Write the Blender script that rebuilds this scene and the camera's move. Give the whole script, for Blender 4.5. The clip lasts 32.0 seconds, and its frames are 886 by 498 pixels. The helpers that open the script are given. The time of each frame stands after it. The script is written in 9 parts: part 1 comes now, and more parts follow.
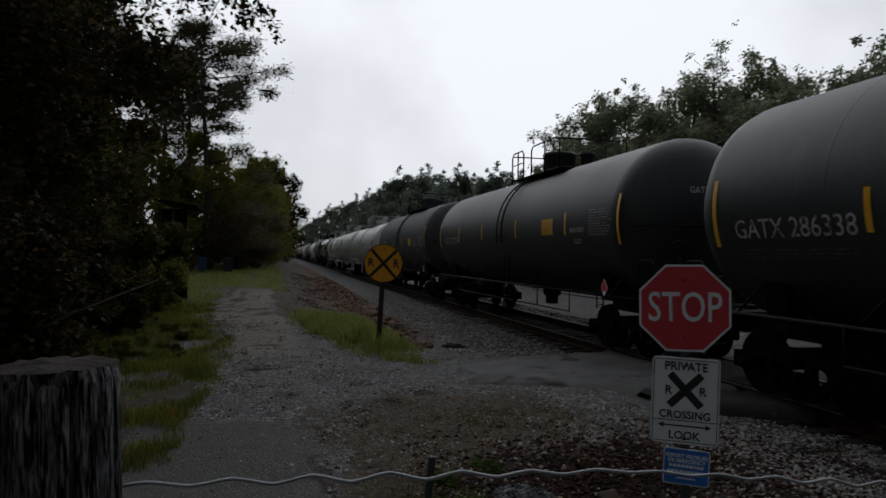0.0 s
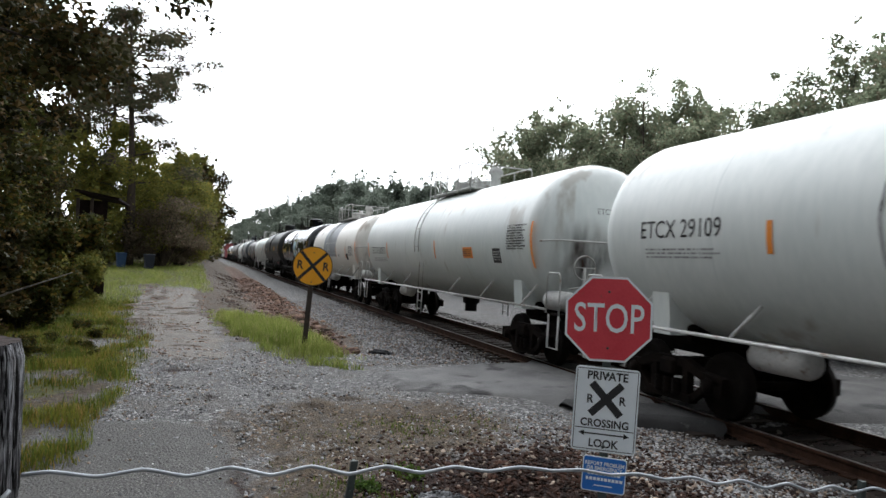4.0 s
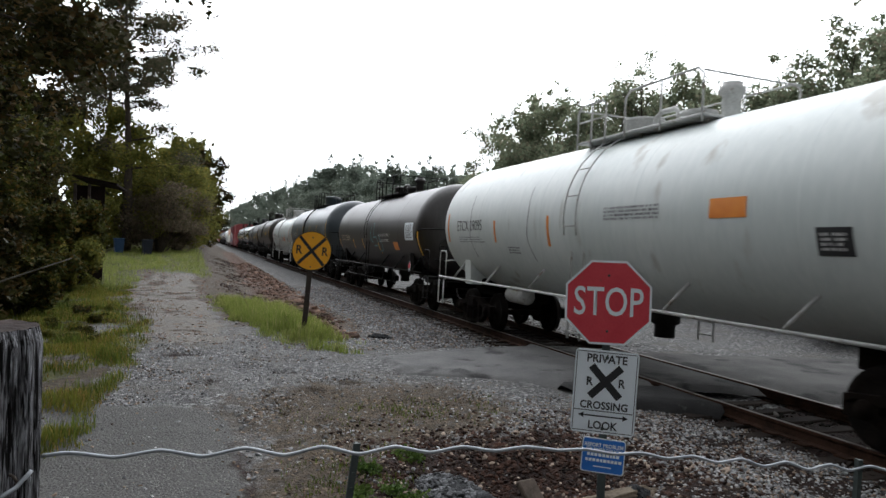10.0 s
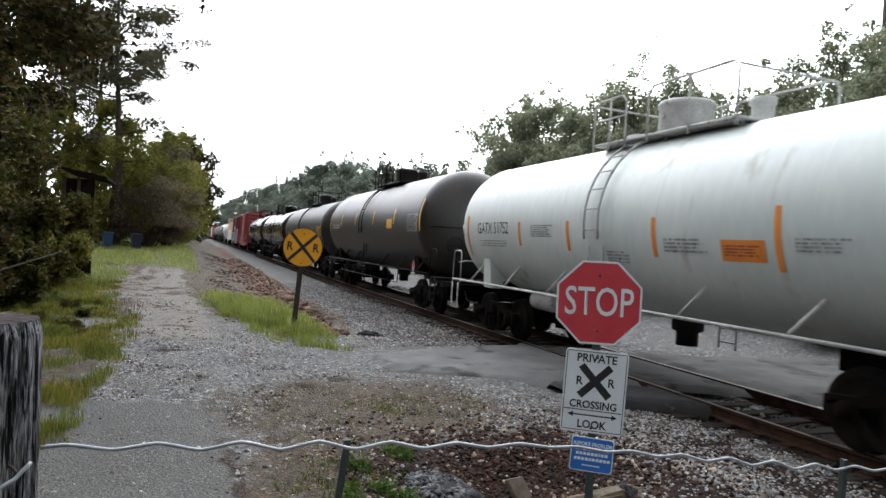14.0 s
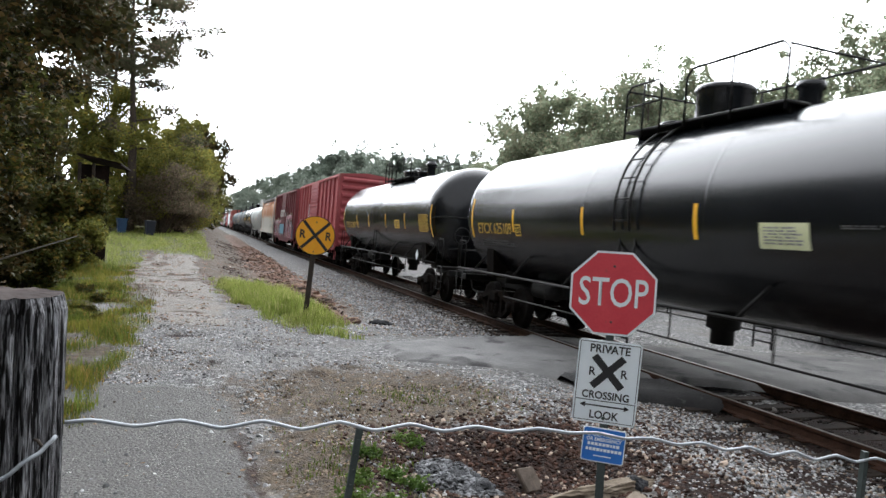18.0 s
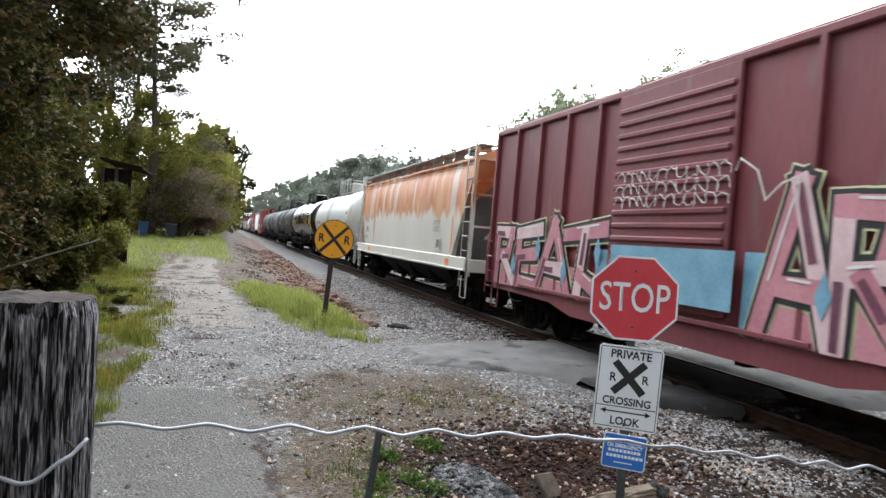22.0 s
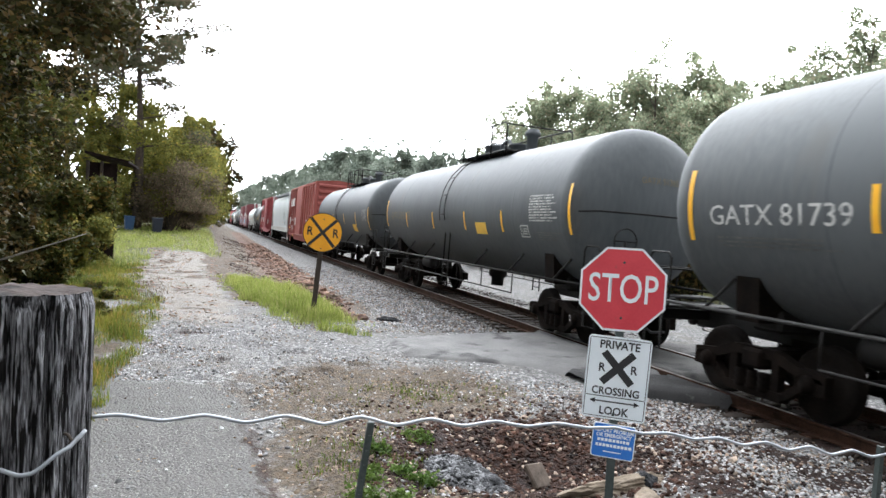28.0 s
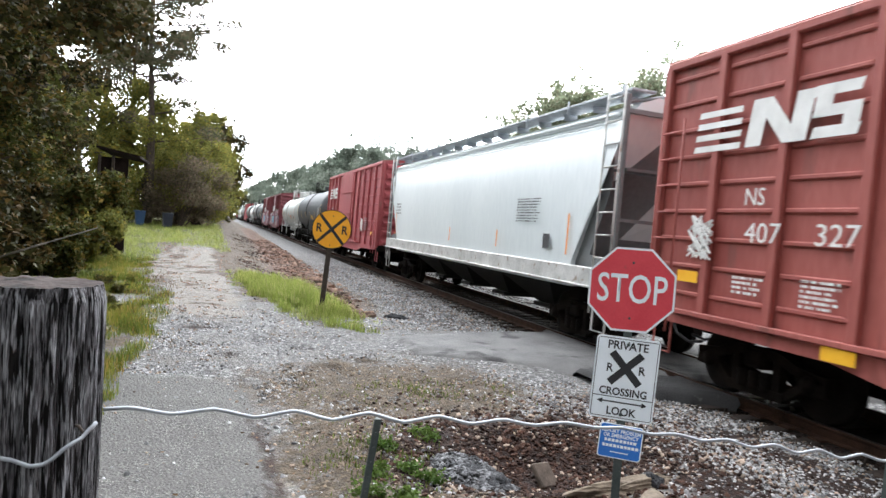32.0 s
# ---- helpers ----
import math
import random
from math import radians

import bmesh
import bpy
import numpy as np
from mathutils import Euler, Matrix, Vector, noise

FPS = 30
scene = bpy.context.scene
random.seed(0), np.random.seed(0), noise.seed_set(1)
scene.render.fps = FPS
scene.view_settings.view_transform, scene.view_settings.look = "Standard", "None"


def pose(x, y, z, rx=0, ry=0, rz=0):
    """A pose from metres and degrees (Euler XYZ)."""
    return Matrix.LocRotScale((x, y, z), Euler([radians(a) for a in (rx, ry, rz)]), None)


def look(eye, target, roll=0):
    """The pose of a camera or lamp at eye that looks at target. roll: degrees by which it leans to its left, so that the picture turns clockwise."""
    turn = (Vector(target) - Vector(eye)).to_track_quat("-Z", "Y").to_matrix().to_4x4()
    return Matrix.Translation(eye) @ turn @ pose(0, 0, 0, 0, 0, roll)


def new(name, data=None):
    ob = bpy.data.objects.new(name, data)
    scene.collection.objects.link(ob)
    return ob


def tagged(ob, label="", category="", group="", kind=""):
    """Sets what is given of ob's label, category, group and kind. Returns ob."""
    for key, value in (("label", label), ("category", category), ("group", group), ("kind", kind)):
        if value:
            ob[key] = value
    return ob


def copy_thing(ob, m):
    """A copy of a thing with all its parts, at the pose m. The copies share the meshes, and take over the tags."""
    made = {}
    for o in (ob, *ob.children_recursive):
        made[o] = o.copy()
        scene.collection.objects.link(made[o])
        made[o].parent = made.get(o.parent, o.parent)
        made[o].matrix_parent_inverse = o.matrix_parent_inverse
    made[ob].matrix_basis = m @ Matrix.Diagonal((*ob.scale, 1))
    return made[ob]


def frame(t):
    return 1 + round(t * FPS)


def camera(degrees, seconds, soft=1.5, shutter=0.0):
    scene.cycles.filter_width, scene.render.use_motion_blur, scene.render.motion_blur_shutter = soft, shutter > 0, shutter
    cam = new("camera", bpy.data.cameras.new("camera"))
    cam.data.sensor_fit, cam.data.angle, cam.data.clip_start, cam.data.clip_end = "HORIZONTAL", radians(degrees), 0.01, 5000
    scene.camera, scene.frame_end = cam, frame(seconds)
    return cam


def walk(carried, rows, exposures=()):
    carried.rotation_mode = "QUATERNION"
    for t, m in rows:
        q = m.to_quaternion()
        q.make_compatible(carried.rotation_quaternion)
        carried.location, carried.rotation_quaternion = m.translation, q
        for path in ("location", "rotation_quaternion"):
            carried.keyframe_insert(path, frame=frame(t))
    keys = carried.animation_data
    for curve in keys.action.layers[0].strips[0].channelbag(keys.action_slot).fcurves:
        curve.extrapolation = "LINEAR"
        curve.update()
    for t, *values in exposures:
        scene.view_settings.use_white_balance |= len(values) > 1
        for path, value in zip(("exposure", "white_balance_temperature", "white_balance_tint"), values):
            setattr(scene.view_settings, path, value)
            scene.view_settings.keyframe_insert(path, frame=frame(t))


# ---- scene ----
cam = camera(66.0, 32.0, 1.5, 0.12)
PATH = [
    (0, (-0.065, -0.115, 2.170), (0.402, 1.829, 2.180), -0.22),
    (0.5, (-0.075, -0.151, 2.136), (0.629, 1.718, 2.242), 0.52),
    (1, (-0.051, -0.126, 2.146), (0.567, 1.776, 2.168), 3.58),
    (1.5, (-0.050, -0.120, 2.148), (0.536, 1.792, 2.142), 2.96),
    (2, (-0.042, -0.149, 2.142), (0.556, 1.759, 2.176), 1.34),
    (2.5, (-0.054, -0.102, 2.134), (0.567, 1.799, 2.156), 1.74),
    (3, (-0.053, -0.100, 2.134), (0.588, 1.794, 2.159), 1.20),
    (3.5, (-0.059, -0.099, 2.138), (0.592, 1.792, 2.174), 2.04),
    (5.5, (-0.075, -0.106, 2.138), (0.596, 1.778, 2.168), 2.39),
    (6, (-0.075, -0.115, 2.138), (0.591, 1.771, 2.125), 1.76),
    (6.5, (-0.080, -0.116, 2.140), (0.604, 1.763, 2.121), 2.10),
    (7, (-0.085, -0.117, 2.139), (0.580, 1.770, 2.136), 1.78),
    (7.5, (-0.084, -0.109, 2.132), (0.570, 1.780, 2.097), 1.63),
    (8, (-0.082, -0.115, 2.131), (0.584, 1.770, 2.085), 2.18),
    (8.5, (-0.089, -0.108, 2.131), (0.591, 1.772, 2.098), 1.66),
    (9, (-0.083, -0.115, 2.133), (0.622, 1.756, 2.110), 1.93),
    (9.5, (-0.092, -0.113, 2.137), (0.588, 1.767, 2.126), 2.28),
    (10, (-0.092, -0.114, 2.138), (0.575, 1.771, 2.130), 2.10),
    (10.5, (-0.092, -0.113, 2.135), (0.579, 1.771, 2.110), 2.34),
    (11, (-0.089, -0.113, 2.135), (0.585, 1.770, 2.107), 2.32),
    (11.5, (-0.091, -0.113, 2.132), (0.583, 1.770, 2.101), 2.25),
    (12, (-0.095, -0.116, 2.134), (0.585, 1.765, 2.104), 2.68),
    (12.5, (-0.097, -0.121, 2.134), (0.602, 1.753, 2.108), 2.84),
    (13, (-0.099, -0.123, 2.134), (0.614, 1.745, 2.107), 2.79),
    (13.5, (-0.106, -0.126, 2.136), (0.597, 1.746, 2.116), 3.10),
    (14, (-0.110, -0.125, 2.138), (0.583, 1.751, 2.126), 2.86),
    (14.5, (-0.108, -0.128, 2.139), (0.584, 1.749, 2.119), 3.08),
    (16.5, (-0.126, -0.115, 2.120), (0.511, 1.780, 2.077), 2.89),
    (17, (-0.118, -0.114, 2.125), (0.525, 1.779, 2.078), 3.26),
    (17.5, (-0.128, -0.107, 2.118), (0.511, 1.787, 2.049), 3.23),
    (17.8, (-0.124, -0.107, 2.131), (0.531, 1.783, 2.090), 3.03),
    (18, (-0.128, -0.111, 2.120), (0.536, 1.775, 2.079), 3.59),
    (18.5, (-0.129, -0.112, 2.121), (0.511, 1.782, 2.084), 3.92),
    (18.6, (-0.122, -0.115, 2.125), (0.514, 1.781, 2.084), 3.40),
    (19, (-0.126, -0.114, 2.121), (0.518, 1.779, 2.074), 3.94),
    (19.5, (-0.129, -0.102, 2.120), (0.484, 1.802, 2.073), 3.98),
    (19.6, (-0.125, -0.102, 2.121), (0.477, 1.805, 2.069), 3.58),
    (20, (-0.131, -0.103, 2.119), (0.484, 1.800, 2.092), 3.83),
    (20.5, (-0.129, -0.114, 2.127), (0.493, 1.786, 2.094), 3.63),
    (21, (-0.137, -0.105, 2.121), (0.495, 1.792, 2.105), 3.76),
    (21.5, (-0.141, -0.106, 2.127), (0.480, 1.795, 2.097), 3.58),
    (22, (-0.144, -0.101, 2.121), (0.471, 1.802, 2.088), 3.74),
    (22.5, (-0.150, -0.108, 2.126), (0.461, 1.796, 2.083), 3.92),
    (23, (-0.150, -0.103, 2.121), (0.462, 1.800, 2.065), 3.46),
    (23.3, (-0.150, -0.104, 2.122), (0.472, 1.796, 2.059), 3.67),
    (23.5, (-0.148, -0.101, 2.120), (0.481, 1.797, 2.065), 3.87),
    (24, (-0.149, -0.094, 2.119), (0.460, 1.810, 2.048), 3.79),
    (24.5, (-0.145, -0.097, 2.119), (0.473, 1.805, 2.069), 4.40),
    (25, (-0.150, -0.099, 2.121), (0.463, 1.805, 2.075), 4.30),
    (25.4, (-0.148, -0.108, 2.122), (0.469, 1.794, 2.074), 3.90),
    (25.5, (-0.147, -0.104, 2.122), (0.479, 1.795, 2.081), 4.24),
    (27.5, (-0.160, -0.111, 2.120), (0.481, 1.783, 2.079), 3.47),
    (27.6, (-0.160, -0.113, 2.126), (0.469, 1.785, 2.084), 3.19),
    (28, (-0.158, -0.112, 2.118), (0.490, 1.779, 2.066), 3.45),
    (28.5, (-0.153, -0.105, 2.117), (0.486, 1.788, 2.047), 3.99),
    (28.6, (-0.155, -0.101, 2.119), (0.484, 1.792, 2.050), 3.89),
    (29, (-0.155, -0.108, 2.115), (0.477, 1.787, 2.030), 4.40),
    (29.3, (-0.159, -0.108, 2.114), (0.474, 1.787, 2.023), 4.00),
    (29.5, (-0.156, -0.107, 2.116), (0.486, 1.785, 2.025), 4.13),
    (30, (-0.158, -0.107, 2.117), (0.470, 1.790, 2.042), 3.87),
    (30.5, (-0.157, -0.110, 2.117), (0.467, 1.789, 2.036), 4.21),
    (31, (-0.159, -0.108, 2.116), (0.481, 1.785, 2.033), 4.00),
    (31.2, (-0.161, -0.116, 2.115), (0.476, 1.778, 2.036), 4.53),
    (31.5, (-0.165, -0.111, 2.117), (0.475, 1.783, 2.053), 4.67),
    (32, (-0.161, -0.112, 2.117), (0.464, 1.787, 2.058), 4.10),
]
# seconds, stops
EXPOSURES = [(0, -3.22), (1.2, -2.98), (1.6, -0.86), (2, 0.14), (3.2, -0.15), (5.5, -2.06), (6.3, -1.9), (7, -1.25), (8, -0.87), (9, -0.55), (10, -1.22), (11, -1.0), (12, -0.85), (13, -0.8), (14.5, -0.6), (17, -0.3), (20, -0.09), (22, 0.0), (24, -0.07), (25, -0.19), (26.5, 0.05), (28, 0.38), (32, 0.33)]
walk(cam, [(t, look(eye, target, roll)) for t, eye, target, roll in PATH], EXPOSURES)

# ---- world, sun ----
SUN_ELEVATION, SUN_ROTATION = 32.0, 20.0


def make_world():
    w = bpy.data.worlds.new("overcast_sky")
    scene.world = w
    w.use_nodes = True
    nt = w.node_tree
    nt.nodes.clear()
    out = nt.nodes.new("ShaderNodeOutputWorld")
    bg = nt.nodes.new("ShaderNodeBackground")
    sky = nt.nodes.new("ShaderNodeTexSky")
    sky.sky_type, sky.sun_disc = "NISHITA", False
    sky.sun_elevation, sky.sun_rotation = radians(SUN_ELEVATION), radians(SUN_ROTATION)
    sky.dust_density, sky.ozone_density = 1.0, 1.0
    tc = nt.nodes.new("ShaderNodeTexCoord")
    ns = nt.nodes.new("ShaderNodeTexNoise")
    ns.inputs["Scale"].default_value, ns.inputs["Detail"].default_value = 2.2, 5.0
    ramp = nt.nodes.new("ShaderNodeValToRGB")
    ramp.color_ramp.elements[0].position, ramp.color_ramp.elements[1].position = 0.36, 0.5
    ramp.color_ramp.elements[0].color = (0.8, 0.8, 0.8, 1)
    mix = nt.nodes.new("ShaderNodeMix")
    mix.data_type = "RGBA"
    # thin cloud, brightest about the hidden sun
    e, a = radians(SUN_ELEVATION), radians(SUN_ROTATION)
    dot = nt.nodes.new("ShaderNodeVectorMath")
    dot.operation = "DOT_PRODUCT"
    dot.inputs[1].default_value = (math.sin(a) * math.cos(e), math.cos(a) * math.cos(e), math.sin(e))
    glow = nt.nodes.new("ShaderNodeMapRange")
    glow.interpolation_type = "SMOOTHSTEP"
    glow.inputs["From Min"].default_value, glow.inputs["From Max"].default_value = 0.25, 1.0
    glow.inputs["To Min"].default_value, glow.inputs["To Max"].default_value = 13.5, 98.0
    tint = nt.nodes.new("ShaderNodeVectorMath")
    tint.operation = "SCALE"
    tint.inputs[0].default_value = (0.965, 1.0, 1.06)
    nt.links.new(tc.outputs["Generated"], dot.inputs[0])
    nt.links.new(dot.outputs["Value"], glow.inputs["Value"])
    nt.links.new(glow.outputs["Result"], tint.inputs["Scale"])
    nt.links.new(tint.outputs["Vector"], mix.inputs["B"])
    nt.links.new(tc.outputs["Generated"], ns.inputs["Vector"])
    nt.links.new(ns.outputs["Fac"], ramp.inputs["Fac"])
    nt.links.new(ramp.outputs["Color"], mix.inputs["Factor"])
    nt.links.new(sky.outputs["Color"], mix.inputs["A"])
    nt.links.new(mix.outputs["Result"], bg.inputs["Color"])
    bg.inputs["Strength"].default_value = 0.09
    nt.links.new(bg.outputs["Background"], out.inputs["Surface"])


make_world()
sun = new("sun", bpy.data.lights.new("sun", "SUN"))
sun.data.energy, sun.data.angle, sun.data.color = 0.35, radians(16), (1.0, 0.96, 0.9)
sun.matrix_world = pose(0, 0, 60, 90 - SUN_ELEVATION, 0, 180 - SUN_ROTATION)


# ---- materials ----
def material(name, a, b, rough=0.7, metal=0.0, scale=3.0, fine=40.0, bump=0.15, rough2=None, stretch=(1, 1, 1), spot=None, islands=0.0, objects=0.0, translucent=0.0, spec=0.5, spotscale=9.0, spotat=0.6, depth=0.01, tint=None, share=0.3):
    """Two base colours mixed by broad and fine noise, with optional spots, per-island and per-object changes of tone, and bump."""
    m = bpy.data.materials.new(name)
    m.use_nodes = True
    nt = m.node_tree
    bs = nt.nodes["Principled BSDF"]
    tc = nt.nodes.new("ShaderNodeTexCoord")
    mp = nt.nodes.new("ShaderNodeMapping")
    mp.inputs["Scale"].default_value = stretch
    nt.links.new(tc.outputs["Object"], mp.inputs["Vector"])

    def noise_node(sc, detail=4.0):
        n = nt.nodes.new("ShaderNodeTexNoise")
        n.inputs["Scale"].default_value, n.inputs["Detail"].default_value = sc, detail
        nt.links.new(mp.outputs["Vector"], n.inputs["Vector"])
        return n

    def mixer(fac, x, y):
        n = nt.nodes.new("ShaderNodeMix")
        n.data_type = "RGBA"
        for sock, v in ((n.inputs["A"], x), (n.inputs["B"], y)):
            if isinstance(v, tuple):
                sock.default_value = (*v, 1)
            else:
                nt.links.new(v, sock)
        if isinstance(fac, float):
            n.inputs["Factor"].default_value = fac
        else:
            nt.links.new(fac, n.inputs["Factor"])
        return n.outputs["Result"]

    def math_node(op, x, y):
        n = nt.nodes.new("ShaderNodeMath")
        n.operation = op
        for sock, v in zip(n.inputs, (x, y)):
            if isinstance(v, (int, float)):
                sock.default_value = v
            else:
                nt.links.new(v, sock)
        return n.outputs[0]

    broad, small = noise_node(scale), noise_node(fine, 6.0)
    f = math_node("ADD", math_node("MULTIPLY", broad.outputs["Fac"], 0.65), math_node("MULTIPLY", small.outputs["Fac"], 0.35))
    ramp = nt.nodes.new("ShaderNodeValToRGB")
    ramp.color_ramp.elements[0].position, ramp.color_ramp.elements[1].position = 0.36, 0.64
    nt.links.new(f, ramp.inputs["Fac"])
    col = mixer(ramp.outputs["Color"], a, b)
    if spot:
        sp = noise_node(spotscale, 8.0)
        r2 = nt.nodes.new("ShaderNodeValToRGB")
        r2.color_ramp.elements[0].position, r2.color_ramp.elements[1].position = spotat, spotat + 0.08
        nt.links.new(sp.outputs["Fac"], r2.inputs["Fac"])
        col = mixer(r2.outputs["Color"], col, spot)
    if tint:
        isle = nt.nodes.new("ShaderNodeNewGeometry").outputs["Random Per Island"]
        col = mixer(math_node("LESS_THAN", math_node("FRACT", math_node("MULTIPLY", isle, 17.3), 0.0), share), col, tint)
    if islands or objects:
        src = nt.nodes.new("ShaderNodeNewGeometry").outputs["Random Per Island"] if islands else nt.nodes.new("ShaderNodeObjectInfo").outputs["Random"]
        k = islands or objects
        tone = math_node("ADD", math_node("MULTIPLY", src, 2 * k), 1 - k)
        hsv = nt.nodes.new("ShaderNodeHueSaturation")
        nt.links.new(tone, hsv.inputs["Value"])
        nt.links.new(col, hsv.inputs["Color"])
        col = hsv.outputs["Color"]
    nt.links.new(col, bs.inputs["Base Color"])
    bs.inputs["Metallic"].default_value = metal
    bs.inputs["Specular IOR Level"].default_value = spec
    rr = nt.nodes.new("ShaderNodeMapRange")
    rr.inputs["To Min"].default_value, rr.inputs["To Max"].default_value = rough, rough2 if rough2 is not None else min(1.0, rough + 0.15)
    nt.links.new(broad.outputs["Fac"], rr.inputs["Value"])
    nt.links.new(rr.outputs["Result"], bs.inputs["Roughness"])
    if bump:
        bp = nt.nodes.new("ShaderNodeBump")
        bp.inputs["Strength"].default_value, bp.inputs["Distance"].default_value = bump, depth
        nt.links.new(small.outputs["Fac"], bp.inputs["Height"])
        nt.links.new(bp.outputs["Normal"], bs.inputs["Normal"])
    if translucent:
        tr = nt.nodes.new("ShaderNodeBsdfTranslucent")
        nt.links.new(col, tr.inputs["Color"])
        ms = nt.nodes.new("ShaderNodeMixShader")
        ms.inputs["Fac"].default_value = translucent
        nt.links.new(bs.outputs["BSDF"], ms.inputs[1])
        nt.links.new(tr.outputs["BSDF"], ms.inputs[2])
        nt.links.new(ms.outputs["Shader"], nt.nodes["Material Output"].inputs["Surface"])
    return m


STREAK = (1.0, 1.0, 0.25)
TANK_BLACK = material("worn_black_tank_paint", (0.014, 0.0165, 0.0185), (0.03, 0.034, 0.037), 0.4, 0, 0.7, 14, 0.03, 0.56, STREAK, spec=0.55, spot=(0.05, 0.05, 0.048), spotscale=1.1, spotat=0.66)
TANK_GLOSS = material("glossy_black_tank_paint", (0.005, 0.006, 0.0075), (0.011, 0.013, 0.0155), 0.17, 0, 0.7, 14, 0.03, 0.28, STREAK, spec=0.55)
TANK_GREY = material("faded_black_tank_paint", (0.066, 0.074, 0.079), (0.1, 0.11, 0.116), 0.55, 0, 0.6, 12, 0.05, 0.7, STREAK, spec=0.24, spot=(0.095, 0.1, 0.1), spotscale=1.1, spotat=0.64)
TANK_BLUE = material("blue_black_tank_paint", (0.022, 0.034, 0.043), (0.044, 0.062, 0.074), 0.3, 0, 0.7, 14, 0.05, 0.44, STREAK, spec=0.9)
TANK_BROWN = material("rusty_brown_black_tank_paint", (0.018, 0.0155, 0.0145), (0.04, 0.035, 0.032), 0.34, 0, 0.6, 12, 0.05, 0.5, STREAK, spec=0.6)
TANK_WHITE = material("weathered_white_tank_paint", (0.57, 0.62, 0.605), (0.7, 0.735, 0.715), 0.35, 0, 0.5, 9, 0.04, 0.5, STREAK, spot=(0.42, 0.42, 0.385), spotscale=1.6, spotat=0.6)
TANK_CREAM = material("cream_white_tank_paint", (0.7, 0.685, 0.63), (0.8, 0.785, 0.74), 0.4, 0, 0.5, 9, 0.04, 0.55, STREAK, spot=(0.36, 0.31, 0.25), spotscale=1.4, spotat=0.62)
PATCH_GREY = material("grey_patch_paint", (0.24, 0.26, 0.28), (0.3, 0.32, 0.34), 0.5, 0, 1, 12, 0.04)
STEEL_DARK = material("grimy_dark_steel", (0.004, 0.004, 0.004), (0.013, 0.012, 0.011), 0.6, 0, 2, 25, 0.15, spec=0.25)
STEEL_WHITE = material("grimy_white_steel", (0.34, 0.34, 0.33), (0.58, 0.58, 0.56), 0.5, 0, 2, 25, 0.1, spot=(0.25, 0.2, 0.16), spotscale=6)
TRUCK = material("rusty_black_truck_casting", (0.003, 0.0026, 0.0023), (0.011, 0.0078, 0.006), 0.9, 0, 3, 30, 0.2, spec=0.06)
WHEEL = material("rolled_steel_wheel", (0.004, 0.0034, 0.003), (0.013, 0.01, 0.0085), 0.8, 0, 3, 30, 0.1, spec=0.08)
RAIL = material("rusty_rail_steel", (0.022, 0.011, 0.007), (0.06, 0.03, 0.019), 0.8, 0, 4, 40, 0.2, spec=0.15)
RAIL_TOP = material("worn_bright_rail_head", (0.16, 0.14, 0.125), (0.26, 0.24, 0.22), 0.38, 0.9, 4, 40, 0.05)
TIE = material("creosoted_timber", (0.012, 0.009, 0.0075), (0.04, 0.03, 0.024), 0.9, 0, 2, 20, 0.4, objects=0.3, spec=0.2)
YELLOW = material("yellow_reflective_sheeting", (0.85, 0.42, 0.02), (0.9, 0.5, 0.03), 0.35, 0, 5, 60, 0.02)
YELLOW_PAINT = material("yellow_stencil_paint", (0.7, 0.42, 0.04), (0.8, 0.5, 0.06), 0.5, 0, 5, 60, 0.02)
ORANGE = material("orange_reflective_sheeting", (0.75, 0.22, 0.03), (0.85, 0.3, 0.04), 0.4, 0, 5, 60, 0.02)
WHITE_PAINT = material("white_stencil_paint", (0.62, 0.62, 0.6), (0.75, 0.75, 0.73), 0.55, 0, 5, 60, 0.02)
BLACK_PAINT = material("black_stencil_paint", (0.012, 0.012, 0.013), (0.025, 0.025, 0.027), 0.55, 0, 5, 60, 0.02)
GREY_PAINT = material("grey_stencil_paint", (0.2, 0.2, 0.21), (0.33, 0.33, 0.34), 0.6, 0, 3, 40, 0.02, spot=(0.08, 0.08, 0.08), spotscale=14, spotat=0.56)
BOX_RED = material("faded_red_boxcar_paint", (0.31, 0.048, 0.057), (0.43, 0.092, 0.1), 0.5, 0, 0.8, 16, 0.08, 0.75, STREAK, spot=(0.33, 0.12, 0.115), spotscale=2.2, spotat=0.6)
BOX_MAROON = material("maroon_boxcar_paint", (0.15, 0.032, 0.042), (0.225, 0.054, 0.062), 0.45, 0, 0.8, 16, 0.08, 0.7, STREAK, spot=(0.19, 0.085, 0.08), spotscale=2.2, spotat=0.63)
BOX_BROWN = material("brown_red_boxcar_paint", (0.26, 0.053, 0.043), (0.37, 0.1, 0.083), 0.55, 0, 0.8, 16, 0.1, 0.8, STREAK, spot=(0.2, 0.055, 0.045), spotscale=2.6, spotat=0.6)
HOP_GREY = material("light_grey_hopper_paint", (0.6, 0.655, 0.67), (0.7, 0.75, 0.76), 0.36, 0, 0.5, 10, 0.05, 0.6, STREAK)
HOP_CREAM = material("dirty_cream_hopper_paint", (0.6, 0.59, 0.53), (0.7, 0.69, 0.63), 0.45, 0, 0.5, 10, 0.05, 0.65, STREAK, spot=(0.5, 0.3, 0.17), spotscale=1.2, spotat=0.6)
HOP_DARK = material("dark_grey_hopper_end_paint", (0.13, 0.14, 0.145), (0.19, 0.2, 0.205), 0.55, 0, 1, 12, 0.05)
GALV = material("galvanised_steel", (0.25, 0.275, 0.3), (0.42, 0.445, 0.47), 0.45, 0.35, 8, 60, 0.15)
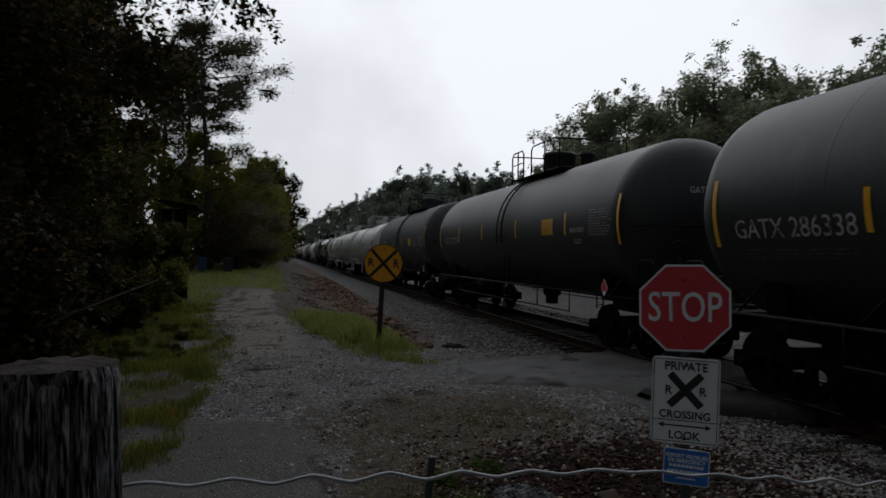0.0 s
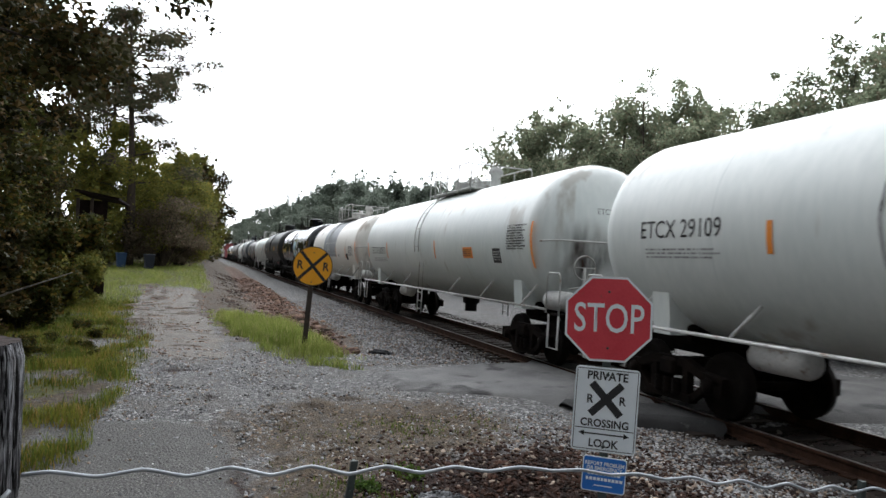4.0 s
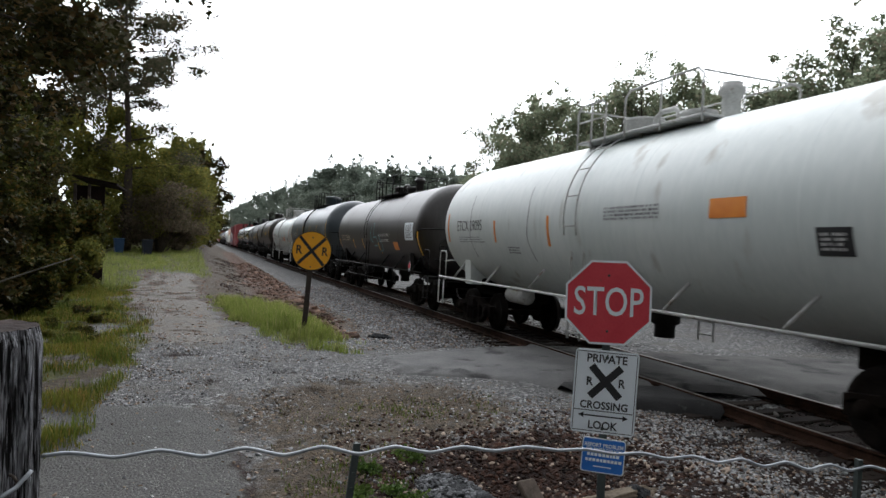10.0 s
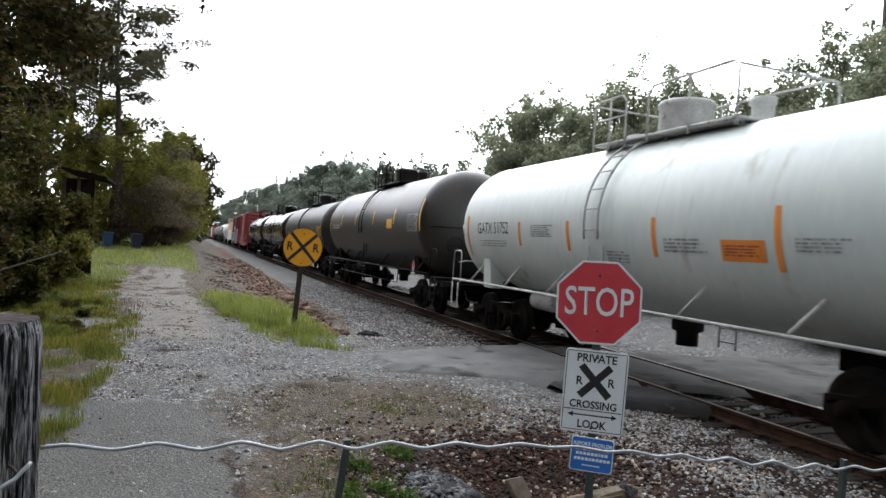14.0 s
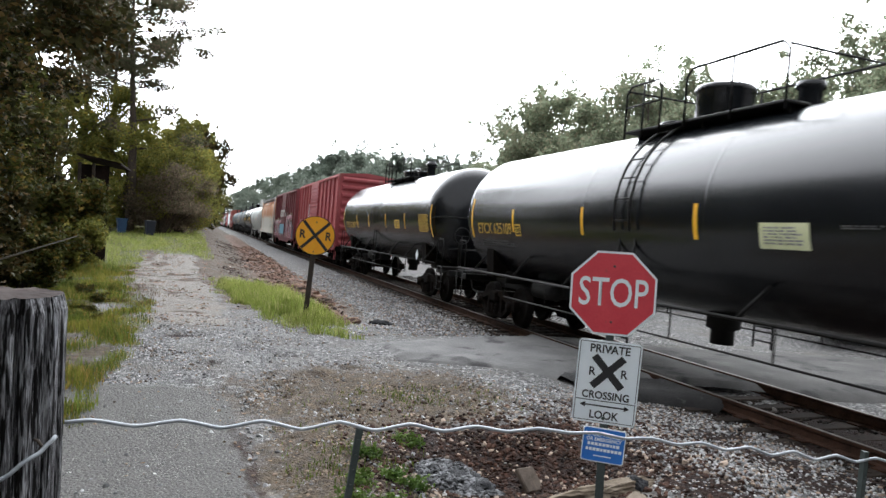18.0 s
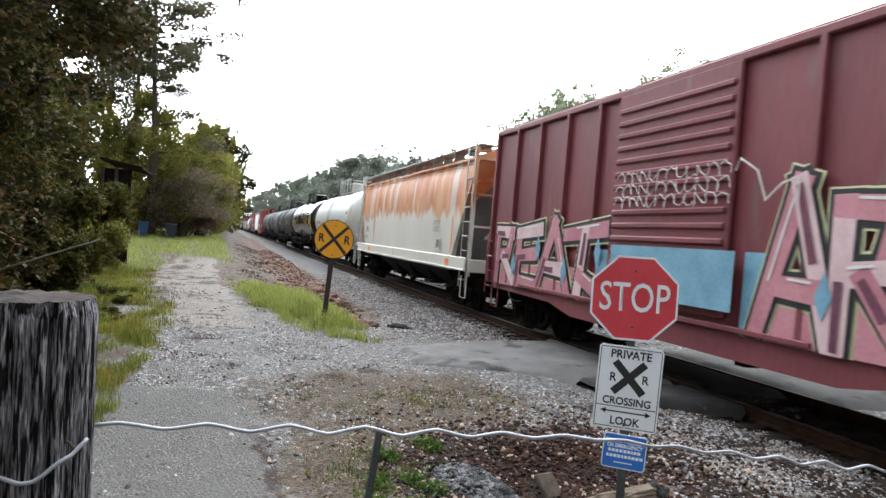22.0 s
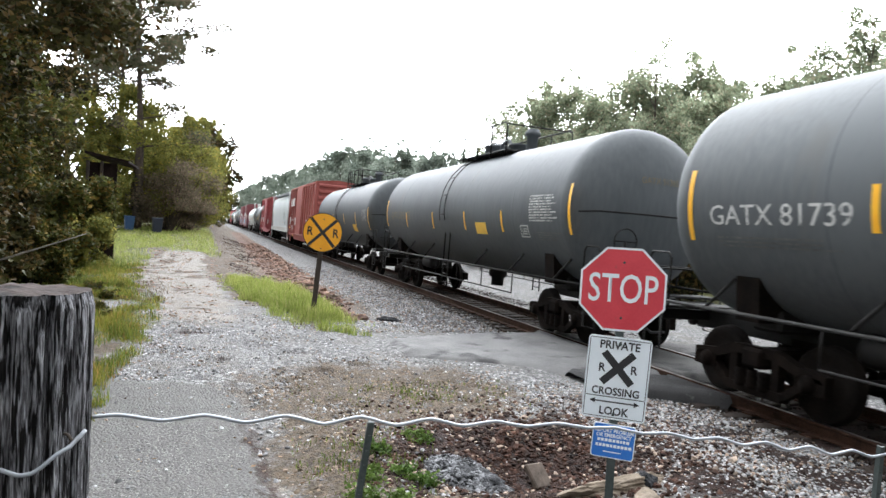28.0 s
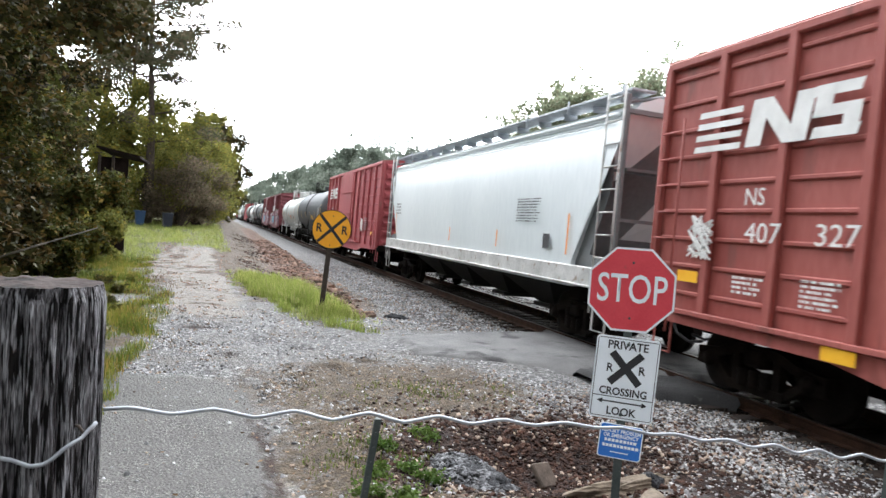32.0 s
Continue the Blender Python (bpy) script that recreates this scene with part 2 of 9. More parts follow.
WORN_WHITE = material("worn_white_stencil_paint", (0.4, 0.4, 0.39), (0.6, 0.6, 0.58), 0.6, 0, 3, 40, 0.02, spot=(0.16, 0.16, 0.16), spotscale=12, spotat=0.56)
FAINT_PAINT = material("faint_grey_stencil_paint", (0.06, 0.06, 0.058), (0.12, 0.12, 0.115), 0.6, 0, 5, 60, 0.02)
PURPLE_SPRAY = material("dark_purple_spray_paint", (0.11, 0.03, 0.06), (0.2, 0.06, 0.1), 0.6, 0, 2.5, 20, 0.02)
PINK = material("pink_spray_paint", (0.42, 0.15, 0.2), (0.58, 0.27, 0.31), 0.6, 0, 1.5, 20, 0.02)
PALE_PINK = material("pale_pink_spray_paint", (0.6, 0.42, 0.44), (0.72, 0.56, 0.57), 0.6, 0, 2.5, 20, 0.02)
BLUE_SPRAY = material("blue_spray_paint", (0.13, 0.3, 0.42), (0.2, 0.42, 0.54), 0.6, 0, 2.5, 20, 0.02)
TEAL_SPRAY = material("teal_spray_paint", (0.1, 0.3, 0.32), (0.3, 0.5, 0.52), 0.6, 0, 2.5, 20, 0.02)
SIGN_RED = material("red_sign_sheeting", (0.6, 0.04, 0.06), (0.68, 0.065, 0.085), 0.4, 0, 4, 60, 0.01, spot=(0.52, 0.07, 0.075), spotscale=14, spotat=0.64)
SIGN_WHITE = material("white_sign_sheeting", (0.78, 0.85, 0.89), (0.85, 0.9, 0.93), 0.4, 0, 4, 60, 0.01)
SIGN_BLACK = material("black_sign_ink", (0.012, 0.012, 0.014), (0.02, 0.02, 0.022), 0.45, 0, 4, 60, 0.01)
SIGN_BLUE = material("blue_sign_sheeting", (0.012, 0.14, 0.52), (0.025, 0.19, 0.62), 0.4, 0, 4, 60, 0.01)
SIGN_AMBER = material("amber_sign_sheeting", (0.85, 0.36, 0.012), (0.92, 0.43, 0.02), 0.4, 0, 4, 60, 0.01, spot=(0.66, 0.25, 0.02), spotscale=10, spotat=0.66)
POST_BROWN = material("weathered_dark_post", (0.028, 0.022, 0.018), (0.06, 0.045, 0.035), 0.8, 0, 5, 40, 0.3)
GREEN_STEEL = material("dark_green_steel_post", (0.03, 0.042, 0.04), (0.065, 0.08, 0.076), 0.6, 0.1, 6, 50, 0.2)


def splashed_grime(name):
    """Thin brown dirt that fades out towards its edges in streaks."""
    m = bpy.data.materials.new(name)
    m.use_nodes = True
    nt = m.node_tree
    bs = nt.nodes["Principled BSDF"]
    bs.inputs["Base Color"].default_value, bs.inputs["Roughness"].default_value = (0.07, 0.045, 0.036, 1), 0.9
    tc = nt.nodes.new("ShaderNodeTexCoord")
    mp = nt.nodes.new("ShaderNodeMapping")
    mp.inputs["Location"].default_value, mp.inputs["Scale"].default_value = (-1, 0, -1), (2, 0, 2)
    nt.links.new(tc.outputs["Generated"], mp.inputs["Vector"])
    gr = nt.nodes.new("ShaderNodeTexGradient")
    gr.gradient_type = "SPHERICAL"
    nt.links.new(mp.outputs["Vector"], gr.inputs["Vector"])
    st = nt.nodes.new("ShaderNodeMapping")
    st.inputs["Scale"].default_value = (5.0, 5.0, 1.4)
    nt.links.new(tc.outputs["Object"], st.inputs["Vector"])
    n = nt.nodes.new("ShaderNodeTexNoise")
    n.inputs["Scale"].default_value, n.inputs["Detail"].default_value = 1.0, 6.0
    nt.links.new(st.outputs["Vector"], n.inputs["Vector"])
    r = nt.nodes.new("ShaderNodeMapRange")
    r.inputs["From Min"].default_value, r.inputs["From Max"].default_value, r.inputs["To Max"].default_value = 0.3, 0.75, 1.5
    nt.links.new(n.outputs["Fac"], r.inputs["Value"])
    mu = nt.nodes.new("ShaderNodeMath")
    mu.operation, mu.use_clamp = "MULTIPLY", True
    nt.links.new(gr.outputs["Fac"], mu.inputs[0])
    nt.links.new(r.outputs["Result"], mu.inputs[1])
    nt.links.new(mu.outputs[0], bs.inputs["Alpha"])
    return m


GRIME = splashed_grime("brown_splashed_grime")


def split_wood(name):
    """Grey weathered timber: fine fibres, broken ridges and black checks that run with the grain."""
    m = bpy.data.materials.new(name)
    m.use_nodes = True
    nt = m.node_tree
    bs = nt.nodes["Principled BSDF"]
    tc = nt.nodes.new("ShaderNodeTexCoord")

    def fibre(sx, sz, lo, hi, c0, c1, detail=4.0):
        mp = nt.nodes.new("ShaderNodeMapping")
        mp.inputs["Scale"].default_value = (sx, sx, sz)
        nt.links.new(tc.outputs["Object"], mp.inputs["Vector"])
        n = nt.nodes.new("ShaderNodeTexNoise")
        n.inputs["Scale"].default_value, n.inputs["Detail"].default_value, n.inputs["Distortion"].default_value = 1.0, detail, 0.3
        nt.links.new(mp.outputs["Vector"], n.inputs["Vector"])
        r = nt.nodes.new("ShaderNodeValToRGB")
        e = r.color_ramp.elements
        e[0].position, e[1].position, e[0].color, e[1].color = lo, hi, (*c0, 1), (*c1, 1)
        nt.links.new(n.outputs["Fac"], r.inputs["Fac"])
        return r.outputs["Color"]

    def times(a, b, mode="MULTIPLY"):
        n = nt.nodes.new("ShaderNodeMix")
        n.data_type, n.blend_type = "RGBA", mode
        n.inputs["Factor"].default_value = 1.0
        nt.links.new(a, n.inputs["A"])
        nt.links.new(b, n.inputs["B"])
        return n.outputs["Result"]

    tone = fibre(45, 9.0, 0.32, 0.68, (0.16, 0.158, 0.168), (0.5, 0.505, 0.53))
    grain = fibre(430, 34.0, 0.4, 0.6, (0.25, 0.24, 0.24), (1.0, 1.0, 1.0), 6.0)
    checks = fibre(170, 13.0, 0.43, 0.5, (0.03, 0.027, 0.025), (1.0, 1.0, 1.0), 5.0)
    wide = fibre(64, 5.5, 0.38, 0.43, (0.04, 0.035, 0.033), (1.0, 1.0, 1.0), 5.0)
    col = times(times(times(tone, grain), checks), wide)
    nt.links.new(col, bs.inputs["Base Color"])
    bs.inputs["Roughness"].default_value, bs.inputs["Specular IOR Level"].default_value = 0.92, 0.15
    bp = nt.nodes.new("ShaderNodeBump")
    bp.inputs["Strength"].default_value, bp.inputs["Distance"].default_value = 1.0, 0.006
    nt.links.new(times(times(grain, checks), wide), bp.inputs["Height"])
    nt.links.new(bp.outputs["Normal"], bs.inputs["Normal"])
    return m


OLD_WOOD = split_wood("weathered_grey_wood")
END_WOOD = material("weathered_post_top_wood", (0.018, 0.013, 0.012), (0.06, 0.045, 0.04), 0.95, 0, 10, 50, 0.9, spot=(0.008, 0.007, 0.006), spotscale=16, spotat=0.55, spec=0.2)
BARK = material("grey_brown_bark", (0.035, 0.026, 0.02), (0.09, 0.07, 0.055), 0.9, 0, 4, 25, 0.8, None, (1, 1, 0.3), depth=0.03)
LEAF = material("mid_green_leaves", (0.028, 0.034, 0.008), (0.075, 0.08, 0.02), 0.6, 0, 0.5, 6, 0, islands=0.5, translucent=0.28, spec=0.12, tint=(0.12, 0.085, 0.02), share=0.22)
LEAF_DARK = material("dark_green_leaves", (0.016, 0.0175, 0.006), (0.046, 0.043, 0.014), 0.65, 0, 0.5, 6, 0, islands=0.55, translucent=0.2, spec=0.12, tint=(0.088, 0.058, 0.02), share=0.3)
LEAF_LIGHT = material("yellow_green_leaves", (0.105, 0.115, 0.028), (0.225, 0.22, 0.06), 0.6, 0, 0.5, 6, 0, islands=0.4, translucent=0.5, spec=0.1, tint=(0.27, 0.22, 0.045), share=0.13)
# woods beyond the track: haze is mixed into these two pale leaf colours
LEAF_HAZY = material("haze_paled_green_leaves", (0.165, 0.195, 0.125), (0.285, 0.32, 0.22), 0.9, 0, 0.3, 6, 0, islands=0.35, translucent=0.6, spec=0.1, tint=(0.3, 0.27, 0.19), share=0.15)
LEAF_FAR = material("haze_dulled_far_leaves", (0.135, 0.165, 0.135), (0.23, 0.26, 0.215), 0.9, 0, 0.3, 6, 0, islands=0.4, translucent=0.55, spec=0.1)
LEAF_BROWN = material("brown_tinged_leaves", (0.105, 0.095, 0.06), (0.2, 0.175, 0.115), 0.7, 0, 0.5, 6, 0, islands=0.35, translucent=0.55, spec=0.1, tint=(0.2, 0.15, 0.11), share=0.4)
NEEDLE = material("pine_needles", (0.055, 0.062, 0.035), (0.115, 0.12, 0.07), 0.7, 0, 0.6, 6, 0, islands=0.35, translucent=0.4, spec=0.15, tint=(0.18, 0.14, 0.095), share=0.3)
GRASS = material("yellow_green_grass_blades", (0.17, 0.225, 0.045), (0.32, 0.355, 0.095), 0.7, 0, 0.6, 8, 0, islands=0.35, translucent=0.45, spec=0.2, tint=(0.38, 0.36, 0.15), share=0.15)
GRASS_DRY = material("olive_grass_blades", (0.1, 0.115, 0.018), (0.24, 0.235, 0.04), 0.7, 0, 0.6, 8, 0, islands=0.35, translucent=0.4, spec=0.2, tint=(0.3, 0.2, 0.06), share=0.2)
STONE = material("mixed_ballast_stone", (0.135, 0.137, 0.141), (0.32, 0.32, 0.32), 0.85, 0, 3, 30, 0.2, islands=0.7, spec=0.25, tint=(0.2, 0.15, 0.115), share=0.2)
STONE_WHITE = material("pale_gravel_stone", (0.27, 0.265, 0.26), (0.5, 0.49, 0.475), 0.85, 0, 3, 30, 0.2, islands=0.5, spec=0.25, tint=(0.24, 0.19, 0.15), share=0.3)
STONE_RED = material("rust_stained_ballast_stone", (0.012, 0.0065, 0.005), (0.06, 0.03, 0.02), 0.85, 0, 3, 30, 0.2, islands=0.8, spec=0.2, tint=(0.24, 0.19, 0.15), share=0.08)
# dark ballast, blackened further in colour for the shade beneath the train
STONE_TRACK = material("dark_shaded_ballast", (0.007, 0.0055, 0.0047), (0.032, 0.024, 0.019), 0.9, 0, 3, 30, 0.2, islands=0.7, spec=0.2, tint=(0.12, 0.11, 0.1), share=0.06)
STONE_DARK = material("dark_broken_asphalt", (0.006, 0.0062, 0.007), (0.05, 0.052, 0.056), 0.85, 0, 12, 50, 0.9, depth=0.02, spec=0.25, spot=(0.14, 0.14, 0.145), spotscale=30, spotat=0.6)
CHIPS = material("tan_stone_chips", (0.06, 0.044, 0.031), (0.26, 0.205, 0.15), 0.9, 0, 3, 30, 0.2, islands=0.6, spec=0.15)
TAN_STONE = material("tan_kerb_stone", (0.09, 0.07, 0.05), (0.2, 0.16, 0.118), 0.9, 0, 7, 40, 0.4)
BROWN_SLAB = material("mud_brown_concrete", (0.055, 0.042, 0.032), (0.13, 0.1, 0.078), 0.9, 0, 9, 40, 0.4)
BIN_BLUE = material("blue_bin_plastic", (0.015, 0.05, 0.12), (0.025, 0.07, 0.15), 0.5, 0, 4, 30, 0.02)
BIN_NAVY = material("navy_bin_plastic", (0.01, 0.016, 0.03), (0.018, 0.025, 0.045), 0.5, 0, 4, 30, 0.02)
SHED_ROOF = material("rusty_dark_tin_roof", (0.008, 0.006, 0.0055), (0.022, 0.015, 0.013), 0.9, 0, 2, 20, 0.1, spec=0.05)
DEBRIS = material("weathered_wood_debris", (0.06, 0.045, 0.035), (0.16, 0.12, 0.09), 0.9, 0, 5, 30, 0.3, objects=0.4)
WEED_LEAF = material("fresh_green_weed_leaves", (0.045, 0.085, 0.018), (0.11, 0.165, 0.036), 0.6, 0, 3, 20, 0, islands=0.4, translucent=0.4, spec=0.15)
PALE_WOOD = material("bleached_dead_wood", (0.11, 0.1, 0.088), (0.22, 0.2, 0.18), 0.9, 0, 5, 30, 0.3)


# ---- mesh helpers ----
class Shape:
    """Collects vertices and faces for one mesh."""

    def __init__(self):
        self.v, self.f, self.s = [], [], []

    def add(self, verts, faces, smooth=False):
        n = len(self.v)
        self.v.extend(verts)
        self.f.extend(tuple(i + n for i in q) for q in faces)
        self.s.extend([smooth] * len(faces))
        return self

    def box(self, c, size, ch=0.0):
        """A box about c, with chamfered edges where ch is given."""
        x, y, z = (q / 2 for q in size)
        if ch <= 0:
            v = [(c[0] + a * x, c[1] + b * y, c[2] + d * z) for a in (-1, 1) for b in (-1, 1) for d in (-1, 1)]
            return self.add(v, [(0, 1, 3, 2), (4, 6, 7, 5), (0, 4, 5, 1), (2, 3, 7, 6), (0, 2, 6, 4), (1, 5, 7, 3)])
        ch = min(ch, x * 0.9, y * 0.9, z * 0.9)
        v, at = [], {}
        for a in (-1, 1):
            for b in (-1, 1):
                for d in (-1, 1):
                    for k in range(3):
                        p = [a * x, b * y, d * z]
                        for j in range(3):
                            if j != k:
                                p[j] -= (a, b, d)[j] * ch
                        at[a, b, d, k] = len(v)
                        v.append(tuple(c[j] + p[j] for j in range(3)))
        f = []
        for s in (-1, 1):
            f.append([at[s, b, d, 0] for b, d in ((-1, -1), (1, -1), (1, 1), (-1, 1))][::s])
            f.append([at[a, s, d, 1] for a, d in ((-1, -1), (-1, 1), (1, 1), (1, -1))][::s])
            f.append([at[a, b, s, 2] for a, b in ((-1, -1), (1, -1), (1, 1), (-1, 1))][::s])
        for a in (-1, 1):
            for b in (-1, 1):
                f.append([at[a, b, -1, 0], at[a, b, 1, 0], at[a, b, 1, 1], at[a, b, -1, 1]][::a * b])
                f.append([at[a, -1, b, 0], at[a, -1, b, 2], at[a, 1, b, 2], at[a, 1, b, 0]][::a * b])
                f.append([at[-1, a, b, 1], at[1, a, b, 1], at[1, a, b, 2], at[-1, a, b, 2]][::a * b])
        for a in (-1, 1):
            for b in (-1, 1):
                for d in (-1, 1):
                    f.append([at[a, b, d, 0], at[a, b, d, 1], at[a, b, d, 2]][::a * b * d])
        return self.add(v, [tuple(q) for q in f])

    def tube(self, pts, r, seg=8, caps=True, taper=None):
        """A round bar along pts; taper gives a radius for each point."""
        pts = [Vector(p) for p in pts]
        v, n = [], len(pts)
        side = None
        for i, p in enumerate(pts):
            d = (pts[min(i + 1, n - 1)] - pts[max(i - 1, 0)]).normalized()
            if side is None:
                side = d.orthogonal().normalized()
            else:
                side = (side - d * side.dot(d)).normalized()
            up = d.cross(side)
            rad = taper[i] if taper else r
            v += [tuple(p + side * (rad * math.cos(a)) + up * (rad * math.sin(a))) for a in (2 * math.pi * k / seg for k in range(seg))]
        f = [(i * seg + k, i * seg + (k + 1) % seg, (i + 1) * seg + (k + 1) % seg, (i + 1) * seg + k) for i in range(n - 1) for k in range(seg)]
        self.add(v, f, seg > 5)
        if caps:
            m = len(self.v) - n * seg
            self.f += [tuple(m + k for k in range(seg))[::-1], tuple(m + (n - 1) * seg + k for k in range(seg))]
            self.s += [False, False]
        return self

    def lathe(self, prof, seg=24, axis="z", c=(0, 0, 0), smooth=True):
        """Turns the profile of (radius, height) about an axis through c."""
        v = []
        for r, h in prof:
            for k in range(seg):
                a = 2 * math.pi * k / seg
                p, q = r * math.cos(a), r * math.sin(a)
                w = {"z": (p, q, h), "y": (p, h, q), "x": (h, p, q)}[axis]
                v.append((c[0] + w[0], c[1] + w[1], c[2] + w[2]))
        f = []
        for i in range(len(prof) - 1):
            for k in range(seg):
                q = (i * seg + k, i * seg + (k + 1) % seg, (i + 1) * seg + (k + 1) % seg, (i + 1) * seg + k)
                f.append(q if axis != "y" else q[::-1])
        return self.add(v, f, smooth)

    def prism(self, outline, x0, x1, axis="x"):
        """Extrudes a polygon of two coordinates from x0 to x1 along an axis."""
        n = len(outline)
        put = {"x": lambda a, p: (a, p[0], p[1]), "y": lambda a, p: (p[0], a, p[1]), "z": lambda a, p: (p[0], p[1], a)}[axis]
        v = [put(x0, p) for p in outline] + [put(x1, p) for p in outline]
        return self.add(v, [tuple(range(n))[::-1], tuple(range(n, 2 * n))] + [(k, (k + 1) % n, n + (k + 1) % n, n + k) for k in range(n)])

    def mesh(self, name, mat):
        me = bpy.data.meshes.new(name)
        me.from_pydata(self.v, [], self.f)
        me.polygons.foreach_set("use_smooth", self.s)
        me.materials.append(mat)
        me.update()
        return me


def child(ob, parent, m=None, label=""):
    ob.parent = parent
    if m is not None:
        ob.matrix_basis = m
    return tagged(ob, label)


def part(name, shape, mat, parent, label="", m=None):
    """Links a shape, or a mesh that is shared, as one mesh object under a thing or a part."""
    data = shape.mesh(name, mat) if isinstance(shape, Shape) else shape
    ob = child(new(name, data), parent, m, label)
    return tagged(ob, label, "", "", "stuff") if name == "stencil_block" else ob


def thing(name, label, category, m=None, group="", shape=None, mat=None, kind=""):
    ob = new(name, shape.mesh(name, mat) if shape else None)
    if m is not None:
        ob.matrix_basis = m
    return tagged(ob, label, category, group, kind)


def lettering(text, size, mat, name="lettering", squeeze=1.0, bold=0.0, align="CENTER"):
    """A flat mesh of letters that stand in the plane x = 0 and face -x, centred on the origin."""
    cu = bpy.data.curves.new(name, "FONT")
    cu.body, cu.size, cu.align_x, cu.align_y, cu.resolution_u, cu.offset = text, size, align, "CENTER", 3, bold
    ob = bpy.data.objects.new(name, cu)
    scene.collection.objects.link(ob)
    dg = bpy.context.evaluated_depsgraph_get()
    me = bpy.data.meshes.new_from_object(ob.evaluated_get(dg))
    bpy.data.objects.remove(ob)
    bpy.data.curves.remove(cu)
    me.transform(Matrix(((0, 0, -1, 0), (-squeeze, 0, 0, 0), (0, 1, 0, 0), (0, 0, 0, 1))))
    me.materials.clear()
    me.materials.append(mat)
    me.name = name
    return me


# ---- ground ----
XT, RAIL_Z, SPEED, CANT = 7.75, 0.06, 12.72, 1.2
rng = np.random.default_rng(7)


def ease(a, b, x):
    t = np.clip((np.asarray(x, float) - a) / (b - a), 0, 1)
    return t * t * (3 - 2 * t)


def blob(x, y, cx, cy, rx, ry):
    return np.exp(-((x - cx) / rx) ** 2 - ((y - cy) / ry) ** 2)


def berm_x(y):
    return 3.05 + 0.012 * (np.asarray(y, float) - 17)


RUTS = ((0.72, 12.0, 0.42, 0.12), (1.35, 11.55, 0.3, 0.08), (2.1, 10.5, 0.3, 0.07), (1.6, 10.0, 0.18, 0.06), (-0.4, 13.1, 0.5, 0.15), (3.4, 11.35, 0.5, 0.08), (0.1, 10.6, 0.22, 0.07))


def height(x, y):
    """The lie of the land, in metres against the rail's level less six centimetres."""
    x, y = np.asarray(x, float), np.asarray(y, float)
    z = -0.1 + ease(3.2, -0.8, x) * 0.021 * np.clip(y - 7, 0, 60)
    z = z + 0.7 * ease(4.0, 2.2, y) * ease(30, 12, np.abs(x))
    bed = ease(2.7, 2.2, np.abs(x - XT))
    z = z * (1 - bed) - 0.14 * bed
    z = z - 0.32 * blob(x, y, 3.05, 5.95, 0.95, 0.65) + 0.1 * blob(x, y, 5.0, 5.6, 1.3, 1.0)
    z = z + 0.2 * np.exp(-((x - berm_x(y)) / 0.42) ** 2) * ease(16.5, 20, y) * ease(130, 90, y) * (0.75 + 0.25 * np.sin(1.7 * y) * np.sin(0.63 * y + 1))
    z = z + 0.12 * blob(x, y, 1.9, 17, 1.0, 3.0)
    z = z + ease(12.5, 20, x) * 0.5 - 0.045 * ease(0.3, 0.46, x) * ease(1.2, 0.7, x) * ease(8.2, 7.2, y)
    for cx, cy, rx, ry in RUTS:
        z = z - 0.05 * blob(x, y, cx, cy, rx, ry) + 0.035 * blob(x, y, cx, cy + 2.4 * ry, rx, 1.4 * ry)
    z = z + 0.018 * np.sin(2.1 * x + 0.7 * y) * np.sin(1.3 * y - 0.8 * x) * ease(40, 10, np.abs(y))
    return z


def ground_at(x, y):
    return float(height(x, y))


def steps(lo, hi, fine, reach):
    mid = np.arange(lo, hi + fine / 2, fine)
    grow, out = fine, []
    p = hi
    while p < reach:
        grow *= 1.22
        p += grow
        out.append(p)
    low, p, grow = [], lo, fine
    while p > -reach:
        grow *= 1.22
        p -= grow
        low.append(p)
    return np.concatenate([np.array(low[::-1]), mid, np.array(out)])


def wobble(x, y, s, seed):
    return np.array([noise.noise((a * s, b * s, seed)) for a, b in zip(np.ravel(x), np.ravel(y))]).reshape(np.shape(x))


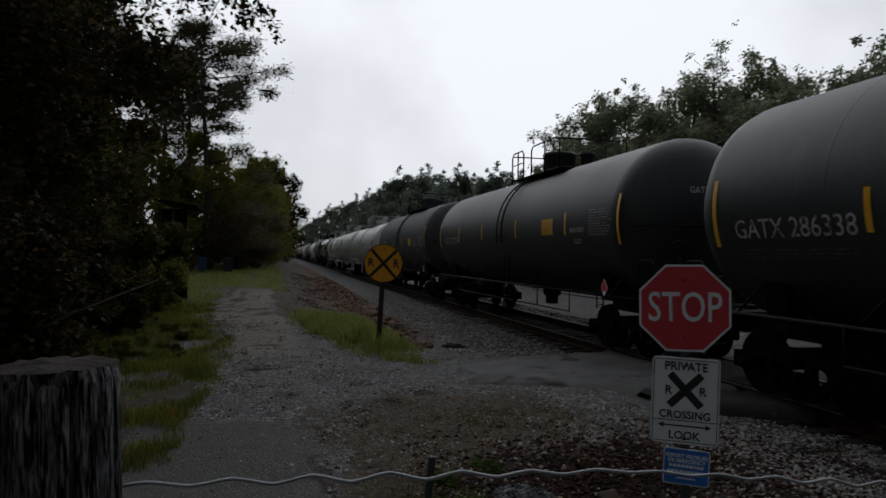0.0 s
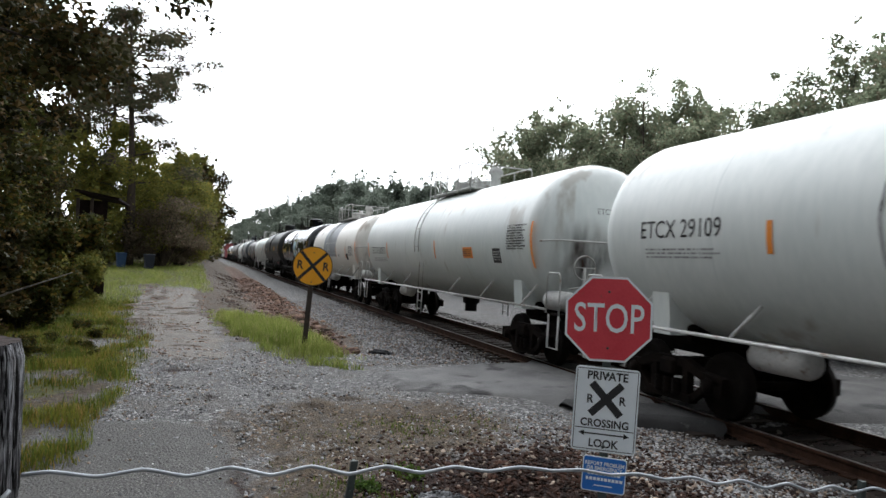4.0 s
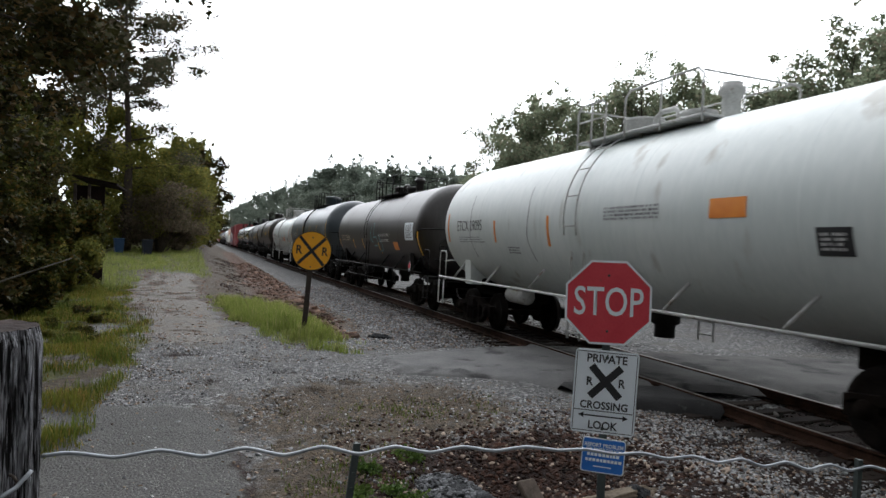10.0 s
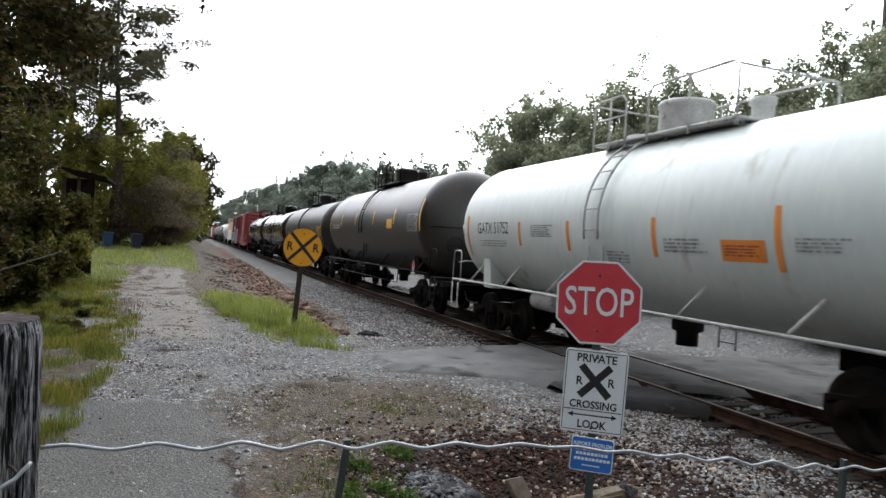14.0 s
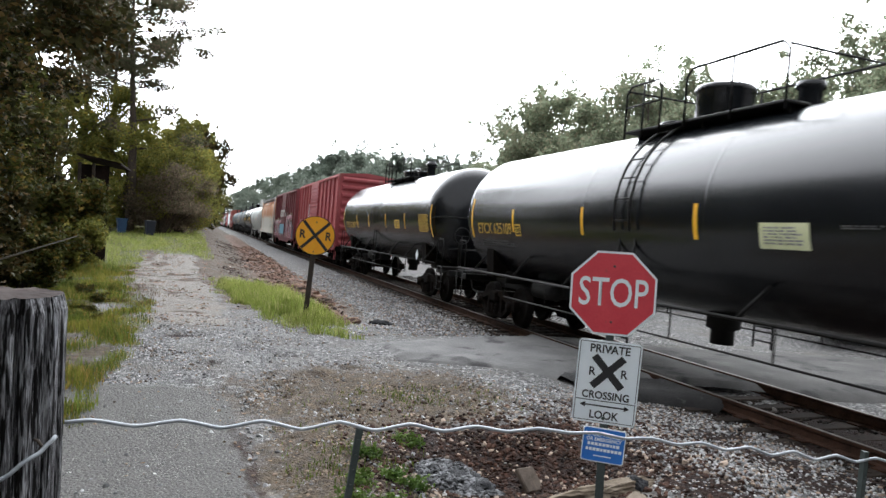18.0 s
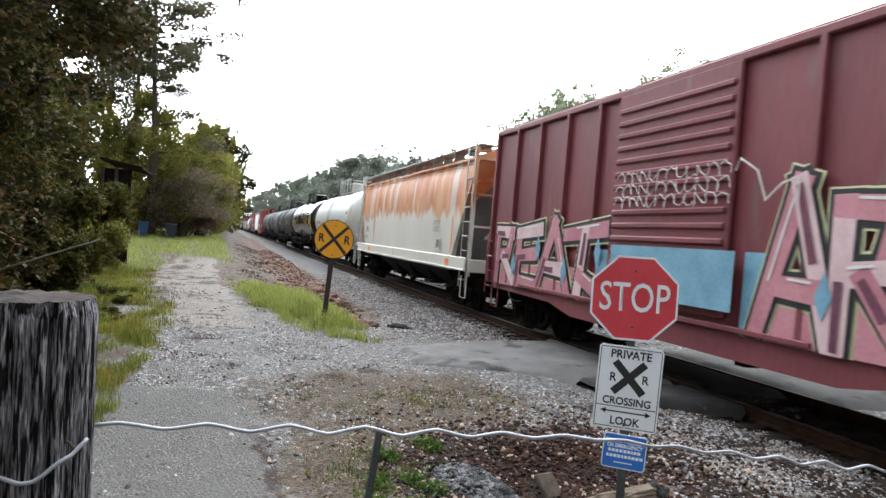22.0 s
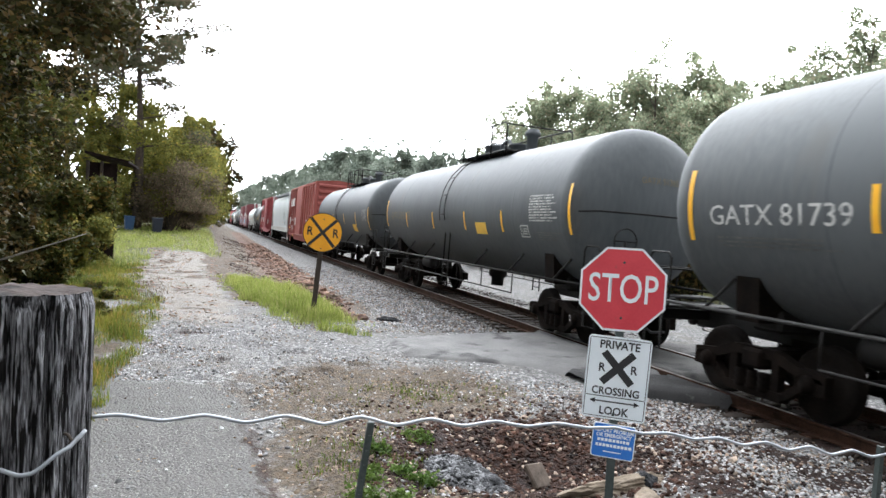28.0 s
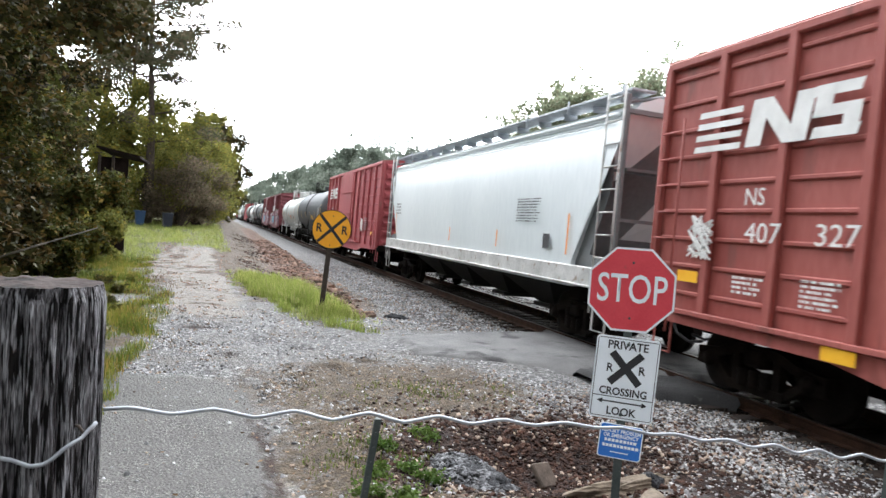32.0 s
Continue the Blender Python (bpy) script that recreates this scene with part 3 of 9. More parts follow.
def ground_material():
    m = bpy.data.materials.new("gravel_dirt_and_grass_ground")
    m.use_nodes = True
    nt = m.node_tree
    bs = nt.nodes["Principled BSDF"]
    tc = nt.nodes.new("ShaderNodeTexCoord")

    def noise_fac(scale, detail=5.0, rough=0.6):
        n = nt.nodes.new("ShaderNodeTexNoise")
        n.inputs["Scale"].default_value, n.inputs["Detail"].default_value, n.inputs["Roughness"].default_value = scale, detail, rough
        nt.links.new(tc.outputs["Object"], n.inputs["Vector"])
        return n.outputs["Fac"]

    def ramp(fac, p0, p1, c0, c1):
        r = nt.nodes.new("ShaderNodeValToRGB")
        e = r.color_ramp.elements
        e[0].position, e[1].position, e[0].color, e[1].color = p0, p1, (*c0, 1), (*c1, 1)
        nt.links.new(fac, r.inputs["Fac"])
        return r.outputs["Color"]

    def mix(fac, a, b):
        n = nt.nodes.new("ShaderNodeMix")
        n.data_type = "RGBA"
        nt.links.new(fac, n.inputs["Factor"])
        nt.links.new(a, n.inputs["A"])
        nt.links.new(b, n.inputs["B"])
        return n.outputs["Result"]

    def pebble(scale, dark, pale, white):
        """Pebbles of many tones with dark gaps, a few of them nearly white."""
        vor = nt.nodes.new("ShaderNodeTexVoronoi")
        vor.inputs["Scale"].default_value = scale
        nt.links.new(tc.outputs["Object"], vor.inputs["Vector"])
        sep = nt.nodes.new("ShaderNodeSeparateColor")
        nt.links.new(vor.outputs["Color"], sep.inputs["Color"])
        tone = ramp(sep.outputs["Red"], 0.05, 0.9, dark, pale)
        tone = mix(ramp(sep.outputs["Green"], 0.86, 0.9, (0, 0, 0), (1, 1, 1)), tone, ramp(sep.outputs["Blue"], 0.2, 0.8, white, tuple(0.8 * q for q in white)))
        gap = ramp(vor.outputs["Distance"], 0.42, 0.62, (0, 0, 0), (0.85, 0.85, 0.85))
        return mix(gap, tone, ramp(sep.outputs["Blue"], 0, 1, tuple(0.45 * q for q in dark), dark)), vor.outputs["Distance"]

    coarse, relief = pebble(15.0, (0.05, 0.0495, 0.049), (0.29, 0.287, 0.283), (0.52, 0.515, 0.5))
    small, relief2 = pebble(34.0, (0.075, 0.0745, 0.074), (0.26, 0.257, 0.253), (0.46, 0.455, 0.445))
    gravel = mix(ramp(noise_fac(2.2, 8.0, 0.75), 0.4, 0.6, (0, 0, 0), (1, 1, 1)), small, coarse)
    gravel = mix(ramp(noise_fac(0.9, 8.0, 0.7), 0.5, 0.62, (0, 0, 0), (0.8, 0.8, 0.8)), gravel, ramp(noise_fac(40), 0.35, 0.65, (0.075, 0.068, 0.06), (0.17, 0.157, 0.143)))
    gravel = mix(ramp(noise_fac(4.5, 8.0, 0.8), 0.56, 0.66, (0, 0, 0), (0.75, 0.75, 0.75)), gravel, ramp(noise_fac(55), 0.35, 0.65, (0.045, 0.039, 0.034), (0.125, 0.112, 0.1)))
    gravel = mix(ramp(noise_fac(3.1, 8.0, 0.8), 0.6, 0.7, (0, 0, 0), (0.8, 0.8, 0.8)), gravel, ramp(noise_fac(70), 0.35, 0.65, (0.21, 0.207, 0.2), (0.38, 0.374, 0.365)))
    dirt = mix(ramp(noise_fac(5.0, 8.0, 0.75), 0.52, 0.64, (0, 0, 0), (0.5, 0.5, 0.5)), ramp(noise_fac(9.0, 8.0), 0.34, 0.66, (0.026, 0.018, 0.011), (0.105, 0.079, 0.052)), small)
    clay = ramp(noise_fac(8.0, 8.0, 0.8), 0.36, 0.64, (0.032, 0.017, 0.012), (0.18, 0.108, 0.075))
    lawn = ramp(noise_fac(3.5, 8.0, 0.75), 0.35, 0.65, (0.036, 0.04, 0.013), (0.11, 0.112, 0.034))
    grain, relief3 = pebble(70.0, (0.06, 0.058, 0.055), (0.19, 0.186, 0.177), (0.34, 0.33, 0.31))
    tar = mix(ramp(noise_fac(1.6, 8.0, 0.7), 0.38, 0.62, (0.15, 0.15, 0.15), (0.75, 0.75, 0.75)), grain, ramp(noise_fac(30.0, 8.0, 0.75), 0.3, 0.7, (0.066, 0.064, 0.06), (0.132, 0.129, 0.121)))
    soil = ramp(noise_fac(14.0, 8.0, 0.75), 0.36, 0.66, (0.004, 0.0026, 0.002), (0.034, 0.0145, 0.0095))
    path = mix(ramp(noise_fac(6.0, 8.0, 0.75), 0.4, 0.62, (0, 0, 0), (0.8, 0.8, 0.8)), ramp(noise_fac(25.0, 8.0), 0.35, 0.65, (0.11, 0.093, 0.075), (0.29, 0.262, 0.226)), small)
    col = gravel
    rag = noise_fac(7.0, 8.0, 0.75)
    for name, layer in (("path", path), ("dirt", dirt), ("clay", clay), ("lawn", lawn), ("tar", tar), ("soil", soil)):
        at = nt.nodes.new("ShaderNodeAttribute")
        at.attribute_name = name
        # ragged edges
        ad = nt.nodes.new("ShaderNodeMath")
        ad.operation = "MULTIPLY_ADD"
        nt.links.new(rag, ad.inputs[0])
        ad.inputs[1].default_value = 1.6
        nt.links.new(at.outputs["Fac"], ad.inputs[2])
        mr = nt.nodes.new("ShaderNodeMapRange")
        mr.inputs["From Min"].default_value, mr.inputs["From Max"].default_value = 1.08, 1.52
        nt.links.new(ad.outputs[0], mr.inputs["Value"])
        col = mix(mr.outputs["Result"], col, layer)
    nt.links.new(col, bs.inputs["Base Color"])
    bs.inputs["Roughness"].default_value = 0.88
    bs.inputs["Specular IOR Level"].default_value = 0.25
    bump = nt.nodes.new("ShaderNodeBump")
    bump.inputs["Strength"].default_value, bump.inputs["Distance"].default_value = 0.8, 0.03
    hsum = nt.nodes.new("ShaderNodeMath")
    hsum.operation = "SUBTRACT"
    nt.links.new(noise_fac(30.0, 8.0, 0.7), hsum.inputs[0])
    nt.links.new(relief2, hsum.inputs[1])
    nt.links.new(hsum.outputs[0], bump.inputs["Height"])
    nt.links.new(bump.outputs["Normal"], bs.inputs["Normal"])
    return m


def zones(x, y):
    """How far each kind of surface covers the ground."""
    w1, w2 = wobble(x, y, 0.9, 3.1), wobble(x, y, 3.2, 8.4)
    w = 0.55 * w1 + 0.25 * w2
    # smooth drive of old asphalt by the fence
    tar = ease(0.12, -0.06, x - 0.32 + 0.22 * w) * ease(9.3, 8.8, y + 0.55 * x + 0.6 * w) * ease(-2.1, -1.7, x + 0.3 * w)
    # the lane that runs on to the far end, and the open yard before it
    mid = -0.35 - 0.75 * ease(16, 24, y) - 0.028 * np.clip(y - 24, 0, 60)
    lane = ease(0.95, 0.5, np.abs(x - mid) - 0.45 * ease(16, 24, y) + 0.6 * w) * ease(13, 15, y) * ease(37, 31, y)
    yard = ease(15.6, 14.2, y + 0.9 * w + 0.25 * np.clip(-x, 0, 9)) * ease(-1.45, -1.0, x - 0.035 * (y - 9) + 0.6 * w)
    lawn = ease(-0.5, -1.0, x + 0.7 * w) * ease(5, 8, y)
    tuft = ease(1.1, 0.6, np.hypot((x - 2.4 + 0.18 * (y - 14.5)) / 1.05, (y - 18.3) / 4.9) + 0.4 * w)
    lawn = np.maximum(lawn, tuft)
    lawn = np.maximum(lawn, ease(-0.6, -1.4, x + 0.05 * (y - 20) + 0.5 * w) * ease(18, 22, y))
    lawn = np.maximum(lawn, ease(0.7, -0.1, x + 0.02 * (y - 36) + 0.5 * w) * ease(30, 34, y))
    lawn = lawn * (1 - 0.95 * blob(x, y, -2.1, 16.3, 0.9, 0.7)) * (1 - 0.8 * blob(x, y, -2.6, 12.4, 0.5, 0.6)) * (1 - 0.8 * blob(x, y, -1.5, 18.5, 0.5, 1.2))
    lawn = np.maximum(lawn, 0.9 * blob(x, y, -1.15, 15.2, 0.5, 0.5))
    lawn = np.clip(lawn * (1 - np.maximum(lane, yard)) * np.clip(0.85 + 1.5 * w1, 0.05, 1), 0, 1)
    lawn = np.maximum(lawn, ease(15.0, 16.5, x + w) * 0.8)
    lawn = np.maximum(lawn, ease(-14, -20, x))
    lawn = np.maximum(lawn, ease(30, 60, np.abs(x - 5)))
    dirt = np.clip(blob(x, y, 2.5, 9.0, 1.9, 1.35) * 1.7 + blob(x, y, 1.45, 6.2, 1.0, 1.7) * 1.3 + 0.7 * lane * ease(0.0, 0.35, w) + 0.5 * w2 + 0.9 * ease(-0.4, 0.4, x - mid - 1.0) * ease(15, 18, y) + 0.7 * ease(-1.0, -1.6, x) * ease(0.1, -0.3, w1), 0, 1) * ease(4.6, 3.6, x)
    clay = np.exp(-((x - berm_x(y) + 0.45 - 0.4 * w) / 1.0) ** 2) * ease(14.8, 16.5, y) * ease(140, 100, y)
    soil = np.clip(1.9 * blob(x, y, 3.15, 6.2, 1.45, 1.05) + 0.8 * w2 * blob(x, y, 3.2, 6.2, 2.0, 1.4) + 0.85 * ease(3.6, 4.6, x) * ease(9.6, 8.6, y + 0.15 * x) + 0.6 * ease(3.6, 4.8, x) * ease(13.4, 14.2, y) * ease(34, 28, y), 0, 1) * ease(9.4, 9.0, x)
    soil = np.maximum(soil, 0.62 * ease(0.16, 0.02, np.abs(x - 0.4 + 0.3 * w)) * ease(8.2, 7.4, y))
    # shallow ruts, coloured with the dark soil
    for cx, cy, rx, ry in RUTS:
        soil = np.maximum(soil, 0.85 * blob(x + 0.3 * w2, y + 0.2 * w1, cx, cy, rx, ry))
    far = ease(13.5, 11.0, y) * ease(9.4, 10.2, x)
    return {"path": np.maximum(lane * 0.85, 0.9 * blob(x, y, 0.52, 5.9, 0.16, 0.9)), "dirt": dirt * (1 - far), "clay": clay, "lawn": lawn * (1 - far), "tar": np.clip(tar, 0, 1), "soil": soil}


def build_ground():
    xs, ys = steps(-4.5, 10.0, 0.085, 900), steps(3.8, 24.0, 0.085, 1600)
    gx, gy = np.meshgrid(xs, ys)
    gz = height(gx, gy)
    near = (np.abs(gx) < 20) & (gy > 2) & (gy < 60)
    gz = gz + np.where(near, 0.02 * wobble(gx, gy, 1.7, 5.0) + 0.008 * wobble(gx, gy, 6.0, 2.0), 0)
    n, m = len(xs), len(ys)
    me = bpy.data.meshes.new("ground")
    idx = np.arange(n * m).reshape(m, n)
    q = np.stack([idx[:-1, :-1], idx[:-1, 1:], idx[1:, 1:], idx[1:, :-1]], -1).reshape(-1, 4)
    me.from_pydata(np.stack([gx, gy, gz], -1).reshape(-1, 3).tolist(), [], q.tolist())
    me.polygons.foreach_set("use_smooth", [True] * len(me.polygons))
    for name, val in zones(gx, gy).items():
        me.attributes.new(name, "FLOAT", "POINT").data.foreach_set("value", np.ravel(val).astype(np.float32))
    me.materials.append(ground_material())
    return tagged(new("ground", me), "gravel, bare dirt and grass ground beside the railway", "ground", "", "structure")


build_ground()

ASPHALT = material("patched_old_asphalt", (0.075, 0.074, 0.073), (0.165, 0.162, 0.158), 0.8, 0, 1.4, 60, 0.8, spot=(0.028, 0.027, 0.027), spotscale=1.3, spotat=0.56, depth=0.02)


# darker than the apron, for the strips between and past the rails
DARK_ASPHALT = material("darker_asphalt", (0.035, 0.034, 0.033), (0.095, 0.092, 0.088), 0.8, 0, 1.4, 60, 0.8, spot=(0.015, 0.015, 0.015), spotscale=1.3, spotat=0.56, depth=0.02)


BLACK_ASPHALT = material("fresh_black_asphalt", (0.012, 0.012, 0.012), (0.035, 0.034, 0.034), 0.85, 0, 1.4, 60, 0.9, spot=(0.07, 0.068, 0.066), spotscale=9, spotat=0.66, depth=0.02)


def build_crossing():
    """The asphalt apron that climbs to the rails, and the strip between and past them."""
    def sheet(near, far, name, label, mat=ASPHALT):
        s = Shape()
        nu, nv = 26, 22
        v, f = [], []
        for i in range(nu + 1):
            u = i / nu
            a, b = np.array(near(u)), np.array(far(u))
            for j in range(nv + 1):
                p = a + (b - a) * j / nv
                edge = min(j, nv - j) / nv
                p = p + 0.16 * noise.noise((p[0] * 0.9, p[1] * 0.9, 4)) * (1 - 2 * edge) * np.array([0.3, 1.0]) + 0.06 * noise.noise((p[0] * 4, p[1] * 4, 9)) * (1 - 2 * edge) * np.array([0.3, 1.0])
                g = ground_at(*p)
                lift = 0.012 + 0.05 * min(1, edge * 8)
                top = max(g + lift, -0.1 + (RAIL_Z + 0.09) * float(ease(3.6, 6.6, p[0])) * min(1, edge * 5 + 0.3))
                if abs(p[0] - XT) < 0.9:
                    top = RAIL_Z - 0.012
                v.append((p[0], p[1], top - (0.09 if j in (0, nv) else 0) - (0.06 if i == 0 else 0)))
        w = nv + 1
        for i in range(nu):
            for j in range(nv):
                f.append((i * w + j, (i + 1) * w + j, (i + 1) * w + j + 1, i * w + j + 1))
        s.add(v, f, True)
        ob = new(name, s.mesh(name, mat))
        return tagged(ob, label, "road", "", "structure")

    sheet(lambda u: (3.2 + 3.7 * u, 11.2 - 2.1 * u), lambda u: (3.2 + 3.7 * u, 13.0 + 0.8 * math.sin(2 * u)), "road_1", "cracked grey asphalt apron leading up to the rails")
    sheet(lambda u: (5.5 + 1.4 * u, 8.7 - 1.15 * u), lambda u: (5.5 + 1.4 * u, 9.85 - 0.8 * u), "road_4", "black asphalt patch beside the near rail", BLACK_ASPHALT)
    sheet(lambda u: (7.12 + 1.26 * u, 8.9 - 0.6 * u), lambda u: (7.12 + 1.26 * u, 13.4 - 0.6 * u), "road_2", "dark worn asphalt strip between the two rails", DARK_ASPHALT)
    sheet(lambda u: (8.62 + 6 * u, 8.2 - 2.2 * u), lambda u: (8.62 + 6 * u, 12.7 - 1.8 * u), "road_3", "worn asphalt beyond the rails", DARK_ASPHALT)


build_crossing()


# ---- track ----
def build_track():
    prof = [(-0.068, 0), (0.068, 0), (0.068, 0.012), (0.012, 0.03), (0.01, 0.12), (0.034, 0.135), (0.036, 0.164), (0.03, 0.17), (-0.03, 0.17), (-0.036, 0.164), (-0.034, 0.135), (-0.01, 0.12), (-0.012, 0.03), (-0.068, 0.012)]
    for side in (-1, 1):
        x = XT + side * 0.752
        s = Shape().prism([(x + a, RAIL_Z - 0.174 + b) for a, b in prof], -120, 900, "y")
        r = thing("rail", "rusty steel rail spiked to timber ties", "rail", None, "rails of the track", s, RAIL)
        head = Shape().prism([(x - 0.027, RAIL_Z - 0.003), (x + 0.027, RAIL_Z - 0.003), (x + 0.022, RAIL_Z), (x - 0.022, RAIL_Z)], -120, 900, "y")
        part("rail_head", head, RAIL_TOP, r, "worn rail head")
    tie = Shape().box((0, 0, 0), (2.6, 0.23, 0.18), 0.015).mesh("railway_tie", TIE)
    plate = Shape().box((0, 0, 0), (0.34, 0.19, 0.02), 0.004).mesh("tie_plate", RAIL)
    for k in range(150):
        y = 1.0 + 0.52 * k
        if 8.7 < y < 13.2:
            continue
        t = thing("railway_tie", "dark creosoted timber railway tie half sunk in ballast", "tie", pose(XT + 0.03 * math.sin(k * 2.3), y, RAIL_Z - 0.265, 0, 0, 1.2 * math.sin(k * 1.7)), "ties under the rails")
        t.data = None
        part("timber", tie, TIE, t)
        if y < 30:
            for side in (-1, 1):
                part("tie_plate", plate, RAIL, t, "", pose(side * 0.752, 0, 0.098))


build_track()


RUBBLE = material("crumbled_asphalt_chips", (0.02, 0.0205, 0.022), (0.16, 0.162, 0.168), 0.85, 0, 9, 50, 0.4, islands=0.8, spec=0.25)


def scatter(name, label, points, sizes, mat, category="stones", seed=1, flat=0.65, variants=9):
    """Many small angular stones in one mesh."""
    r = np.random.default_rng(seed)
    bm = bmesh.new()
    bmesh.ops.create_icosphere(bm, subdivisions=1, radius=1.0)
    base = np.array([v.co[:] for v in bm.verts])
    tri = np.array([[v.index for v in f.verts] for f in bm.faces])
    bm.free()
    shapes = [base * (0.7 + 0.5 * r.random((len(base), 1))) * np.array([1, 0.65 + 0.35 * r.random(), flat]) for _ in range(variants)]
    vs, fs = [], []
    for i, ((x, y, z), s) in enumerate(zip(points, sizes)):
        a = r.random() * 6.283
        c, d = math.cos(a), math.sin(a)
        p = shapes[i % variants] * s
        tilt = (r.random(2) - 0.5) * 0.9
        q = np.stack([p[:, 0] * c - p[:, 1] * d, p[:, 0] * d + p[:, 1] * c, p[:, 2] + p[:, 0] * tilt[0] + p[:, 1] * tilt[1]], -1) + (x, y, z)
        vs.append(q)
        fs.append(tri + i * len(base))
    me = bpy.data.meshes.new(name)
    me.from_pydata(np.concatenate(vs).tolist(), [], np.concatenate(fs).tolist())
    me.materials.append(mat)
    return tagged(new(name, me), label, category, "", "stuff")


def spread(n, x0, x1, y0, y1, seed, keep=None, sink=0.0):
    r = np.random.default_rng(seed)
    x, y = x0 + (x1 - x0) * r.random(n), y0 + (y1 - y0) * r.random(n)
    if keep is not None:
        ok = keep(x, y) > r.random(n)
        x, y = x[ok], y[ok]
    z = height(x, y) - sink
    return np.stack([x, y, z], -1), r


def on_road(x, y):
    return ((x > 2.3) & (y > 11.6 - 0.55 * (x - 2.5)) & (y < 13.9)) | ((x > 6.9) & (x < 8.6) & (y > 8.2) & (y < 13.5)) | ((x > 8.5) & (y > 5.5) & (y < 13))


def build_rubble():
    r = np.random.default_rng(51)
    a, d = r.random(1500) * 6.283, np.sqrt(r.random(1500))
    x, y = 2.32 + 0.44 * d * np.cos(a), 5.95 + 0.5 * d * np.sin(a)
    z = height(x, y) + 0.16 * (1 - d ** 2) * (0.8 + 0.5 * wobble(x, y, 6.0, 30.0)) - 0.01
    scatter("asphalt_rubble", "crumbled dark and grey asphalt chips in a low heap", np.stack([x, y, z], -1), 0.012 + 0.034 * r.random(1500) ** 2, RUBBLE, "rubble", 52)


def build_stones():
    build_rubble()
    shoulder = lambda x, y: np.where(on_road(x, y), 0, ease(3.4, 4.6, x) * ease(6.95, 6.6, x) * 1.0)
    p, r = spread(17000, 3.4, 7.0, 13.6, 34, 11, shoulder)
    scatter("ballast_stones", "pale grey crushed ballast along the track shoulder", p, 0.018 + 0.024 * r.random(len(p)), STONE, seed=2)
    heap = lambda x, y: np.where(on_road(x, y), 0, ease(3.6, 5.0, x) * ease(6.85, 6.45, x) * ease(10.2, 8.0, y + 0.1 * x)) * (1 - 0.9 * blob(x, y, 3.2, 6.2, 1.3, 0.9)) * np.clip(0.75 + 0.9 * wobble(x, y, 1.3, 7.0), 0.1, 1)
    p, r = spread(19000, 3.3, 7.3, 3.9, 9.4, 12, heap)
    scatter("ballast_heap", "mixed grey and tan ballast heaped beside the crossing", p, 0.011 + 0.02 * r.random(len(p)), STONE, seed=3)
    p, r = spread(7500, 3.3, 6.8, 3.9, 9.4, 17, heap)
    scatter("pale_ballast", "pale quartz stones among the ballast", p, 0.01 + 0.016 * r.random(len(p)), STONE_WHITE, seed=8)
    p, r = spread(17000, 1.3, 5.8, 4.4, 8.6, 13, lambda x, y: np.clip(1.5 * blob(x, y, 3.3, 6.2, 1.5, 1.1), 0, 1))
    scatter("stained_stones", "rust-stained stones in a hollow of dark soil", p, 0.012 + 0.034 * r.random(len(p)) ** 1.5, STONE_RED, seed=4)
    yard = lambda x, y: np.where(on_road(x, y), 0, 0.15 + 1.1 * np.clip(wobble(x, y, 0.8, 1.0) + 0.3 * wobble(x, y, 3.0, 2.0), 0, 1)) * np.where((x < 0.4) & (y + 0.55 * x < 8.9), 0.1, 1) * (1 - 0.9 * blob(x, y, 3.2, 6.2, 1.6, 1.3))
    p, r = spread(28000, -1.4, 4.6, 4.8, 15.5, 14, yard)
    scatter("loose_gravel", "loose grey gravel strewn over the yard", p, 0.008 + 0.028 * r.random(len(p)) ** 2.5, STONE, seed=5)
    p, r = spread(24000, -1.4, 4.6, 4.8, 15.5, 18, lambda x, y: yard(x, y) * (1 - 0.75 * np.clip(blob(x, y, 2.3, 8.7, 2.0, 1.7) + blob(x, y, 1.4, 6.2, 1.0, 1.8), 0, 1)))
    scatter("pale_gravel", "loose whitish gravel strewn over the yard", p, 0.007 + 0.02 * r.random(len(p)) ** 2.4, STONE_WHITE, seed=9)
    p, r = spread(9000, 0.6, 4.2, 4.8, 10.8, 19, lambda x, y: np.clip(blob(x, y, 2.3, 8.6, 1.7, 1.3) + blob(x, y, 1.4, 6.0, 0.8, 1.5), 0, 1))
    scatter("tan_chips", "tan stone and bark chips in the dirt", p, 0.008 + 0.024 * r.random(len(p)) ** 2.2, CHIPS, seed=21, flat=0.4)
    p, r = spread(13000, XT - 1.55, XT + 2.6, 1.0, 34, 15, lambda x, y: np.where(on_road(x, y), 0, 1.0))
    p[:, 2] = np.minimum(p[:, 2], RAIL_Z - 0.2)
    scatter("track_ballast", "dark ballast between and beyond the rails, with the train's shade in its colour", p, 0.022 + 0.026 * r.random(len(p)), STONE_TRACK, seed=6)
    p, r = spread(16000, 0.2, 3.4, 16.5, 62, 19, lambda x, y: ease(0.2, 1.4, x) * np.clip(0.25 + 1.5 * wobble(x, y, 0.7, 24.0), 0, 1) * (1 - 0.9 * zones(x, y)["lawn"]))
    scatter("bank_rubble", "brown rubble and broken ballast between lane and bank", p, 0.016 + 0.05 * r.random(len(p)) ** 3, STONE_RED, seed=10)
    p, r = spread(14000, 1.6, 4.0, 15.2, 62, 16, lambda x, y: np.exp(-((x - berm_x(y) + 0.2) / 0.6) ** 2) * np.clip(0.5 + 1.5 * wobble(x, y, 0.9, 4.0), 0, 1))
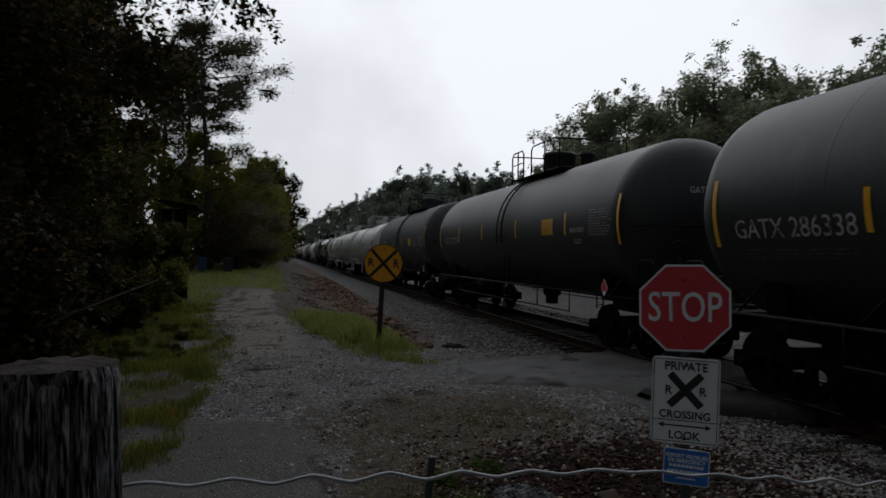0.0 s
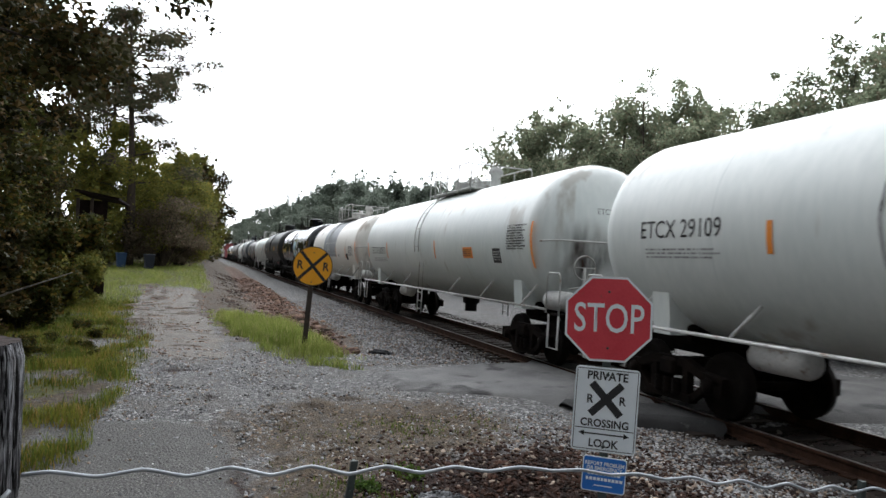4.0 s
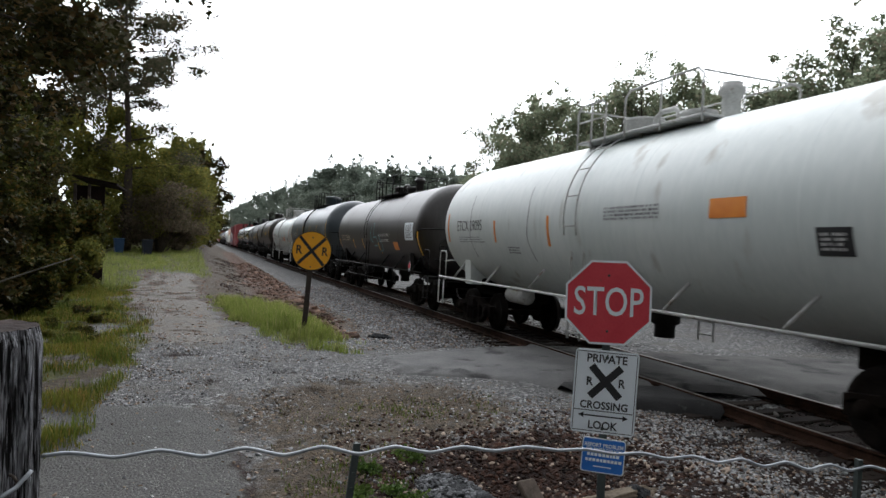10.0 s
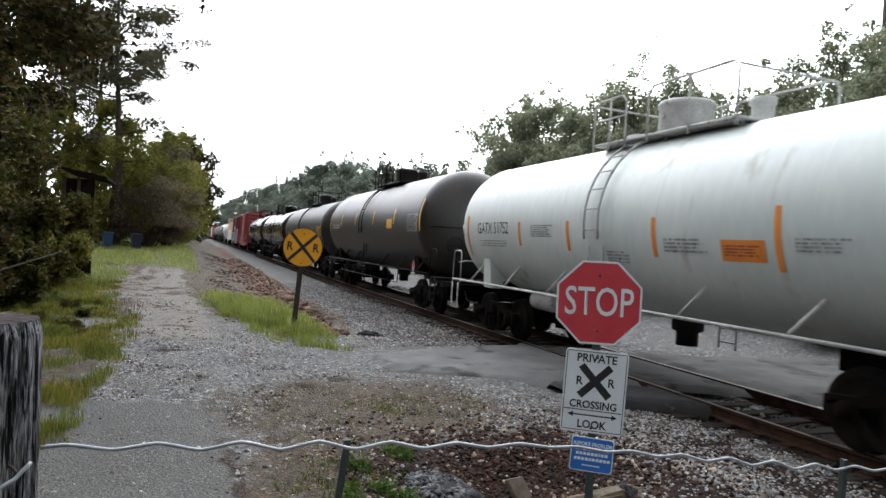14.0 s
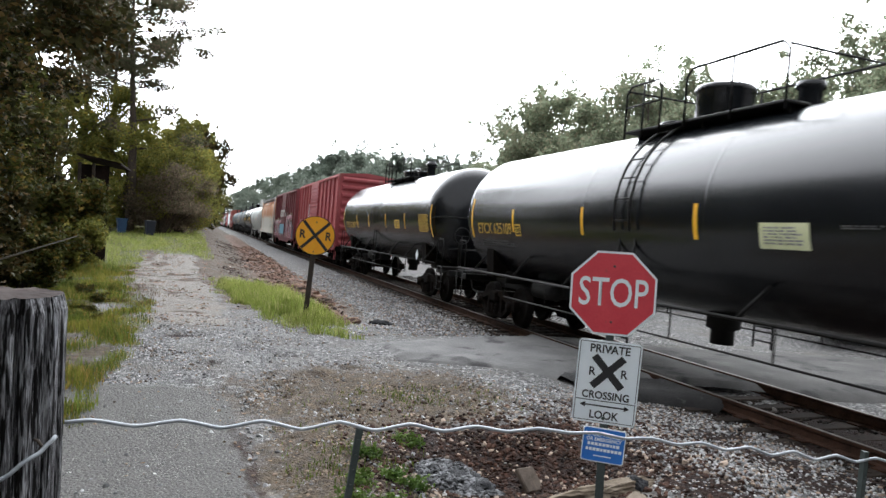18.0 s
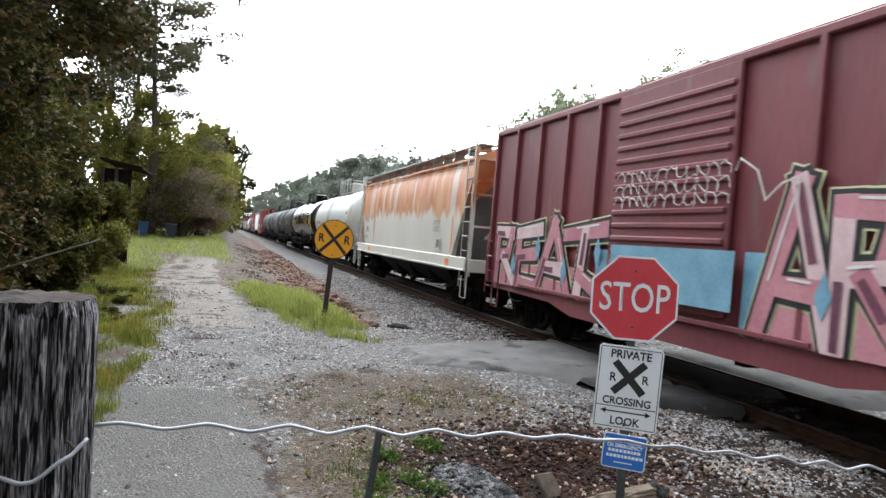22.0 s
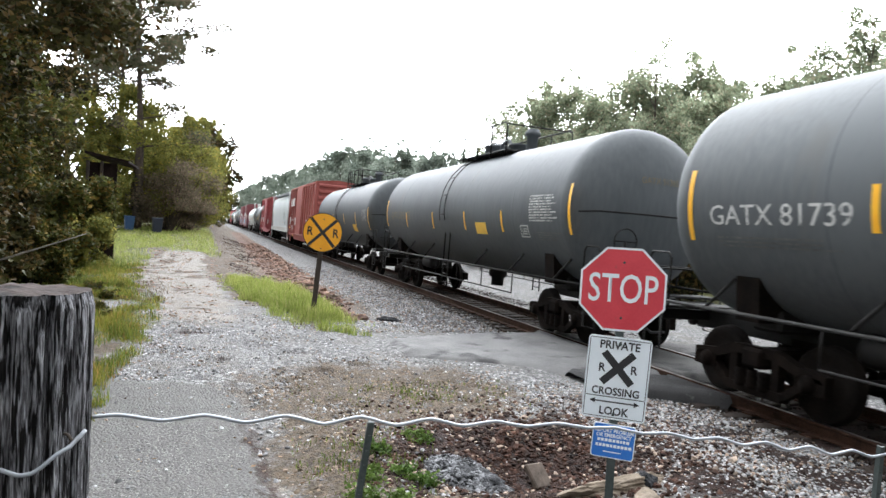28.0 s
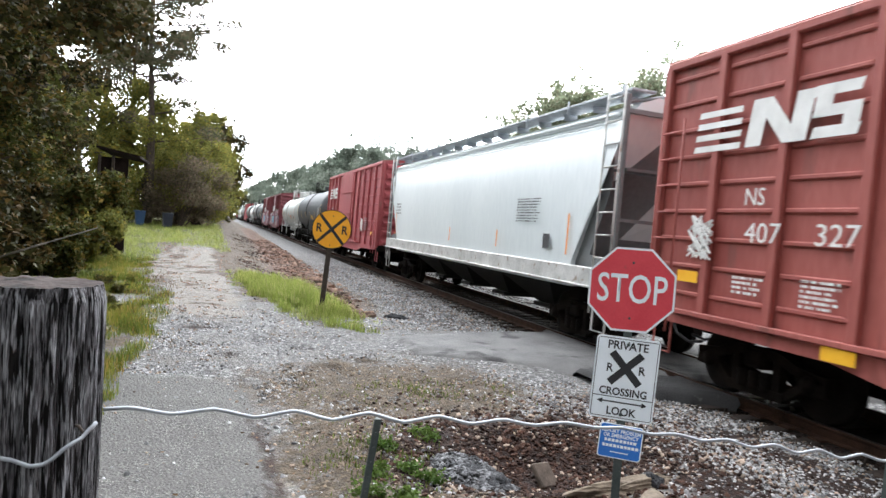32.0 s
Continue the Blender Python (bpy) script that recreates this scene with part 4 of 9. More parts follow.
    scatter("clay_clods", "red-brown clay clods along the low bank", p, 0.025 + 0.13 * r.random(len(p)) ** 3, material("red_clay_clods", (0.075, 0.038, 0.026), (0.21, 0.13, 0.09), 0.9, 0, 3, 20, 0.3, islands=0.5), seed=7)


build_stones()


# ---- plants ----
def leaf_mesh(name, centres, size, mat, seed, droop=0.3, long=1.7, per=1):
    """Pointed leaves, one quad each, folded a little along the middle."""
    r = np.random.default_rng(seed)
    n = len(centres)
    d = r.normal(size=(n, 3))
    d[:, 2] = d[:, 2] * 0.6 - droop
    d /= np.linalg.norm(d, axis=1, keepdims=True)
    u = np.cross(d, r.normal(size=(n, 3)))
    u /= np.linalg.norm(u, axis=1, keepdims=True)
    w = np.cross(d, u)
    s = (size * (0.6 + 0.8 * r.random(n)))[:, None]
    c = np.asarray(centres)
    v = np.stack([c - d * s * long / 2, c + u * s * 0.5 + w * s * 0.12, c + d * s * long / 2, c - u * s * 0.5 + w * s * 0.12], 1).reshape(-1, 3)
    f = (np.arange(n)[:, None] * 4 + np.arange(4)[None]).tolist()
    me = bpy.data.meshes.new(name)
    me.from_pydata(v.tolist(), [], f)
    me.materials.append(mat)
    return me


def crown_points(r, blobs, n, hollow=0.5, gap=-0.3):
    """Leaf places in ragged clumps, thicker towards the outside of each."""
    w = np.array([b[3] ** 2 for b in blobs])
    pick = r.choice(len(blobs), n, p=w / w.sum())
    b = np.array([q[:4] for q in blobs])[pick]
    d = r.normal(size=(n, 3))
    d /= np.linalg.norm(d, axis=1, keepdims=True)
    rad = (hollow + (1 - hollow) * r.random(n)) * (0.72 + 0.34 * r.random(n) ** 2)
    p = b[:, :3] + d * (rad * b[:, 3])[:, None] * np.array([1, 1, 0.9])
    g = np.array([noise.noise(q) for q in (p * 1.1).tolist()])
    return p[g > gap]


def broadleaf(seed, tall, wide, leaves, size, mat, trunk=0.16, low=0.25, ragged=1.0, gap=-0.3):
    """Meshes of a trunk with limbs and of a crown, base at the origin."""
    r = np.random.default_rng(seed)
    s = Shape()
    lean = r.normal(size=2) * 0.25
    spine = [np.array([lean[0] * t * t + 0.1 * math.sin(5 * t + seed), lean[1] * t * t, tall * 0.9 * t]) for t in np.linspace(0, 1, 8)]
    s.tube([tuple(p) for p in spine], 0, 9, True, [trunk * (1.25 - 1.15 * t) for t in np.linspace(0, 1, 8)])
    blobs = []
    count = 34
    for k in range(count):
        t = low + (1.0 - low) * (k + r.random()) / count
        u = (t - low) / (1 - low)
        a = k * 2.4 + r.random()
        base = np.array([np.interp(min(t, 0.86) * tall, [q[2] for q in spine], [q[j] for q in spine]) for j in range(2)] + [min(t, 0.86) * tall])
        shape = math.sin(math.pi * (0.18 + 0.78 * u)) ** 0.8
        reach = wide * shape * (0.55 + 0.5 * r.random() * ragged)
        size_k = wide * (0.16 + 0.15 * r.random()) * (0.7 + 0.5 * shape)
        tip = np.array([base[0] + math.cos(a) * reach, base[1] + math.sin(a) * reach, t * tall - 0.3 + 0.18 * reach + 0.5 * r.normal() * ragged])
        mid = (base + tip) / 2 + np.array([0, 0, 0.05 * reach])
        s.tube([tuple(base - [0, 0, 0.35 * reach]), tuple(mid), tuple(tip)], 0, 6, False, [trunk * 0.4 * (1.2 - t), trunk * 0.25 * (1.2 - t), 0.012])
        blobs.append((*tip, size_k))
        blobs.append((*(base * 0.45 + tip * 0.55), size_k * 1.15))
    for k in range(5):
        blobs.append((lean[0] + r.normal() * 0.5, lean[1] + r.normal() * 0.5, tall * (0.86 + 0.05 * k) , wide * (0.22 - 0.03 * k)))
    return s.mesh("trunk", BARK), leaf_mesh("crown", crown_points(r, blobs, leaves, 0.3, gap), size, mat, seed + 50)


def pine(seed, tall, wide, tufts, mat):
    """A pine: bare bole, level limbs, tufts of needles in flat clumps along their outer halves."""
    r = np.random.default_rng(seed)
    s = Shape()
    zs = np.linspace(0, tall, 10)
    bole = lambda z: np.array([0.14 * math.sin(z * 0.3) - 0.02 * z, 0.08 * math.sin(z * 0.5 + 1), z])
    s.tube([tuple(bole(z)) for z in zs], 0, 10, True, [0.34 - 0.29 * z / tall for z in zs])
    pts = []
    limbs, per = 24, 4
    for k in range(limbs + 3):
        low = k >= limbs
        u = (k + r.random()) / limbs if not low else 0.0
        z = tall * (0.56 + 0.43 * u) if not low else tall * (0.34, 0.4, 0.45)[k - limbs]
        a = k * 2.4 + r.random() * 0.8 if not low else (0.2, 2.9, -0.3)[k - limbs]
        reach = wide * (0.45 + 0.75 * math.sin(math.pi * (0.22 + 0.72 * u))) * (0.35 + 0.65 * r.random()) if not low else wide * (0.95, 0.5, 0.6)[k - limbs]
        base = bole(z)
        tip = base + np.array([math.cos(a) * reach + 1.7 * math.sin(math.pi * u), math.sin(a) * reach, reach * (0.15 + 0.45 * r.random())])
        s.tube([tuple(base), tuple(base * 0.5 + tip * 0.5 - [0, 0, 0.12]), tuple(tip)], 0, 6, False, [0.07, 0.04, 0.012])
        for q in range(per if not low else 2):
            c = base + (tip - base) * ((0.45 + 0.58 * r.random()) if not low else 0.95) + r.normal(size=3) * np.array([0.35, 0.35, 0.3])
            n = tufts // (limbs * per)
            d = r.normal(size=(n, 3))
            pts.append(c + d * np.array([0.42, 0.42, 0.26]))
    return s.mesh("trunk", BARK), leaf_mesh("crown", np.concatenate(pts), 0.075, mat, seed + 9, 0.0, 3.2)


def plant(name, label, category, meshes, m, group, scale=1.0):
    t = thing(name, label, category, m, group)
    t.scale = (scale,) * 3
    part("trunk", meshes[0], None, t)
    part("crown", meshes[1], None, t)
    return t


def bush(seed, wide, tall, leaves, size, mat, stems=9):
    r = np.random.default_rng(seed)
    s = Shape()
    blobs = []
    for k in range(stems):
        a, d = k * 2.4, wide * 0.7 * math.sqrt(r.random())
        tip = (math.cos(a) * d, math.sin(a) * d, tall * (0.35 + 0.55 * r.random()))
        s.tube([(0.1 * math.cos(a), 0.1 * math.sin(a), -0.1), (tip[0] * 0.6, tip[1] * 0.6, tip[2] * 0.6), tip], 0, 5, False, [0.03, 0.02, 0.008])
        blobs.append((*tip, wide * (0.28 + 0.15 * r.random())))
        blobs.append((tip[0] * 0.9, tip[1] * 0.9, tip[2] * 0.45, wide * 0.3))
    return s.mesh("stem", BARK), leaf_mesh("crown", crown_points(r, blobs, leaves, 0.4), size, mat, seed + 3)


def build_plants():
    near = [broadleaf(21, 10.5, 3.9, 92000, 0.085, LEAF_DARK, 0.2, 0.06, 1.2, -0.3), broadleaf(22, 11.5, 3.8, 92000, 0.085, LEAF, 0.22, 0.06, 1.2, -0.3), broadleaf(23, 9.5, 3.6, 40000, 0.085, LEAF_LIGHT, 0.16, 0.08, 1.2, -0.12)]
    oak, ash, elm = "dark leafy broadleaf tree in a dense stand", "tall mid-green broadleaf tree in full leaf", "yellow-green broadleaf tree among darker ones"
    for k, (i, x, y, s, a) in enumerate([(0, -6.3, 12.5, 1.0, 0), (1, -8.5, 16.5, 1.05, 70), (1, -7.9, 20.0, 0.95, 150), (2, -8.6, 25.0, 0.85, 200), (0, -9.2, 30.5, 0.8, 20), (0, -11.6, 31.0, 1.1, 260), (1, -9.9, 39.0, 0.82, 100), (2, -5.6, 55.0, 1.12, 310), (2, -2.1, 58.0, 0.98, 30), (0, -13.0, 22.0, 1.2, 45), (0, -14.0, 36.0, 1.2, 190)]):
        plant("broadleaf_tree", (oak, ash, elm)[i], "tree", near[i], pose(x, y, ground_at(x, y) - 0.1, 0, 0, a), "trees along the lane", s)
    slim = broadleaf(24, 12.0, 2.6, 34000, 0.085, LEAF_DARK, 0.18, 0.42, 1.2, -0.1)
    for x, y, s, a in ((-7.3, 19.0, 1.0, 0), (-6.7, 15.5, 1.05, 220), (-5.9, 18.2, 0.9, 90), (-6.9, 30.0, 1.15, 150)):
        plant("broadleaf_tree", "slender dark tree with a high leafy crown", "tree", slim, pose(x, y, ground_at(x, y) - 0.1, 0, 0, a), "trees along the lane", s)
    shrubs = [bush(31, 1.5, 2.3, 15000, 0.075, LEAF), bush(32, 1.2, 1.7, 12000, 0.07, LEAF_LIGHT), bush(33, 1.7, 2.8, 16000, 0.08, LEAF_DARK), bush(34, 1.6, 2.4, 26000, 0.04, LEAF_BROWN, 34)]
    # near bushes mostly take the darkest leaves: thicket shade put into their colour
    for i, x, y, s, a in [(2, -4.9, 13.0, 1.0, 0), (2, -4.7, 15.8, 0.95, 60), (0, -4.1, 18.5, 0.75, 140), (2, -5.6, 14.4, 1.1, 30), (2, -5.9, 17.6, 1.2, 200), (0, -4.6, 20.5, 1.1, 10), (1, -4.9, 22.5, 1.2, 220), (0, -4.4, 25.6, 1.2, 300), (0, -5.9, 25.0, 1.3, 80), (1, -4.0, 24.2, 1.05, 40), (0, -6.9, 30, 1.2, 40), (2, -7.0, 36, 1.2, 130), (3, -3.1, 54.0, 2.1, 15), (3, -1.9, 57.5, 1.8, 80), (0, -6.2, 10.8, 1.1, 20), (2, -7.6, 11.0, 1.3, 99), (1, -6.3, 38, 1.1, 77)]:
        t = thing("bush", ("dense leafy green bush under the trees", "yellow-green leafy bush under the trees", "dark leafy bush under the trees", "brownish leafy thicket behind the pine trunk")[i], "bush", pose(x, y, ground_at(x, y), 0, 0, a), "bushes under the trees")
        t.scale = (s,) * 3
        part("stem", shrubs[i][0], None, t)
        part("crown", shrubs[i][1], None, t)
    low = [bush(36, 1.0, 0.9, 2600, 0.075, LEAF, 12), bush(37, 1.0, 0.8, 2600, 0.075, LEAF_LIGHT, 12)]
    r = np.random.default_rng(38)
    for k in range(26):
        x, y = -1.75 - 2.6 * r.random() ** 0.8, 13.2 + 6.8 * r.random()
        t = thing("low_bush", ("low green weeds at the edge of the thicket", "low yellow-green weeds at the edge of the thicket")[k % 2], "bush", pose(x, y, ground_at(x, y), 0, 0, 77 * k), "low weeds on the verge")
        t.scale = (0.18 + 0.22 * r.random(),) * 2 + (0.12 + 0.16 * r.random(),)
        part("stem", low[k % 2][0], None, t)
        part("crown", low[k % 2][1], None, t)
    big, slight = pine(41, 17.9, 4.5, 27000, NEEDLE), pine(43, 17.0, 2.2, 10000, NEEDLE)
    plant("pine_tree", "tall pine with a bare trunk and ragged crown", "tree", big, pose(-5.2, 53.5, ground_at(-5.2, 53.5) - 0.1), "pines by the lane")
    for x, y, sc, a in ((-7.2, 58.5, 1.02, 120), (-9.3, 60.0, 1.04, 260)):
        plant("pine_tree", "slim pine with a thin trunk behind a larger one", "tree", slight, pose(x, y, ground_at(x, y) - 0.1, 0, 0, a), "pines by the lane", sc)
    far = [broadleaf(51, 9.0, 3.4, 18000, 0.14, LEAF_DARK, 0.2, 0.04, 1.0, -0.25), broadleaf(52, 9.5, 3.2, 18000, 0.14, LEAF, 0.2, 0.04, 1.0, -0.25), broadleaf(53, 8.0, 3.4, 18000, 0.14, LEAF_LIGHT, 0.2, 0.04, 1.0, -0.25)]
    for k, (x, y, s) in enumerate([(-2.8, 65, 1.12), (-2.0, 73, 1.15), (-1.6, 81, 1.32), (-1.2, 92, 1.3), (-0.6, 106, 1.2), (0.0, 122, 1.15), (0.2, 142, 1.15), (0.4, 166, 1.15), (0.4, 196, 1.15), (0.2, 235, 1.2), (0.4, 285, 1.2), (0.4, 350, 1.3), (-7, 64, 1.2), (-6, 84, 1.25), (-5, 112, 1.3), (-10, 54, 1.3)]):
        plant("broadleaf_tree", "leafy tree in the row that lines the track", "tree", far[2 if k in (0, 1, 12, 15) else (1, 2, 0)[k % 3]], pose(x, y, ground_at(x, y) - 0.2, 0, 0, 57 * k), "trees along the lane", s)
    # the woods wear the leaf colours that have haze painted in
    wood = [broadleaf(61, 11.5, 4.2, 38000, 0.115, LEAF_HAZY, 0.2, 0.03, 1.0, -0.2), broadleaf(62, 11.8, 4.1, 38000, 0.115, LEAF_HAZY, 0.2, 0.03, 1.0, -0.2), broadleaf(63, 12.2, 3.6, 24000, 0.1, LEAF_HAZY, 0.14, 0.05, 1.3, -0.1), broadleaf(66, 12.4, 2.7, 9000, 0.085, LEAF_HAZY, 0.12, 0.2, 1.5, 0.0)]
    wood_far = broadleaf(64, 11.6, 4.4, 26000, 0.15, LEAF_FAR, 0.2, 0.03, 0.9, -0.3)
    r = np.random.default_rng(77)
    k = 0
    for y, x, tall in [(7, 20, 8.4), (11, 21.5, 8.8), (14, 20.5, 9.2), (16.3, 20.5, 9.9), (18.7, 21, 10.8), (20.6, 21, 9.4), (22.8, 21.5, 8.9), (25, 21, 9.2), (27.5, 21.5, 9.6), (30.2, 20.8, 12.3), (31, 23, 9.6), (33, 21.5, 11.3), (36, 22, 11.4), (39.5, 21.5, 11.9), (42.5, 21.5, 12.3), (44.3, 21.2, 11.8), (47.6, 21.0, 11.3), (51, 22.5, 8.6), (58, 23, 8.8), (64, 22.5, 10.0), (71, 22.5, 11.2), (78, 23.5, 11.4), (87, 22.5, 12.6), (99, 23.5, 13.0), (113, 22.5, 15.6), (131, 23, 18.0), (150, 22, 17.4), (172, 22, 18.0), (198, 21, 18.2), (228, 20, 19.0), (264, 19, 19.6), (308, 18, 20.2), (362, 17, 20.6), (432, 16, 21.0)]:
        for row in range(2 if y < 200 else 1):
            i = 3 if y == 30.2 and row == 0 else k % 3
            plant("broadleaf_tree", ("hazy grey-green tree on the wood's edge", "tall hazy green tree on the wood's edge", "thin-crowned tree with a ragged top", "airy sparse-leaved tree that stands above the rest")[i] if y < 62 else "tree far down the line, its leaves coloured blue-green for haze", "tree", wood[i] if y < 62 else wood_far, pose(x + 5.5 * row + r.random(), y + 2.5 * row, ground_at(x, y) - 0.2, 0, 0, 71 * k), "trees beyond the track", tall / (12.1 if y < 62 else 11.9) * (0.96 + 0.08 * r.random()))
            k += 1
    # unseen trees added behind the viewer, to darken what the glossy cars mirror
    for k, (i, x, y, s) in enumerate([(0, -7.5, -4.0, 1.0), (1, -3.0, -13.0, 1.0), (0, 2.5, -14.5, 1.05), (1, 7.5, -13.5, 1.05), (0, 12.5, -14.0, 1.05), (1, 17.5, -13.0, 1.0), (0, -10.5, 4.5, 1.1)]):
        plant("broadleaf_tree", (oak, ash, elm)[i], "tree", near[i], pose(x, y, ground_at(x, y) - 0.1, 0, 0, 50 * k), "trees along the lane", s)
    scrub = bush(71, 1.9, 2.6, 9000, 0.11, LEAF_DARK)
    for k in range(20):
        x, y = 15.5 + 2.0 * r.random(), 8 + 3.8 * k + r.random()
        t = thing("bush", "leafy scrub at the foot of the wood", "bush", pose(x, y, ground_at(x, y), 0, 0, 40 * k), "scrub beyond the track")
        t.scale = (0.9 + 0.4 * r.random(),) * 3
        part("stem", scrub[0], None, t)
        part("crown", scrub[1], None, t)


build_plants()


def overhang():
    """A leafy limb that reaches out over the lane from the stand."""
    r = np.random.default_rng(91)
    limb = [(-6.2, 12.4, 6.2), (-4.2, 12.0, 6.9), (-2.7, 11.7, 7.1), (-1.35, 11.4, 6.75), (-0.35, 11.2, 6.25)]
    s = Shape().tube(limb, 0, 7, False, [0.07, 0.055, 0.04, 0.022, 0.008])
    pts = []
    for k in range(34):
        u = 0.35 + 0.65 * (k + r.random()) / 34
        i = min(int(u * 4), 3)
        c = np.array(limb[i]) + (np.array(limb[i + 1]) - np.array(limb[i])) * (u * 4 - i)
        d = np.array([0.5 * r.normal() + 0.25, 0.6 * r.normal(), -0.35 - 0.5 * r.random()]) * (1.15 - 0.5 * u)
        tip = c + d
        s.tube([tuple(c), tuple(c + d * 0.5 + [0, 0, 0.1]), tuple(tip)], 0, 5, False, [0.012, 0.008, 0.004])
        for q in range(26):
            pts.append(c + d * (0.3 + 0.75 * r.random()) + r.normal(size=3) * 0.09)
    t = thing("overhanging_branch", "leafy branch reaching out over the lane", "branch", None)
    part("limb", s, BARK, t)
    part("leaves", leaf_mesh("leaves", np.array(pts), 0.065, LEAF_DARK, 92), None, t)


overhang()


def blades(name, label, points, tall, mat, seed):
    """Grass as bent, pointed blades in one mesh."""
    r = np.random.default_rng(seed)
    n = len(points)
    a, h = r.random(n) * 6.283, tall * (0.35 + 0.85 * r.random(n))
    side = np.stack([np.cos(a), np.sin(a), np.zeros(n)], -1)
    bend = np.stack([-np.sin(a), np.cos(a), np.zeros(n)], -1) * (h * (0.15 + 0.5 * r.random(n)))[:, None]
    up = np.stack([np.zeros(n), np.zeros(n), h], -1)
    w = (0.0035 + 0.004 * r.random(n))[:, None]
    p = np.asarray(points)
    v = np.stack([p - side * w, p + side * w, p + up * 0.55 + bend * 0.35 + side * w * 0.8, p + up * 0.95 + bend, p + up * 0.55 + bend * 0.35 - side * w * 0.8], 1).reshape(-1, 3)
    f = []
    for i in range(n):
        f += [(5 * i, 5 * i + 1, 5 * i + 2, 5 * i + 4), (5 * i + 4, 5 * i + 2, 5 * i + 3)]
    me = bpy.data.meshes.new(name)
    me.from_pydata(v.tolist(), [], f)
    me.materials.append(mat)
    return tagged(new(name, me), label, "grass", "", "stuff")


def litter(name, label, points, size, mat, seed):
    """Fallen leaves and chips that lie on the ground."""
    me = leaf_mesh(name, points, size, mat, seed, 0.0, 1.4)
    co = np.empty(len(me.vertices) * 3)
    me.vertices.foreach_get("co", co)
    co = co.reshape(-1, 4, 3)
    mid = co.mean(1, keepdims=True)
    co[:, :, 2:] = mid[:, :, 2:] + (co[:, :, 2:] - mid[:, :, 2:]) * 0.35 + 0.006
    me.vertices.foreach_set("co", co.ravel())
    me.update()
    return tagged(new(name, me), label, "litter", "", "stuff")


WEED = material("mid_green_weed_blades", (0.065, 0.095, 0.016), (0.15, 0.185, 0.036), 0.7, 0, 0.6, 8, 0, islands=0.4, translucent=0.4, spec=0.2)


DRY = material("brown_dry_weed_stems", (0.08, 0.05, 0.03), (0.2, 0.14, 0.085), 0.85, 0, 0.6, 8, 0, islands=0.5, translucent=0.2, spec=0.1)


def build_grass():
    lawn = lambda x, y: np.clip(zones(x, y)["lawn"] * 1.5 - 0.3, 0, 1) * np.clip(0.7 + 1.4 * wobble(x, y, 1.1, 6.0), 0.1, 1)
    tuft = lambda x, y: ease(1.15, 0.45, np.hypot((x - 2.4 + 0.18 * (y - 14.5)) / 1.05, (y - 18.3) / 4.9) + 0.45 * wobble(x, y, 1.2, 2.0) + 0.3 * wobble(x, y, 4.0, 3.0))
    p, r = spread(100000, -0.4, 4.0, 13.2, 24, 21, lambda x, y: tuft(x, y))
    blades("tall_grass", "tuft of tall yellow-green grass round the sign post", p, (0.1 + 0.3 * tuft(p[:, 0], p[:, 1])) * np.clip(0.85 + 0.9 * wobble(p[:, 0], p[:, 1], 2.2, 15.0), 0.3, 1.5), GRASS, 22)
    patchy = lambda x, y: lawn(x, y) * np.clip(1.3 + 1.1 * wobble(x, y, 0.55, 9.0) + 0.8 * wobble(x, y, 2.6, 5.0), 0.2, 1)
    p, r = spread(150000, -6.0, -0.4, 7.5, 26, 23, patchy)
    blades("verge_grass", "low patchy yellow-green grass beside the drive", p, 0.06 + 0.15 * patchy(p[:, 0], p[:, 1]) * np.clip(0.7 + 1.2 * wobble(p[:, 0], p[:, 1], 1.6, 14.0), 0.3, 1.4), GRASS_DRY, 24)
    p, r = spread(90000, -6.0, -0.4, 7.5, 26, 41, lambda x, y: patchy(x, y) * np.clip(0.3 + 2.0 * wobble(x, y, 1.3, 12.0), 0, 1))
    blades("verge_weeds", "taller green weeds among the verge grass", p, 0.22, WEED, 42)
    p, r = spread(46000, -6, 0.9, 24, 62, 25, lawn)
    blades("lane_grass", "rough grass along the lane", p, 0.25, GRASS, 26)
    p, r = spread(14000, 0.7, 4.2, 4.8, 10.5, 27, lambda x, y: np.clip(blob(x, y, 1.2, 6.2, 0.6, 0.9) + blob(x, y, 2.6, 8.6, 1.0, 0.5) * 0.9 + blob(x, y, 1.75, 6.6, 0.25, 0.25), 0, 1) * np.clip(0.5 + 1.6 * wobble(x, y, 2.2, 3.0), 0, 1))
    blades("yard_weeds", "short weeds in the dirt of the yard", p, 0.055, WEED, 28)
    p, r = spread(9000, -2.4, 0.4, 15.5, 23, 43, lambda x, y: np.clip(blob(x, y, -1.7, 18.6, 0.5, 1.3) + 0.6 * blob(x, y, -1.3, 16.9, 0.4, 0.4) + 0.5 * blob(x, y, -1.9, 17.2, 0.5, 0.8), 0, 1) * np.clip(0.4 + 1.6 * wobble(x, y, 2.0, 20.0), 0, 1))
    blades("dry_brush", "brown dry weeds and twigs at the lane's edge", p, 0.11, DRY, 44)
    p, r = spread(5000, -4.0, 5.0, 4.8, 24, 29, lambda x, y: np.where(on_road(x, y), 0.05, np.clip(zones(x, y)["dirt"] * 0.9 + 0.06, 0, 1)))
    litter("leaf_litter", "brown fallen leaves and chips on the ground", p, 0.035, material("brown_dead_leaves", (0.07, 0.04, 0.022), (0.22, 0.14, 0.08), 0.85, 0, 3, 20, 0, islands=0.6), 30)
    p, r = spread(5500, -2.6, 1.6, 13.5, 34, 45, lambda x, y: np.clip(1.2 * zones(x, y)["path"] + 0.5 * zones(x, y)["dirt"], 0, 1) * np.clip(0.35 + 1.4 * wobble(x, y, 1.1, 33.0), 0, 1))
